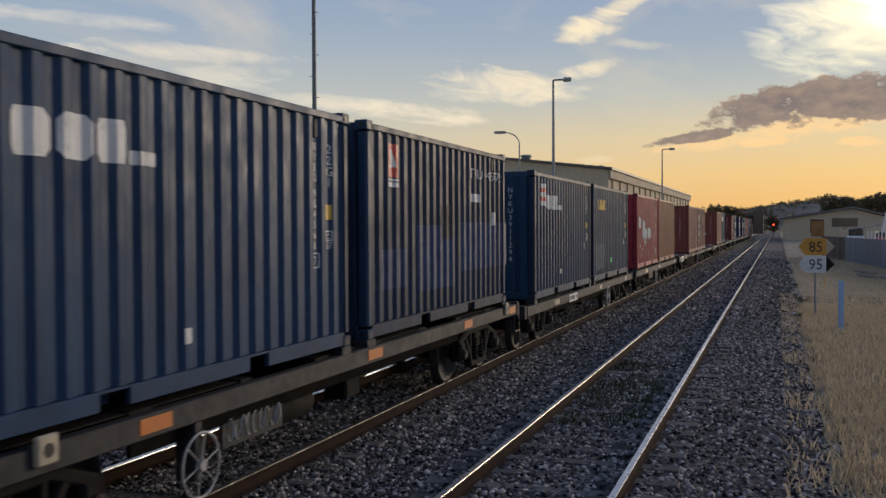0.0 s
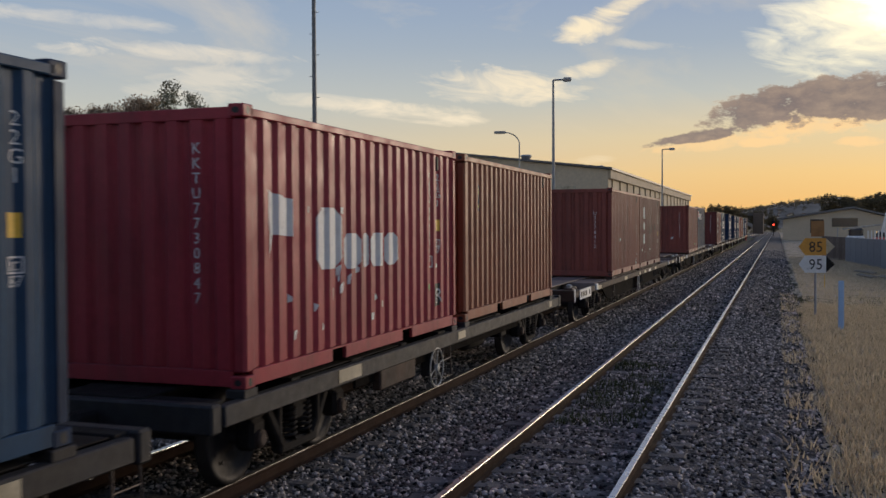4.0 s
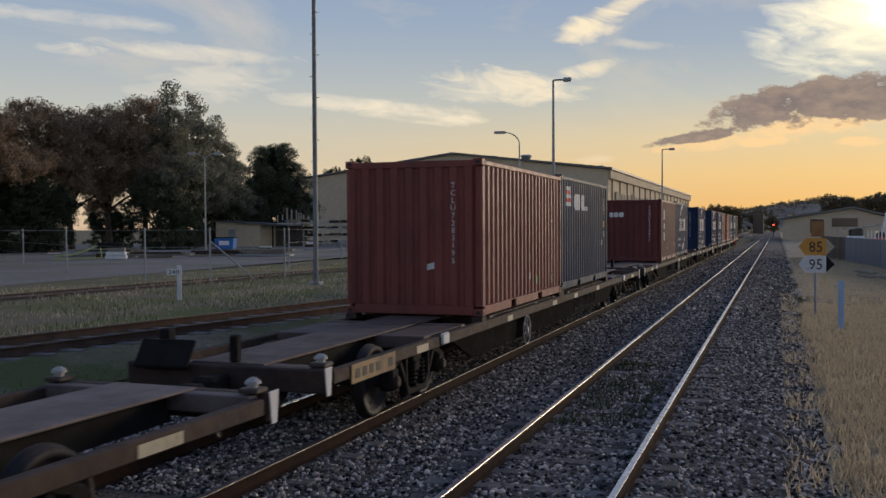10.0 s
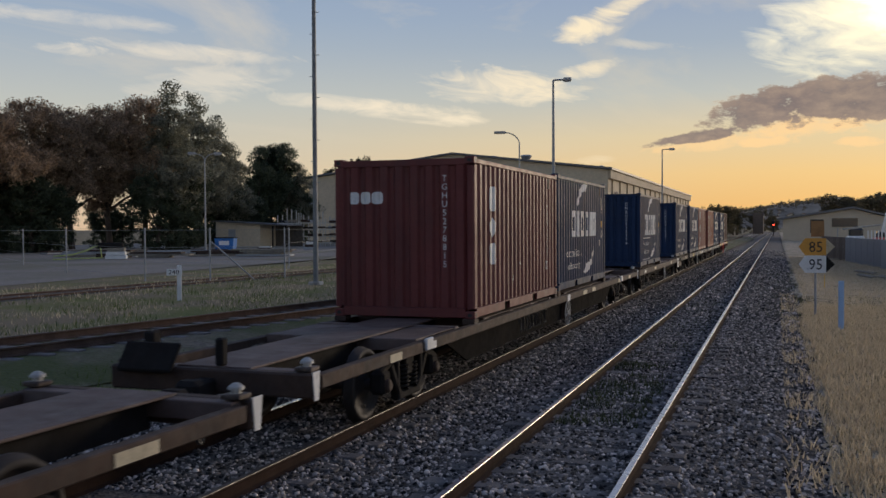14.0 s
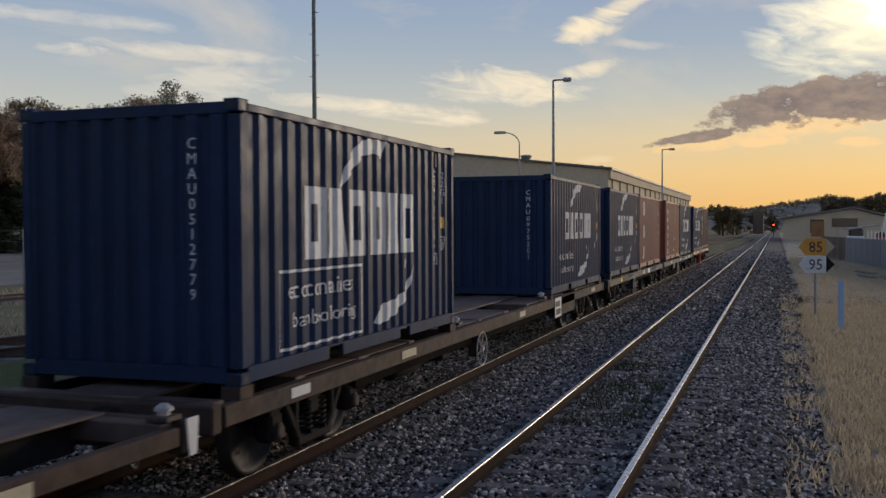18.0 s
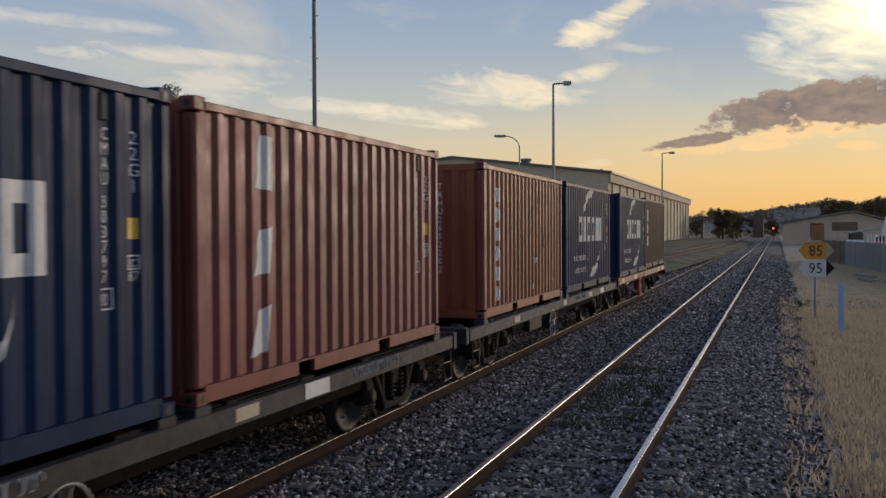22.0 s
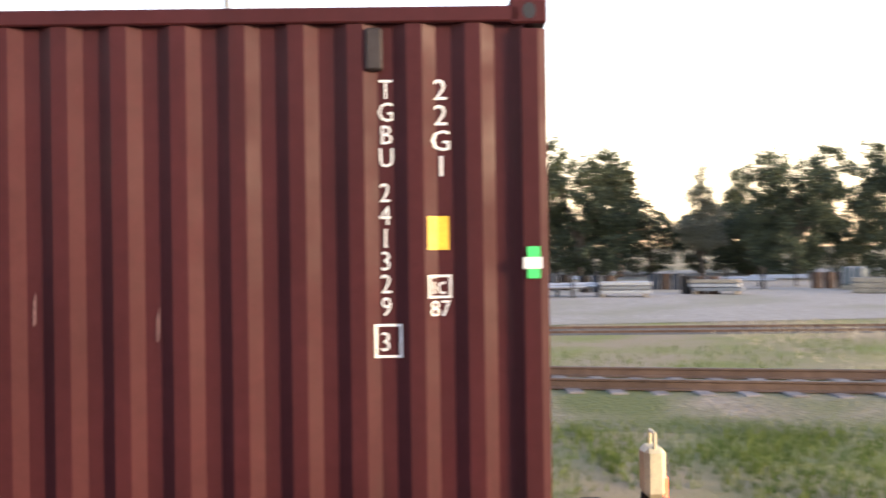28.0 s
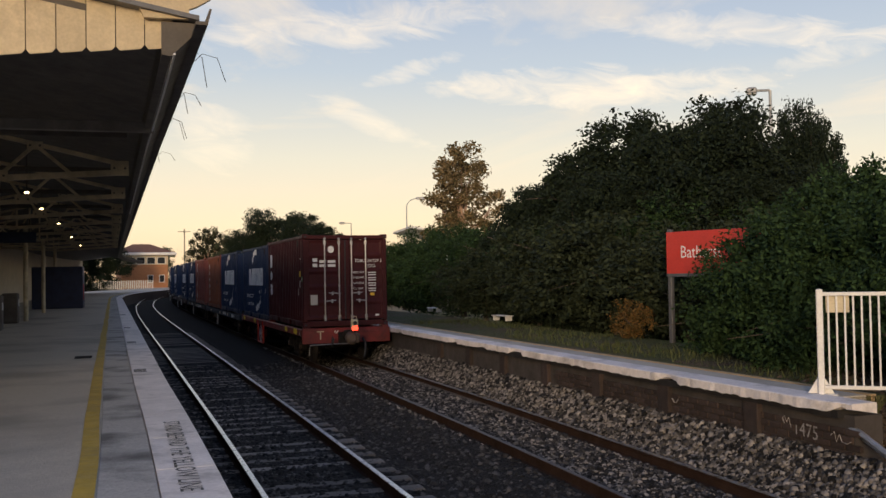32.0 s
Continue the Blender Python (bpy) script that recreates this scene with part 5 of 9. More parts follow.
w3, m3 = flat_wagon(32.76, 46.68, 0.97, M_SILL_GREY, M_DARK_STEEL, "grimy flat wagon with a brown brake box", 38.50, ((35.58, 0.6, 0.14, C_), (39.60, 0.35, 0.11, C_), (45.62, 0.25, 0.12, C_)), step=(39.01, 46.29), tank=41.56)
part("brake_box", Geo().cbox((1.15, 37.15 - m3, 0.66), (0.12, 1.2, 0.36), 0.02), M_SILL_RUST, w3, "rust-brown brake box")
w4, m4 = flat_wagon(48.07, 72.41, 0.97, M_SILL_RUST, M_DECK_PALE, "rust-brown long flat wagon with empty deck ends", 59.25, ((51.58, 0.5, 0.1, C_), (56.29, 0.5, 0.1, C_), (59.57, 0.3, 0.11, C_), (60.97, 0.5, 0.1, C_), (62.28, 0.5, 0.1, W_), (64.10, 0.4, 0.1, C_), (70.65, 0.55, 0.1, C_)), (48.26, 72.21), (49.47, 1.45, 0.24, M_WHITE_WORN, M_BLACK), (54.08,), tank=57.89)
w5, m5 = flat_wagon(73.63, 98.17, 0.97, M_SILL_RUST, M_DECK_BROWN, "rust-brown long flat wagon with an ochre number board", 82.37, ((76.61, 0.45, 0.1, C_), (81.10, 0.35, 0.1, C_), (84.75, 0.4, 0.1, C_), (87.03, 0.4, 0.1, C_), (89.97, 0.4, 0.1, C_), (96.43, 0.5, 0.1, C_)), (73.87, 97.98), (74.95, 1.3, 0.22, material("ochre_board", (0.35, 0.22, 0.09), 0.6, dirt=(0.12, 0.07, 0.04)), M_BLACK), tank=84.06)
w6, m6 = flat_wagon(99.42, 123.84, 0.97, M_SILL_RUST, M_DECK_BROWN, "rust-brown long flat wagon with empty deck ends", 112.23, ((101.74, 0.4, 0.1, C_), (103.09, 0.3, 0.1, W_), (112.3, 0.28, 0.14, W_), (114.28, 0.5, 0.1, C_), (115.47, 0.45, 0.1, C_), (119.76, 0.5, 0.1, C_), (121.85, 0.4, 0.1, C_)), (99.62, 123.59), tank=107.81)
for w_, m_, ys in ((w4, m4, (51.00, 68.65)), (w5, m5, (77.49, 94.41)), (w6, m6, (102.89, 120.05))):
    for yy in ys:
        part("lashing_bracket", Geo().cbox((1.27, yy - m_, 0.88), (0.05, 0.26, 0.16), 0.012), M_WHITE_WORN, w_, "white painted bracket")
for w_, m_, ys in ((w4, m4, (48.17, 72.31)), (w5, m5, (73.73, 98.07)), (w6, m6, (99.52, 123.74))):
    for yy in ys:
        part("corner_plate", Geo().prism([(yy - m_ - 0.08, 0.98), (yy - m_ + 0.08, 0.98), (yy - m_ + 0.05, 0.68), (yy - m_ - 0.04, 0.68)], "x", 1.25, 1.262), M_WHITE_WORN, w_, "white painted corner plate")
    e = ys[0] - m_
    part("buffer_plate", Geo().cbox((-0.75, e - 0.05, 1.06), (0.7, 0.06, 0.36), 0.02, Matrix.Rotation(-0.6, 3, "X")), M_DARK_STEEL, w_, "tilted dark plate")
    part("vent_post", Geo().cbox((-1.1, e + 0.5, 1.13), (0.14, 0.16, 0.3), 0.02), M_DARK_STEEL, w_)
    part("vent_post", Geo().cbox((0.07, e + 0.1, 1.13), (0.1, 0.12, 0.3), 0.02), M_DARK_STEEL, w_)
w7, m7 = flat_wagon(124.19, 143.68, 0.97, M_SILL_RUST, M_DECK_BROWN, "dark flat wagon with an empty middle deck", 132.12, ((125.83, 0.4, 0.1, W_), (128.83, 0.5, 0.1, C_), (134.70, 0.4, 0.1, C_), (141.98, 0.5, 0.1, C_)), (131.16, 136.83), None, tank=129.74)
b_ = part("number_board", Geo().cbox((1.262, 137.74 - m7, 0.72), (0.012, 0.62, 0.42), 0.003), M_WHITE, w7, "white number board")
for yy, z, d in ((137.69, 0.8, 0.42), (137.74, 0.63, 0.48)):
    part("number_bar", Geo().box((1.27, yy - m7, z), (0.003, d, 0.12)), M_BLACK, b_, "black bar in place of a number")
part("side_panel", Geo().cbox((1.2, 138.55 - m7, 0.72), (0.1, 2.1, 0.4), 0.01), M_SILL_RUST, w7)
w8, m8 = flat_wagon(144.34, 158.06, 0.97, M_SILL_GREY, M_DARK_STEEL, "grey flat wagon with scrawled chalk marks", 149.68, ((146.80, 0.3, 0.12, Y_), (152.01, 0.4, 0.12, C_), (153.41, 0.55, 0.16, W_)), step=(157.66,), tank=147.40)
part("sill_panel", Geo().cbox((1.24, 147.70 - m8, 0.86), (0.03, 2.2, 0.18), 0.006), M_SILL_RUST, w8, "dull brown board")
w9, m9 = flat_wagon(158.42, 173.07, 0.97, M_SILL_BLUE, M_DARK_STEEL, "faded blue flat wagon with cream reflectors", 164.53, ((161.51, 0.4, 0.11, C_), (165.73, 0.35, 0.11, C_), (168.84, 0.4, 0.11, C_), (170.55, 0.5, 0.13, W_)), step=(159.08, 164.93, 172.35), tank=167.04)
flat_text("end_letter", text_shape("A", 0.13), lambda u, w: (1.256, 171.2 - m9 + u, 0.8 + w), M_WHITE_WORN, w9)
part("brake_box", Geo().cbox((1.15, 163.13 - m9, 0.66), (0.12, 1.0, 0.34), 0.02), M_SILL_RUST, w9, "rust-brown brake box")
w10, m10 = flat_wagon(173.44, 186.13, 1.03, M_SILL_RED, M_DARK_STEEL, "bright red flat wagon at the end of the train", 178.43, ((174.34, 0.42, 0.15, Y_), (177.09, 0.4, 0.14, Y_), (183.54, 0.4, 0.13, Y_), (185.03, 0.5, 0.15, Y_)), kind="red", tank=181.60)
f_ = Geo().path([(1.25, 177.91 - m10, 0.95), (1.25, 177.91 - m10, 0.2), (1.25, 179.04 - m10, 0.2), (1.25, 179.04 - m10, 0.95)], 0.035, 4)
part("hand_wheel_guard", f_, M_RED_MARK, w10, "red steel guard frame")
flat_text("end_letter", text_shape("B", 0.13), lambda u, w: (1.256, 173.76 - m10 + u, 0.8 + w), M_WHITE_WORN, w10)
flat_text("end_letter", text_shape("A", 0.13), lambda u, w: (1.256, 185.63 - m10 + u, 0.8 + w), M_WHITE_WORN, w10)
e_ = 186.13 - m10
flat_text("end_letter", text_shape("T", 0.24, stretch=1.0), lambda u, w: (0.85 - u, e_ + 0.003, 0.7 + w), M_CREAM_MARK, w10)
flat_text("end_letter", text_shape("RP", 0.08), lambda u, w: (0.35 - u, e_ + 0.003, 0.98 - 0.12 + w), M_WHITE_WORN, w10)
part("end_face", Geo().cbox((0, e_ - 0.02, 0.8), (2.52, 0.04, 0.42), 0.01), M_SILL_RED, w10, "red painted end face")
part("cut_lever", Geo().path([(1.1, e_ + 0.12, 0.28), (1.08, e_ + 0.14, 0.56), (0.4, e_ + 0.2, 0.58), (-0.1, e_ + 0.18, 0.58)], 0.014, 6), M_GALV, w10, "thin pale uncoupling lever")
cp = Geo().cbox((0.0, e_ + 0.25, 0.74), (0.16, 0.55, 0.18), 0.03).lathe([(0.12, 0.4), (0.14, 0.5), (0.18, 0.58), (0.18, 0.7), (0.1, 0.76), (0.0, 0.76)], "y", (0.02, e_, 0.76), 16)
cp.cbox((-0.13, e_ + 0.68, 0.76), (0.1, 0.22, 0.26), 0.03)
part("coupler_head", cp, M_RAIL_DULL, w10, "worn steel coupler head")
part("coupler_pocket", Geo().cbox((0.0, e_ + 0.04, 0.72), (0.5, 0.1, 0.36), 0.02), M_DARK_STEEL, w10, "dark coupler pocket")
part("brake_hose", Geo().path([(-0.45, e_ + 0.05, 0.7), (-0.46, e_ + 0.25, 0.62), (-0.44, e_ + 0.36, 0.4), (-0.4, e_ + 0.38, 0.22)], 0.03, 8), M_BLACK, w10, "black rubber brake hose")
part("end_grab_iron", Geo().path([(-0.9, e_ + 0.02, 0.9), (-0.9, e_ + 0.1, 0.9), (-0.55, e_ + 0.1, 0.9), (-0.55, e_ + 0.02, 0.9)], 0.012, 6), M_SILL_RED, w10)
LC = material("cream_lamp_case", (0.62, 0.55, 0.36), 0.5)
ly = e_ + 0.74
lamp = part("tail_lamp", Geo().cbox((-0.04, ly, 1.12), (0.19, 0.13, 0.3), 0.03), LC, w10, "cream tail lamp case with carrying handle")
part("lens", Geo().box((-0.04, ly + 0.068, 1.03), (0.165, 0.006, 0.12)), M_RED_GLOW, lamp, "glowing red band")
part("lens", Geo().lathe([(0.06, ly + 0.063), (0.055, ly + 0.08), (0.0, ly + 0.08)], "y", (-0.04, 0, 1.17), 14), M_BLACK, lamp, "dark round lens")
part("handle", Geo().path([(-0.11, ly, 1.26), (-0.1, ly, 1.35), (0.02, ly, 1.35), (0.03, ly, 1.26)], 0.013, 6), LC, lamp)
part("lamp_bracket", Geo().cbox((-0.04, ly - 0.05, 0.93), (0.06, 0.04, 0.12), 0.008), M_DARK_STEEL, w10)
# scrawls sprayed on sills and webs
scrawl(w4, 59.39 - m4, 61.25 - m4, 0.58, 0.3, 1.105, M_SCRAWL, 3)
scrawl(w4, 64.49 - m4, 66.94 - m4, 0.6, 0.26, 1.105, M_SCRAWL, 4)
scrawl(w5, 87.53 - m5, 90.36 - m5, 0.58, 0.3, 1.105, M_SCRAWL, 5)
scrawl(w6, 108.30 - m6, 110.69 - m6, 0.58, 0.28, 1.105, M_SCRAWL, 6)
scrawl(w8, 148.30 - m8, 149.40 - m8, 0.86, 0.11, 1.256, M_CHALK, 7, 0.006)
scrawl(w8, 154.31 - m8, 155.63 - m8, 0.86, 0.11, 1.256, M_CHALK, 8, 0.006)
scrawl(w9, 170.88 - m9, 171.14 - m9, 0.85, 0.1, 1.256, M_CHALK, 12, 0.006)
scrawl(w9, 166.94 - m9, 168.14 - m9, 0.86, 0.11, 1.256, M_CHALK, 9, 0.006)
# ======== platforms and station ========
M_COPING = material("white_coping_paint", (0.88, 0.82, 0.79), 0.7, vary=0.12, scale=2, dirt=(0.34, 0.31, 0.28), dirt_amount=0.3, dirt_scale=1.6, bump=0.3)
M_YELLOW_LINE = material("yellow_line_paint", (0.55, 0.37, 0.06), 0.7, vary=0.15, scale=3, dirt=(0.3, 0.22, 0.08), dirt_amount=0.3)
M_BRICK_DARK = material("sooty_platform_brick", (0.055, 0.036, 0.03), 0.9, vary=0.3, dirt=(0.02, 0.017, 0.015), dirt_amount=0.5, per_object=0.35, bump=0.5)
M_MORTAR = material("sooty_mortar", (0.06, 0.052, 0.048), 0.95, vary=0.3)
M_VALANCE = material("cream_valance_paint", (0.62, 0.5, 0.32), 0.6, vary=0.1, dirt=(0.32, 0.25, 0.16), dirt_amount=0.25, per_object=0.08)
M_SOFFIT = material("dark_soffit_boards", (0.12, 0.105, 0.09), 0.8, vary=0.25)
M_TRUSS = material("cream_truss_paint", (0.66, 0.55, 0.36), 0.6, vary=0.15, dirt=(0.25, 0.19, 0.12))
M_OLD_BEAM = material("grey_brown_beam", (0.2, 0.18, 0.16), 0.7, vary=0.25)
M_ROOF_STEEL = material("grey_roof_sheet", (0.16, 0.16, 0.165), 0.5, 0.4, vary=0.2)
M_GATE = material("white_gate_paint", (0.78, 0.77, 0.74), 0.45, vary=0.06)
M_SIGN_RED = material("station_sign_red", (0.6, 0.055, 0.04), 0.4, vary=0.05)
M_TIMBER = material("weathered_timber", (0.3, 0.26, 0.2), 0.85, vary=0.3, scale=5, dirt=(0.12, 0.1, 0.08), bump=0.4)
M_POSTGREY = material("grey_pole_paint", (0.36, 0.37, 0.38), 0.5, 0.3, vary=0.1)
M_WALL_CREAM = material("cream_wall_sheet", (0.55, 0.47, 0.35), 0.7, vary=0.08, scale=0.3)
# darker beige for the workshop's long side: its shade is in the colour
M_WALL_SIDE = material("shaded_beige_wall_sheet", (0.46, 0.37, 0.255), 0.75, vary=0.1, scale=0.3, dirt=(0.3, 0.23, 0.15), dirt_amount=0.2)
M_WALL_BEIGE = material("beige_wall_sheet", (0.62, 0.52, 0.37), 0.7, vary=0.06, scale=0.2)
M_WALL_ORANGE = material("orange_brick_wall", (0.42, 0.19, 0.09), 0.8, vary=0.15)
M_GLASS = material("dark_window_glass", (0.03, 0.035, 0.04), 0.08, 0.0, vary=0.1, bump=0, spec=0.8)
M_BLUE_POST = material("pale_blue_post_paint", (0.42, 0.6, 0.85), 0.5, vary=0.08)
M_TERRACOTTA = material("brown_tile_roof", (0.2, 0.1, 0.07), 0.8, vary=0.2)
PZ = 0.95
M_END_BRICK = material("weathered_dark_brick", (0.12, 0.075, 0.055), 0.9, vary=0.2, dirt=(0.06, 0.045, 0.04))
M_TAR = material("tarred_board", (0.018, 0.016, 0.015), 0.8, vary=0.4, dirt=(0.05, 0.045, 0.04), dirt_amount=0.2)


def polyline_plate(name, x0, x1, y0, y1, z, th, mat, label, kind="structure", cat="platform"):
    """A flat slab between two lines that follow the tracks."""
    ob = part(name, Geo().sweep([(-x1, z - th), (-x0, z - th), (-x0, z), (-x1, z)], [(bend(y), y, 0) for y in np.linspace(y0, y1, 60)]), mat)
    return tagged(ob, label, cat, kind=kind)


# near platform, on which the camera stands
polyline_plate("platform_near", 0.2, 9.0, 1.6, -190, PZ, 1.45, M_ASPHALT, "worn asphalt station platform")
polyline_plate("platform_near_edge_strip", -0.22, 0.197, 1.6, -190, PZ, 1.4, M_CONCRETE, "grey concrete strip along the platform edge")
polyline_plate("platform_near_wall", -0.56, -0.223, 1.6, -190, PZ - 0.09, 1.3, M_BRICK_DARK, "dark brick wall of the platform")
coping_near = thing("platform_near_coping", None, "white painted coping along the platform edge", "platform", kind="structure")
for i in range(60):
    ya, yb = 1.6 - i * 1.6, 1.6 - (i + 1) * 1.6 + 0.012
    part("coping_slab", Geo().sweep([(0.69, PZ - 0.08), (0.69, PZ + 0.006), (0.23, PZ + 0.006), (0.23, PZ - 0.08)], [(bend(y), y, 0) for y in (ya, yb)]), M_COPING, coping_near)
part("coping_rest", Geo().sweep([(0.69, PZ - 0.08), (0.69, PZ + 0.006), (0.23, PZ + 0.006), (0.23, PZ - 0.08)], [(bend(y), y, 0) for y in np.linspace(1.6 - 96, -190, 40)]), M_COPING, coping_near)
yl = part("yellow_line", Geo().sweep([(-0.22, PZ + 0.002), (-0.37, PZ + 0.002), (-0.37, PZ + 0.006), (-0.22, PZ + 0.006)], [(bend(y) + 0.03 * noise.noise((y * 0.3, 0, 0)), y, 0) for y in np.linspace(1.0, -150, 160)]), M_YELLOW_LINE)
tagged(yl, "worn yellow line painted on the platform", "floor marking", kind="structure")
tx = thing("platform_lettering", None, "black lettering on the white platform edge", "floor marking")
flat_text("lettering", text_shape("STAND BEHIND THE YELLOW LINE", 0.155, stretch=1.0), lambda u, w: (-0.385 - w * 1.05 + bend(-9), -10.62 + u, PZ + 0.009), M_BLACK, tx)
for y in (-16.8, -24.5, -32, -44):
    t_ = thing("platform_stencil", pose(-0.36 + bend(y), y, PZ + 0.008), "small dark stencilled mark on the white edge", "floor marking", "stencils on the platform edge")
    part("stencil_bars", Geo().box((0, 0.2, 0), (0.2, 0.1, 0.004)).box((0, 0, 0), (0.2, 0.1, 0.004)).box((0, -0.2, 0), (0.2, 0.1, 0.004)), M_BLACK, t_)
pit = thing("drain_cover", pose(0.85, -20.3, PZ), "dark metal drain cover in the platform", "drain cover")
part("cover_plate", Geo().cbox((0, 0, 0.004), (0.32, 0.55, 0.012), 0.004), M_DARK_STEEL, pit)

# awning
awn = thing("platform_awning", None, "station awning with cream valance boards and dark soffit", "awning")


def awn_line(y0, y1, n=30):
    return [(bend(y), y, 0) for y in np.linspace(y0, y1, n)]


A0, A1 = -8.85, -124.0
part("soffit", Geo().sweep([(0.5, 4.66), (-3.0, 5.3), (-6.4, 4.85), (-6.4, 4.91), (-3.0, 5.36), (0.5, 4.72)], awn_line(A0, A1)), M_SOFFIT, awn)
part("roof_sheet", Geo().sweep([(0.66, 4.75), (-3.0, 5.38), (-6.4, 4.93), (-6.4, 4.97), (-3.0, 5.44), (0.66, 4.79)], awn_line(A0 + 0.15, A1)), M_ROOF_STEEL, awn)
part("fascia", Geo().sweep([(0.34, 4.45), (0.42, 4.44), (0.66, 4.68), (0.66, 4.745), (0.34, 4.745)], awn_line(A0 + 0.04, A1)), M_SOFFIT, awn, "dark fascia board")
part("gutter", Geo().sweep([(0.6, 4.62), (0.7, 4.62), (0.735, 4.76), (0.715, 4.76), (0.69, 4.65), (0.6, 4.65)], awn_line(A0 + 0.5, A1)), M_SOFFIT, awn, "dark gutter")
part("conduit", Geo().sweep([(0.43, 4.405), (0.447, 4.405), (0.447, 4.422), (0.43, 4.422)], awn_line(A0 + 0.25, -30)), M_GATE, awn, "thin white conduit along the fascia")
for i in range(26):
    xa, xb_ = -0.4 + 0.243 * i, -0.4 + 0.243 * (i + 1)
    lo = [4.52 - 0.095 * (u + 0.4) for u in (xa, xb_)]
    c = 0.035
    q = [(xa + 0.004, lo[0] + c), (xa + c, lo[0]), (xb_ - c, lo[1]), (xb_ - 0.004, lo[1] + c), (xb_ - 0.004, 5.5), (xa + 0.004, 5.5)]
    part("valance_board", Geo().prism([(u, w) for u, w in q], "y", A0 - 0.02, A0 + 0.005), M_VALANCE, awn)
br = [(-0.535, 4.765), (-0.15, 4.76), (-0.135, 4.8), (-0.1, 4.86), (-0.02, 4.93), (0.1, 4.98), (0.3, 5.0), (0.9, 5.0), (0.9, 5.6), (-1.0, 5.6), (-0.9, 5.1), (-0.78, 5.0), (-0.68, 4.93), (-0.6, 4.88), (-0.535, 4.855)]
part("barge_board", Geo().prism(br, "y", A0 + 0.03, A0 + 0.09), M_VALANCE, awn, "cream scalloped barge board")
for y in (-17.9, -22.96, -28.0, -33.0, -38.0, -43.0, -48.0, -53.0, -58.0):
    b = bend(y) - 0.2
    tr = Geo()

    def bar(xa, za, xb_, zb, d, th=0.08):
        """A flat bar in the plane of the truss."""
        ln_ = math.hypot(xb_ - xa, zb - za)
        tr.cbox((b + (xa + xb_) / 2, y, (za + zb) / 2), (ln_, th, d), 0.006, Matrix.Rotation(-math.atan2(zb - za, xb_ - xa), 3, "Y"))

    bar(0.1, 4.36, 3.1, 4.17, 0.1, 0.09)
    bar(3.1, 4.17, 6.1, 4.36, 0.1, 0.09)
    bar(0.15, 4.52, 3.1, 5.2, 0.075)
    bar(3.1, 5.2, 6.1, 4.52, 0.075)
    for xa, za, xb_, zb in ((1.5, 4.82, 2.1, 4.25), (2.1, 4.25, 2.6, 5.04), (0.9, 4.3, 1.5, 4.82), (3.1, 4.2, 3.1, 5.2), (4.1, 4.25, 3.6, 5.04), (4.7, 4.82, 4.1, 4.25), (5.3, 4.3, 4.7, 4.82)):
        bar(xa, za, xb_, zb, 0.06, 0.06)
    t_ = part("truss", tr, M_TRUSS, awn, "cream bolted steel truss")
    for xg, zg, wg, hg in ((0.12, 4.43, 0.3, 0.26), (2.1, 4.27, 0.34, 0.2), (1.5, 4.8, 0.26, 0.14), (6.1, 4.43, 0.3, 0.26)):
        part("gusset_plate", Geo().cbox((b + xg, y + 0.05, zg), (wg, 0.02, hg), 0.006), M_TRUSS, t_)
        for k in (-1, 1):
            part("bolt", Geo().lathe([(0.022, 0.0), (0.02, 0.02), (0.0, 0.024)], "y", (b + xg + k * wg * 0.3, y + 0.058, zg), 6), M_SOFFIT, t_)
    part("purlin", Geo().cbox((bend(y) + 2.9, y + 2.6, 4.66), (6.2, 0.07, 0.1), 0.008), M_SOFFIT, awn)
part("cross_beam", Geo().cbox((2.75, -13.2, 4.46), (6.2, 0.1, 0.14), 0.01), M_OLD_BEAM, awn, "dark cross beam")
for x, y in ((1.76, -19.2), (1.85, -23.5), (1.87, -29.5), (2.0, -38.6), (2.1, -48.0)):
    lp = part("lamp", Geo().lathe([(0.0, 4.13), (0.035, 4.12), (0.045, 4.1), (0.03, 4.085), (0.0, 4.08)], "z", (x, y, 0), 10), M_SOFT_LAMP, awn, "small warm lamp under the awning")
    part("lamp_stem", Geo().tube((x, y, 4.12), (x, y, 5.15), 0.012, 6), M_SOFFIT, lp)
for y in (-20.0, -30.0, -40.0, -50.0, -60.0):
    part("column", Geo().tube((bend(y) + 3.2, y, PZ), (bend(y) + 3.2, y, 4.5), 0.09, 12), M_TRUSS, awn, "cream iron column")
# dry weeds that grow in the gutter
rw = random.Random(14)
for y in (-10.1, -12.2, -14.3, -18.0):
    wd = thing("gutter_weed", pose(-0.72 + bend(y), y, 4.7), "thin dry weed hanging from the gutter", "weed", "gutter weeds")
    for k in range(2):
        a, b = rw.uniform(-0.25, 0.1), rw.uniform(0.05, 0.3)
        part("stalk", Geo().path([(0, 0.06 * k, -0.02), (a * 0.4, 0.06 * k, 0.08 * b + 0.05), (a * 0.8 - 0.06, 0.05, 0.02), (a - 0.1, 0.05, -b)], 0.004, 4), M_TIMBER, wd)
# station building behind, in deep shade
stn = thing("station_building", None, "shaded station building wall with openings under the awning", "building", kind="structure")
part("wall", Geo().sweep([(-6.4, PZ), (-6.4, 5.0), (-6.75, 5.0), (-6.75, PZ)], awn_line(A0, A1)), M_WALL_BEIGE, stn)
for y in (-16, -23, -30, -37, -44, -51, -58):
    part("door", Geo().cbox((bend(y) + 6.38, y, PZ + 1.1), (0.08, 1.2, 2.2), 0.02), M_SOFFIT, stn, "dark door")
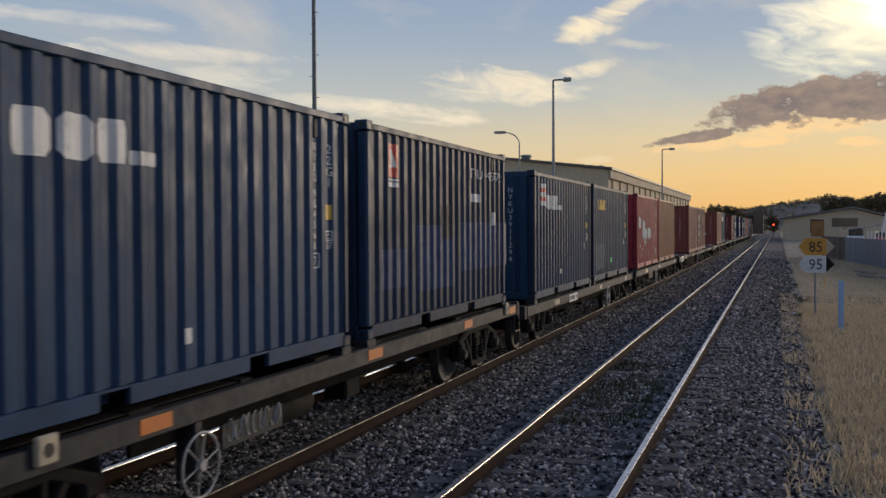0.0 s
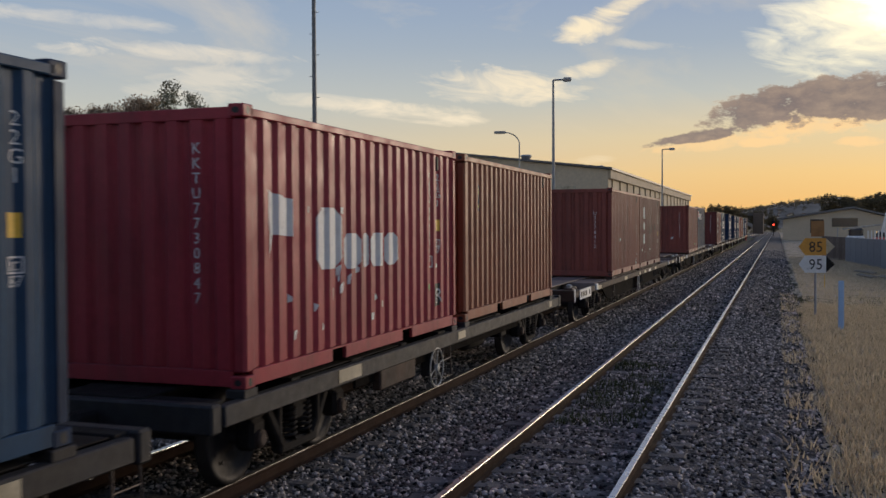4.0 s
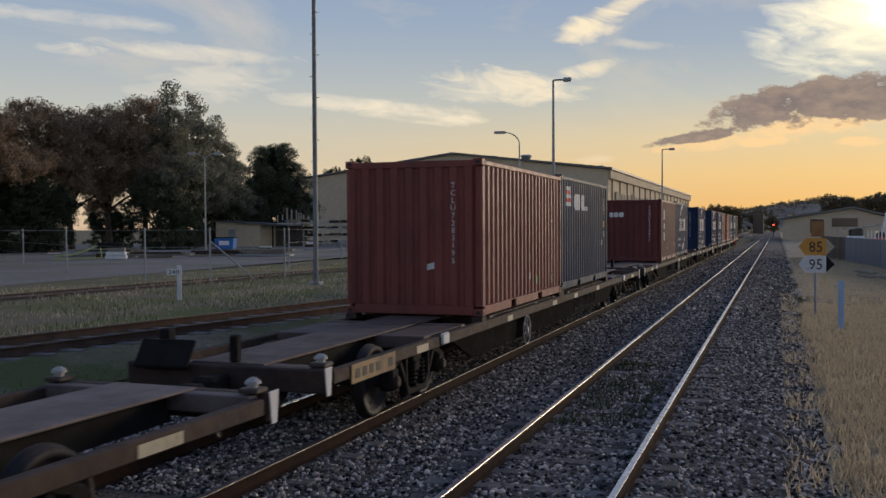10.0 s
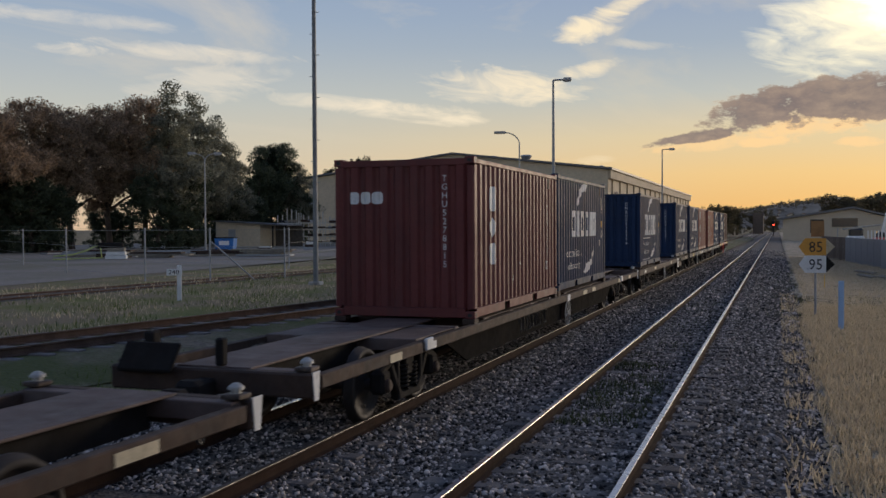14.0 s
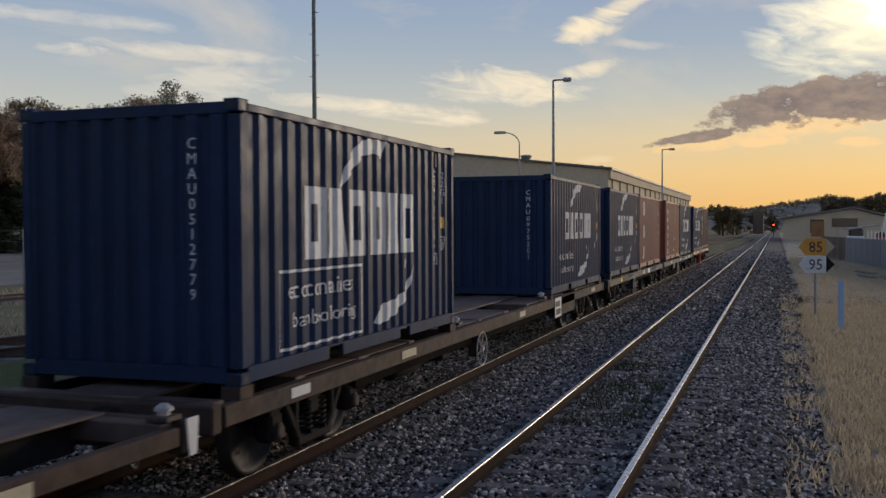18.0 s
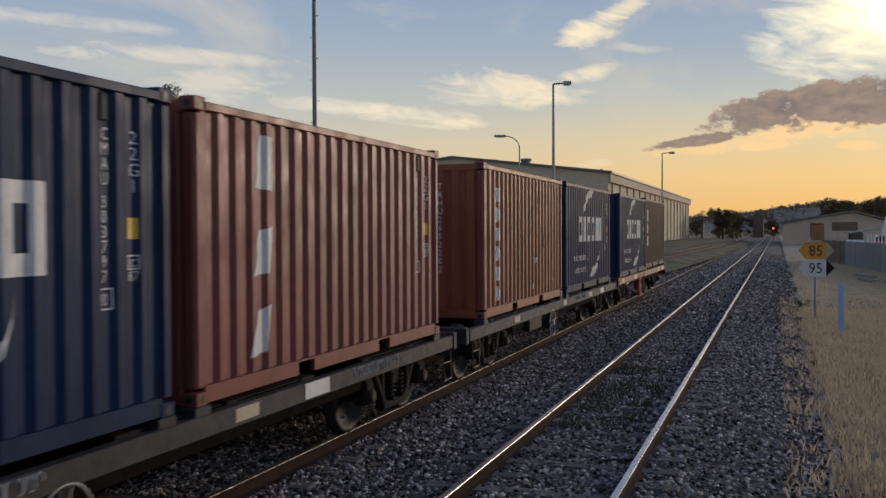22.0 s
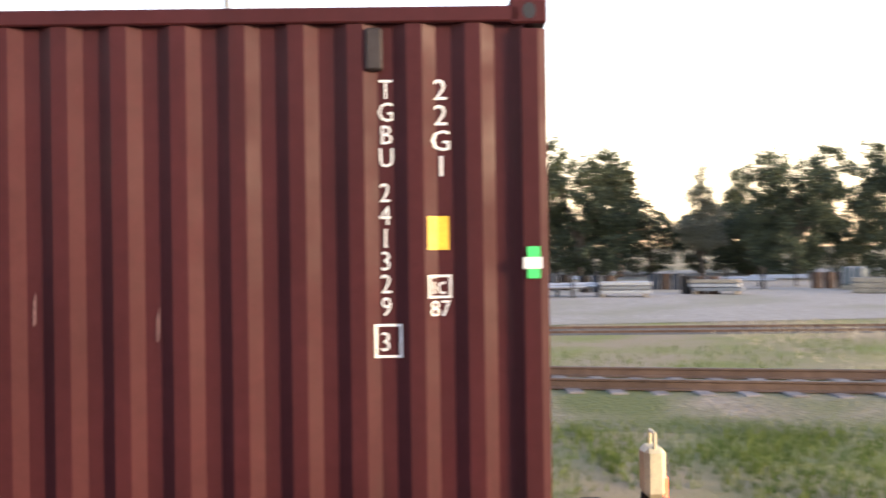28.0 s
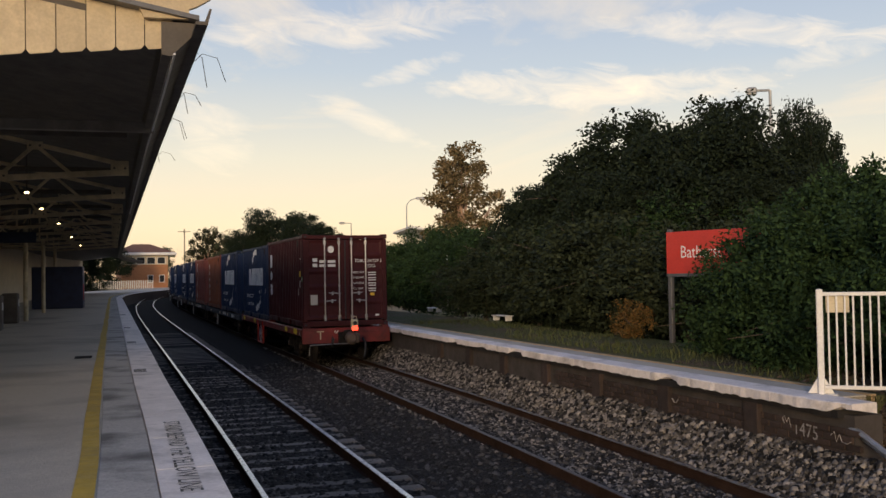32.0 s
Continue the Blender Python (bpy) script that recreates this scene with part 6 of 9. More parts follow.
# unseen brick block beside the platform, added to darken reflections and block light
end_wall = thing("station_end_building", None, "unseen brick block added to shape the light on the train", "building", kind="structure")
part("wall", Geo().box((11.3, 1.0, 1.9), (0.4, 19.4, 4.8)).box((15.0, 10.5, 1.9), (7.0, 0.4, 4.8)).box((15.0, -8.5, 1.9), (7.0, 0.4, 4.8)).box((18.5, 1.0, 1.9), (0.4, 19.4, 4.8)), M_END_BRICK, end_wall)
part("roof", Geo().prism([(10.6, 4.3), (19.2, 4.3), (14.9, 5.6)], "y", -9.2, 11.2), M_TERRACOTTA, end_wall)
# clutter along the wall
kio = thing("dark_blue_kiosk", pose(2.9 + bend(-57), -57.6, PZ), "dark blue metal kiosk on the platform", "kiosk")
part("body", Geo().cbox((0, 0, 1.15), (2.6, 2.2, 2.3), 0.04), material("dark_blue_sheet", (0.02, 0.03, 0.07), 0.5), kio)
part("sign_strip", Geo().cbox((-1.32, 0.6, 0.9), (0.03, 0.15, 0.9), 0.01), M_RED_MARK, kio, "red and white notice")
for k, y in enumerate((-36, -41, -46, -50)):
    se = thing("platform_bench", pose(4.6 + bend(y), y, PZ), "dark slatted bench on the shaded platform", "bench", "platform benches")
    for j in range(4):
        part("slat", Geo().cbox((0.12 * j - 0.2, 0, 0.45), (0.09, 1.6, 0.03), 0.006), M_SOFFIT, se)
        part("slat", Geo().cbox((0.28, 0, 0.55 + 0.11 * j), (0.03, 1.6, 0.08), 0.006), M_SOFFIT, se)
    for s in (-0.7, 0.7):
        part("leg", Geo().cbox((0, s, 0.22), (0.5, 0.06, 0.44), 0.01), M_DARK_STEEL, se)
for y in (-33.0, -38.5):
    bn = thing("litter_bin", pose(3.6 + bend(y), y, PZ), "dark litter bin with a pale label", "bin", "litter bins")
    part("body", Geo().cbox((0, 0, 0.55), (0.55, 0.55, 1.1), 0.04), M_SOFFIT, bn)
    part("label", Geo().box((-0.282, 0, 0.75), (0.006, 0.25, 0.25)), M_WHITE_WORN, bn, "pale label")
hs = thing("hanging_sign", pose(3.2 + bend(-34), -34.0, 3.9), "dark hanging station sign", "sign")
part("panel", Geo().cbox((0, 0, 0), (1.6, 0.08, 0.35), 0.02), material("dark_blue_sheet", (0.02, 0.03, 0.07), 0.5), hs)
part("hanger", Geo().tube((-0.6, 0, 0.15), (-0.6, 0, 0.6), 0.015, 6).tube((0.6, 0, 0.15), (0.6, 0, 0.6), 0.015, 6), M_DARK_STEEL, hs)

# far platform
FX = -7.46
# lawn colour darkened, so that it holds the shade on this platform
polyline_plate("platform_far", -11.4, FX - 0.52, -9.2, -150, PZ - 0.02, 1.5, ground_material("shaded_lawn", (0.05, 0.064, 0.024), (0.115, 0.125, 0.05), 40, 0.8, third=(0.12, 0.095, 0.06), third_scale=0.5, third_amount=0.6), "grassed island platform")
polyline_plate("platform_far_strip", -8.35, FX - 0.36, -9.2, -150, PZ - 0.004, 0.3, M_ASPHALT, "narrow asphalt strip behind the coping")
ln = polyline_plate("platform_far_line", -8.5, -8.42, -9.2, -150, PZ + 0.0, 0.1, material("faded_cream_line", (0.5, 0.36, 0.2), 0.7, vary=0.2), "thin faded cream line", cat="floor marking")
cop = thing("platform_far_coping", None, "broken white painted coping of the far platform", "platform", kind="structure")
rr = random.Random(5)
for i in range(58):
    ya, yb = -8.64 - i * 1.3, -8.64 - (i + 1) * 1.3 + 0.006
    n = 17
    ys = np.linspace(ya, yb, n)
    vs, fs = [], []
    for y in ys:
        chip = max(0.0, noise.noise((y * 1.1, 5.0, 0)) - 0.18)
        low = PZ - 0.088 - 0.022 * rr.random() + 0.012 * noise.noise((y * 4, 1, 0)) + min(0.06, 0.25 * chip)
        out = FX + 0.014 * rr.random() - min(0.07, 0.22 * chip)
        b = bend(y)
        vs += [(b + FX - 0.4, y, PZ + 0.02), (b + out - 0.012, y, PZ + 0.02), (b + out, y, PZ + 0.008), (b + out - 0.01 * rr.random(), y, low), (b + FX - 0.4, y, PZ - 0.1)]
    for j in range(n - 1):
        for k in range(5):
            fs.append((j * 5 + k, j * 5 + (k + 1) % 5, (j + 1) * 5 + (k + 1) % 5, (j + 1) * 5 + k))
    fs += [(0, 1, 2, 3, 4), tuple((n - 1) * 5 + k for k in (4, 3, 2, 1, 0))]
    part("coping_slab", Geo().add(vs, fs), M_COPING, cop)
part("broken_bed", Geo().sweep([(-FX + 0.035, PZ - 0.16), (-FX + 0.035, PZ - 0.075), (-FX + 0.4, PZ - 0.075), (-FX + 0.4, PZ - 0.16)], awn_line(-8.72, -90, 60)), M_TAR, cop, "dark broken bedding under the slabs")
wall_far = thing("platform_far_wall", None, "dark sooty brick face of the far platform", "wall", kind="structure")
part("wall_core", Geo().sweep([(-FX + 0.12, -0.6), (-FX + 0.12, PZ - 0.12), (-FX + 0.5, PZ - 0.12), (-FX + 0.5, -0.6)], awn_line(-8.55, -150, 60)), M_MORTAR, wall_far)
for k in range(7):
    y = -10.4 - 2.03 * k
    part("pilaster", Geo().cbox((FX - 0.09 + bend(y), y, 0.17), (0.09, 0.3, 1.36), 0.012), M_BRICK_DARK, wall_far, "shallow brick pier")
BRK = Geo().cbox((0, 0, 0), (0.05, 0.222, 0.07), 0.006).mesh("brick", M_BRICK_DARK)
for r in range(9):
    for k in range(32):
        y = -8.68 - k * 0.235 - (r % 2) * 0.117
        o = new("brick", BRK)
        o.parent, o.location = wall_far, (FX - 0.12 + bend(y) + rr.uniform(-0.006, 0.006), y, -0.02 + r * 0.083)
M_FAINT = material("rubbed_chalk", (0.3, 0.28, 0.27), 0.9, vary=0.5, scale=14)
chalk = thing("chalk_marks", pose(FX - 0.09 + bend(-9.5), -9.3, 0.5), "faint white chalk figures on the platform wall", "wall marking")
flat_text("figures", text_shape("1475", 0.16, stretch=0.95), lambda u, w: (0.002, u - 0.3, w - 0.05 * u), M_FAINT, chalk)
part("scribble", Geo().path([(0.004, -0.5, 0.1), (0.004, -0.54, 0.16), (0.004, -0.5, 0.19), (0.004, -0.46, 0.12), (0.004, -0.42, 0.18), (0.004, -0.38, 0.06)], 0.006, 4), M_FAINT, chalk)
part("scribble", Geo().path([(0.004, 0.3, 0.08), (0.004, 0.36, 0.13), (0.004, 0.39, 0.02), (0.004, 0.44, 0.11), (0.004, 0.48, 0.03), (0.004, 0.56, 0.02), (0.004, 0.62, 0.05)], 0.006, 4), M_FAINT, chalk)
part("scribble", Geo().path([(0.06, -2.93, 0.12), (0.06, -2.88, 0.07), (0.06, -2.82, 0.07), (0.06, -2.77, 0.12)], 0.009, 4), M_FAINT, chalk)

# white gate at the platform's end
gate = thing("platform_end_gate", pose(-7.8, -9.5, PZ), "white painted steel gate at the platform end", "gate")
gdir = math.atan2(0.72, -0.94)
gate.matrix_basis = pose(-7.8, -9.5, PZ, 0, 0, math.degrees(gdir))
for x in (0.0, 1.2):
    part("post", Geo().cbox((x, 0, 0.63), (0.075, 0.075, 1.26), 0.01), M_GATE, gate)
for z in (0.1, 1.2):
    part("rail", Geo().cbox((0.6, 0, z), (1.17, 0.045, 0.045), 0.006), M_GATE, gate)
for i in range(12):
    part("picket", Geo().cbox((0.096 + i * 0.0915, 0, 0.65), (0.022, 0.022, 1.1), 0.004), M_GATE, gate)
part("plate", Geo().cbox((0.2, 0.03, 1.08), (0.26, 0.01, 0.2), 0.003), M_CREAM_MARK, gate, "small cream notice")
part("foot_bracket", Geo().prism([(-0.16, 0.0), (0.16, 0.0), (0.03, 0.22), (-0.03, 0.22)], "y", 0.04, 0.07).cbox((0, 0.05, 0.01), (0.36, 0.16, 0.02), 0.004), M_GATE, gate)

# screen of old posts and dark boards beside the ramp
scr = thing("timber_screen", None, "old timber posts with dark boards under a rail", "fence")
M_FLAKE = material("flaking_white_post", (0.42, 0.4, 0.35), 0.8, vary=0.25, scale=7, dirt=(0.2, 0.17, 0.13), dirt_amount=0.4, dirt_scale=4)
M_OLD_RAIL = material("dark_old_rail_timber", (0.075, 0.052, 0.038), 0.85, vary=0.35, scale=6, dirt=(0.2, 0.17, 0.14), dirt_amount=0.3, dirt_scale=5, bump=0.5)
for y, z1, w_, mt in ((-8.85, 1.6, 0.19, M_TIMBER), (-7.85, 1.63, 0.13, M_FLAKE), (-6.6, 1.65, 0.15, M_FLAKE)):
    part("post", Geo().cbox((-8.42, y, (0.3 + z1) / 2), (0.15, w_, z1 - 0.3), 0.02), mt, scr, "pale weathered post")
part("top_rail", Geo().cbox((-8.42, -7.72, 1.675), (0.24, 2.6, 0.05), 0.012), M_OLD_RAIL, scr, "dark old timber rail")
part("fascia", Geo().cbox((-8.37, -7.74, 1.6), (0.05, 2.2, 0.1), 0.01), M_OLD_RAIL, scr, "dark old timber rail")
for i in range(4):
    part("dark_board", Geo().cbox((-8.5, -7.72, 0.58 + 0.27 * i), (0.05, 2.3, 0.262), 0.006), M_TAR, scr, "dark tarred board")
pipe = thing("sloping_pipe", None, "bent pale steel pipe running down from the platform", "pipe")
part("pipe", Geo().path([(-7.6, -8.95, 0.72), (-7.55, -8.6, 0.66), (-7.45, -7.7, 0.35), (-7.4, -6.6, -0.05)], 0.035, 8).path([(-7.66, -8.9, 0.66), (-7.5, -7.6, 0.24), (-7.46, -6.6, -0.12)], 0.02, 6), M_GALV, pipe)

# station signs
# grey darkened as if the hedge's shadow lay on the posts
M_SIGN_POST = material("hedge_shaded_sign_post", (0.1, 0.1, 0.105), 0.5, vary=0.15)
ss = thing("station_sign", pose(-10.93, -17.9, PZ - 0.07, 0, 0, -72.5), "red station sign with white lettering beside a hedge", "sign")
part("post", Geo().cbox((0.0, 0, 1.2), (0.1, 0.1, 2.5), 0.012), M_SIGN_POST, ss)
part("post", Geo().cbox((-2.35, 0, 1.2), (0.1, 0.1, 2.5), 0.012), M_SIGN_POST, ss)
pn = part("panel", Geo().cbox((-1.18, 0.06, 1.95), (2.44, 0.05, 0.88), 0.008), M_SIGN_RED, ss, "red panel")
part("lower_edge", Geo().cbox((-1.18, 0.06, 1.48), (2.44, 0.06, 0.07), 0.008), M_SIGN_POST, ss)
flat_text("lettering", text_shape("Bathurst", 0.25, stretch=0.85), lambda u, w: (-0.36 - u, 0.088, 1.84 + w), M_WHITE, pn, "white lettering")
nb = thing("heritage_nameboard", pose(-14.1, -42.5, PZ, 0, 0, 18), "small white heritage name board on a post", "sign")
part("post", Geo().tube((0, 0, 0), (0, 0, 2.58), 0.032, 8), M_GATE, nb)
part("board", Geo().cbox((0, 0.05, 1.54), (0.66, 0.04, 0.24), 0.012), M_GATE, nb)
part("roundel", Geo().lathe([(0.0, 0.03), (0.25, 0.03), (0.25, 0.06), (0.0, 0.06)], "y", (0, 0, 1.54), 20), M_GATE, nb)
part("finial", Geo().prism([(-0.1, 1.75), (0.1, 1.75), (0.03, 1.95), (-0.03, 1.95)], "y", 0.03, 0.06), M_GATE, nb)
flat_text("lettering", text_shape("BATHURST", 0.11, stretch=0.9), lambda u, w: (0.29 - u, 0.073, 1.5 + w), M_BLACK, nb)
for x, y in ((-11.55, -29.2), (-12.0, -37.9)):
    be = thing("garden_seat", pose(x, y, PZ - 0.02, 0, 0, 8), "low white garden bench in front of the bushes", "bench", "garden seats")
    for k in (-0.09, 0.09):
        part("slat", Geo().cbox((k, 0, 0.16), (0.13, 0.95, 0.03), 0.01), M_GATE, be)
    for s in (-0.4, 0.4):
        part("leg", Geo().cbox((0, s, 0.07), (0.24, 0.04, 0.15), 0.008), M_GATE, be)

# signal box beyond the curve
sb = thing("signal_box", pose(-2.4, -186.0, 0.6, 0, 0, 8), "orange brick signal box with a hipped tile roof", "building")
part("wall", Geo().cbox((0, 0, 3.0), (8.2, 7.0, 6.0), 0.05), M_WALL_ORANGE, sb)
part("upper_wall", Geo().cbox((0, 0, 5.4), (8.3, 7.1, 1.7), 0.05), M_WALL_BEIGE, sb, "pale upper storey")
part("eave", Geo().cbox((0, 0, 6.5), (11.0, 9.0, 0.5), 0.08), M_GATE, sb, "broad white eave")
part("roof", Geo().add([(-5.2, -4.3, 6.75), (5.2, -4.3, 6.75), (5.2, 4.3, 6.75), (-5.2, 4.3, 6.75), (-1.5, 0, 8.4), (1.5, 0, 8.4)], [(0, 1, 5, 4), (2, 3, 4, 5), (1, 2, 5), (3, 0, 4), (0, 3, 2, 1)]), M_TERRACOTTA, sb)
for x in (-2.9, -1.1, 0.7, 2.4):
    wn = part("window", Geo().cbox((x, 3.57, 5.3), (1.5, 0.1, 1.3), 0.02), M_GATE, sb)
    part("pane", Geo().box((x, 3.63, 5.3), (1.3, 0.02, 1.1)), M_GLASS, wn, "dark glass")
for x in (-3.0, -1.0):
    wn = part("window", Geo().cbox((x, 3.52, 2.0), (1.0, 0.1, 1.4), 0.02), M_GATE, sb)
    part("pane", Geo().box((x, 3.58, 2.0), (0.8, 0.02, 1.2)), M_GLASS, wn, "dark glass")
fn = thing("white_picket_fence", pose(0.5, -172, PZ), "white picket fence beyond the platform", "fence")
for i in range(30):
    part("picket", Geo().cbox((i * 0.3 - 4.5, 0, 0.7), (0.12, 0.04, 1.4), 0.01), M_GATE, fn)
hut = thing("cream_hall", pose(-30.3, -89.7, 0.35, 0, 0, -8), "cream hall with a low pitched roof behind the hedge", "building")
part("wall", Geo().cbox((0, 0, 2.4), (9, 12, 4.8), 0.04), M_WALL_CREAM, hut)
part("roof", Geo().prism([(-5.0, 4.6), (5.0, 6.4), (5.0, 6.6), (-5.0, 4.8)], "y", -6.4, 6.4), M_GATE, hut, "white low pitched roof")
# ======== yard, poles, buildings and distance ========
def at(az, d, z=0.0, rz=0.0):
    """A place seen from the eye's spot on the plan: degrees left of +y, metres off."""
    a = radians(az)
    return pose(-math.sin(a) * d, math.cos(a) * d, z, 0, 0, rz)


# warehouse: gable to the yard, long wall along the tracks
wh = thing("railway_workshop", None, "large beige sheet-metal workshop with a low gable roof", "building")
WX0, WX1, WY0, WY1 = -77.6, -25.3, 152.0, 300.0
e0, e1, rx, rz_ = 11.1, 11.4, -51.0, 14.6
g = Geo().add([(WX0, WY0, -0.3), (WX1, WY0, -0.3), (WX1, WY0, e1), (rx, WY0, rz_), (WX0, WY0, e0)], [(0, 1, 2, 3, 4)])
g.add([(WX0, WY0 + 0.4, -0.3), (WX1, WY0 + 0.4, -0.3), (WX1, WY0 + 0.4, e1), (rx, WY0 + 0.4, rz_), (WX0, WY0 + 0.4, e0)], [(4, 3, 2, 1, 0)])
part("gable_wall", g, M_WALL_BEIGE, wh)
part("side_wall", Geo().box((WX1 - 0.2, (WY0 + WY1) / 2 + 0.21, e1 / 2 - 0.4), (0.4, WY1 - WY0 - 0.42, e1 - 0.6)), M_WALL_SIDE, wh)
part("side_wall", Geo().box((WX0 + 0.2, (WY0 + WY1) / 2 + 0.21, e0 / 2 - 0.3), (0.4, WY1 - WY0 - 0.42, e0)), M_WALL_BEIGE, wh)
part("roof", Geo().prism([(WX0 - 0.6, e0), (rx, rz_), (WX1 + 0.8, e1), (WX1 + 0.8, e1 + 0.35), (rx, rz_ + 0.3), (WX0 - 0.6, e0 + 0.3)], "y", WY0 - 0.6, WY1), M_ROOF_STEEL, wh, "grey sheet roof")
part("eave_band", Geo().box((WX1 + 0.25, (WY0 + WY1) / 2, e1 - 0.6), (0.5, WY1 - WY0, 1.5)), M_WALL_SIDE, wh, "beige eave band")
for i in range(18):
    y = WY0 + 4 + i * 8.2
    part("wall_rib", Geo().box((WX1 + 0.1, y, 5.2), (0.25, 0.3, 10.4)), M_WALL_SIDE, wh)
for i in range(6):
    part("roof_vent", Geo().lathe([(0.0, 1.1), (0.3, 1.05), (0.36, 0.8), (0.2, 0.7), (0.2, 0.0)], "z", (WX1 - 3, WY0 + 12 + i * 24, e1 + 0.4), 10), M_GALV, wh)
for x in (-46, -40):
    part("ridge_vent", Geo().lathe([(0.0, 0.75), (0.9, 0.7), (1.0, 0.5), (0.7, 0.0)], "z", (x, WY0 + 6, rz_ - 0.75), 10), M_GALV, wh)
# no real opening: a flat dark panel imitates the unlit inside
dr = part("roller_opening", Geo().box((-57.7, WY0 - 0.05, 2.7), (5.2, 0.2, 6.0)), M_SOFFIT, wh, "dark panel for the shade inside a doorway")
part("glazed_opening", Geo().box((-43.6, WY0 - 0.05, 2.7), (7.4, 0.2, 5.8)), M_SOFFIT, wh, "dark glazed doorway")
for i in range(4):
    for j in range(2):
        part("pane", Geo().box((-46.3 + i * 1.8, WY0 - 0.2, 1.7 + j * 2.4), (1.6, 0.08, 2.1)), M_GLASS, wh, "glazed panel")
for x in (-68.4, -58.2):
    part("wall_lamp", Geo().cbox((x, WY0 - 0.3, 8.2), (0.7, 0.5, 0.3), 0.05), M_GALV, wh)
gr = Geo()
for i, w in enumerate((2.2, 1.2, 1.2, 1.0, 1.0, 1.2, 0, 1.8, 1.2, 1.2, 0.6, 1.2, 1.2, 1.2, 0, 2.0, 1.3, 1.2, 1.2, 1.2, 1.3, 1.2)):
    if w:
        gr.box((WX1 + 0.24, WY0 + 8 + i * 2.6, 7.2), (0.04, w, 2.0 if w > 1.7 else 1.4))
part("lettering_bars", gr, material("faded_black_lettering", (0.09, 0.085, 0.08), 0.7), wh, "dark bars in place of lettering")
gan = thing("yellow_gantry", None, "faded yellow gantry frame before the workshop", "gantry")
for x in (-31.2, -29.6):
    part("leg", Geo().cbox((x, WY0 - 6, 4.1), (0.5, 0.5, 8.6), 0.05), M_GOLD_MARK, gan)
part("beam", Geo().cbox((-38.5, WY0 - 6, 8.2), (18.5, 0.6, 0.9), 0.05), M_CREAM_MARK, gan)
part("beam", Geo().cbox((-31, WY0 - 6, 5.6), (4, 0.5, 0.6), 0.05), M_CREAM_MARK, gan)

shed = thing("storage_shed", pose(-64.4, 111.6, 0.0, 0, 0, 4), "beige sheet storage shed with a sloping roof in the yard", "shed")
part("wall", Geo().prism([(-4.9, 0.0), (1.4, 0.0), (1.4, 3.0), (-4.9, 3.35)], "y", -2.4, 2.4), M_WALL_BEIGE, shed)
part("roof", Geo().prism([(-5.2, 3.37), (5.3, 2.78), (5.3, 2.9), (-5.2, 3.5)], "y", -2.8, 2.8), M_ROOF_STEEL, shed, "grey sheet roof")
part("door", Geo().cbox((-2.6, -2.41, 1.2), (1.0, 0.05, 2.3), 0.01), M_POSTGREY, shed)
# bay's shade is put into the dark colour of this back wall
part("back_wall", Geo().box((3.3, 2.3, 1.4), (3.8, 0.12, 2.8)), M_SOFFIT, shed, "back wall darkened for the bay's shade")
for x in (3.2, 5.0):
    part("bay_post", Geo().box((x, -2.5, 1.4), (0.16, 0.16, 2.75)), M_DARK_STEEL, shed)
skip = thing("blue_skip_bin", pose(-56.3, 90.6, 0.05, 0, 0, 14), "blue waste bin with a white label", "bin")
part("body", Geo().prism([(-0.95, 0.0), (0.95, 0.0), (1.05, 1.35), (-1.05, 1.35)], "y", -0.65, 0.65), material("blue_skip_paint", (0.03, 0.17, 0.5), 0.5), skip)
part("label", Geo().box((0, -0.66, 0.85), (1.1, 0.02, 0.45)), M_WHITE, skip, "white label")
part("lid", Geo().cbox((0, 0, 1.42), (2.2, 1.4, 0.12), 0.03), M_DARK_STEEL, skip)
for x, y, w, h in ((-52.5, 92.0, 1.6, 0.5), (-49.0, 96.0, 1.3, 0.9), (-54.0, 69.5, 3.4, 0.3)):
    pk = thing("stored_bundle", pose(x, y, 0.05, 0, 0, 20), "low bundle of pale and rusty lengths in the yard", "timber stack", "stored goods in the yard")
    for k in range(3):
        part("length", Geo().cbox((0.1 * k, 0, h * (k + 0.5) / 3), (w - 0.15 * k, 0.8, h / 3 - 0.03), 0.015), (M_POSTGREY, M_SILL_RUST, M_GATE)[k], pk)

# racks of steel frames in the yard
rk = random.Random(2)
for k in range(9):
    az_ = 28.2 - k * 1.25
    d_ = 128 + rk.uniform(-6, 8)
    rack = thing("steel_storage_rack", at(az_, d_, 0.05, az_), "rack of pale galvanised steel frames", "rack", "steel racks in the yard")
    h_ = rk.uniform(3.4, 4.4)
    for x in np.linspace(-1.6, 1.6, 6):
        hh_ = h_ + rk.uniform(-0.2, 1.0)
        part("upright", Geo().box((x, 0, hh_ / 2 - 0.1), (0.12, 0.12, hh_ + 0.2)), M_GALV, rack)
    for z in (0.4, 1.3, 2.2, 3.1):
        part("shelf_bar", Geo().box((0, 0, z), (3.4, 0.2, 0.12)), M_GALV, rack)
        for j in range(3):
            part("stored_length", Geo().cbox((rk.uniform(-1.1, 1.1), rk.uniform(-0.3, 0.3), z + 0.12 + rk.uniform(0.05, 0.2)), (rk.uniform(0.8, 2.6), 0.7, rk.uniform(0.1, 0.4)), 0.03), rk.choice((M_DARK_STEEL, M_SILL_RUST, M_POSTGREY, M_TIMBER, M_DARK_STEEL, M_SILL_BLUE)), rack)
    if k in (4, 5):
        for x in np.linspace(-1.5, 1.5, 8):
            part("white_strip", Geo().cbox((x, -0.35, 1.9), (0.22, 0.06, 3.6), 0.01), M_GATE, rack)
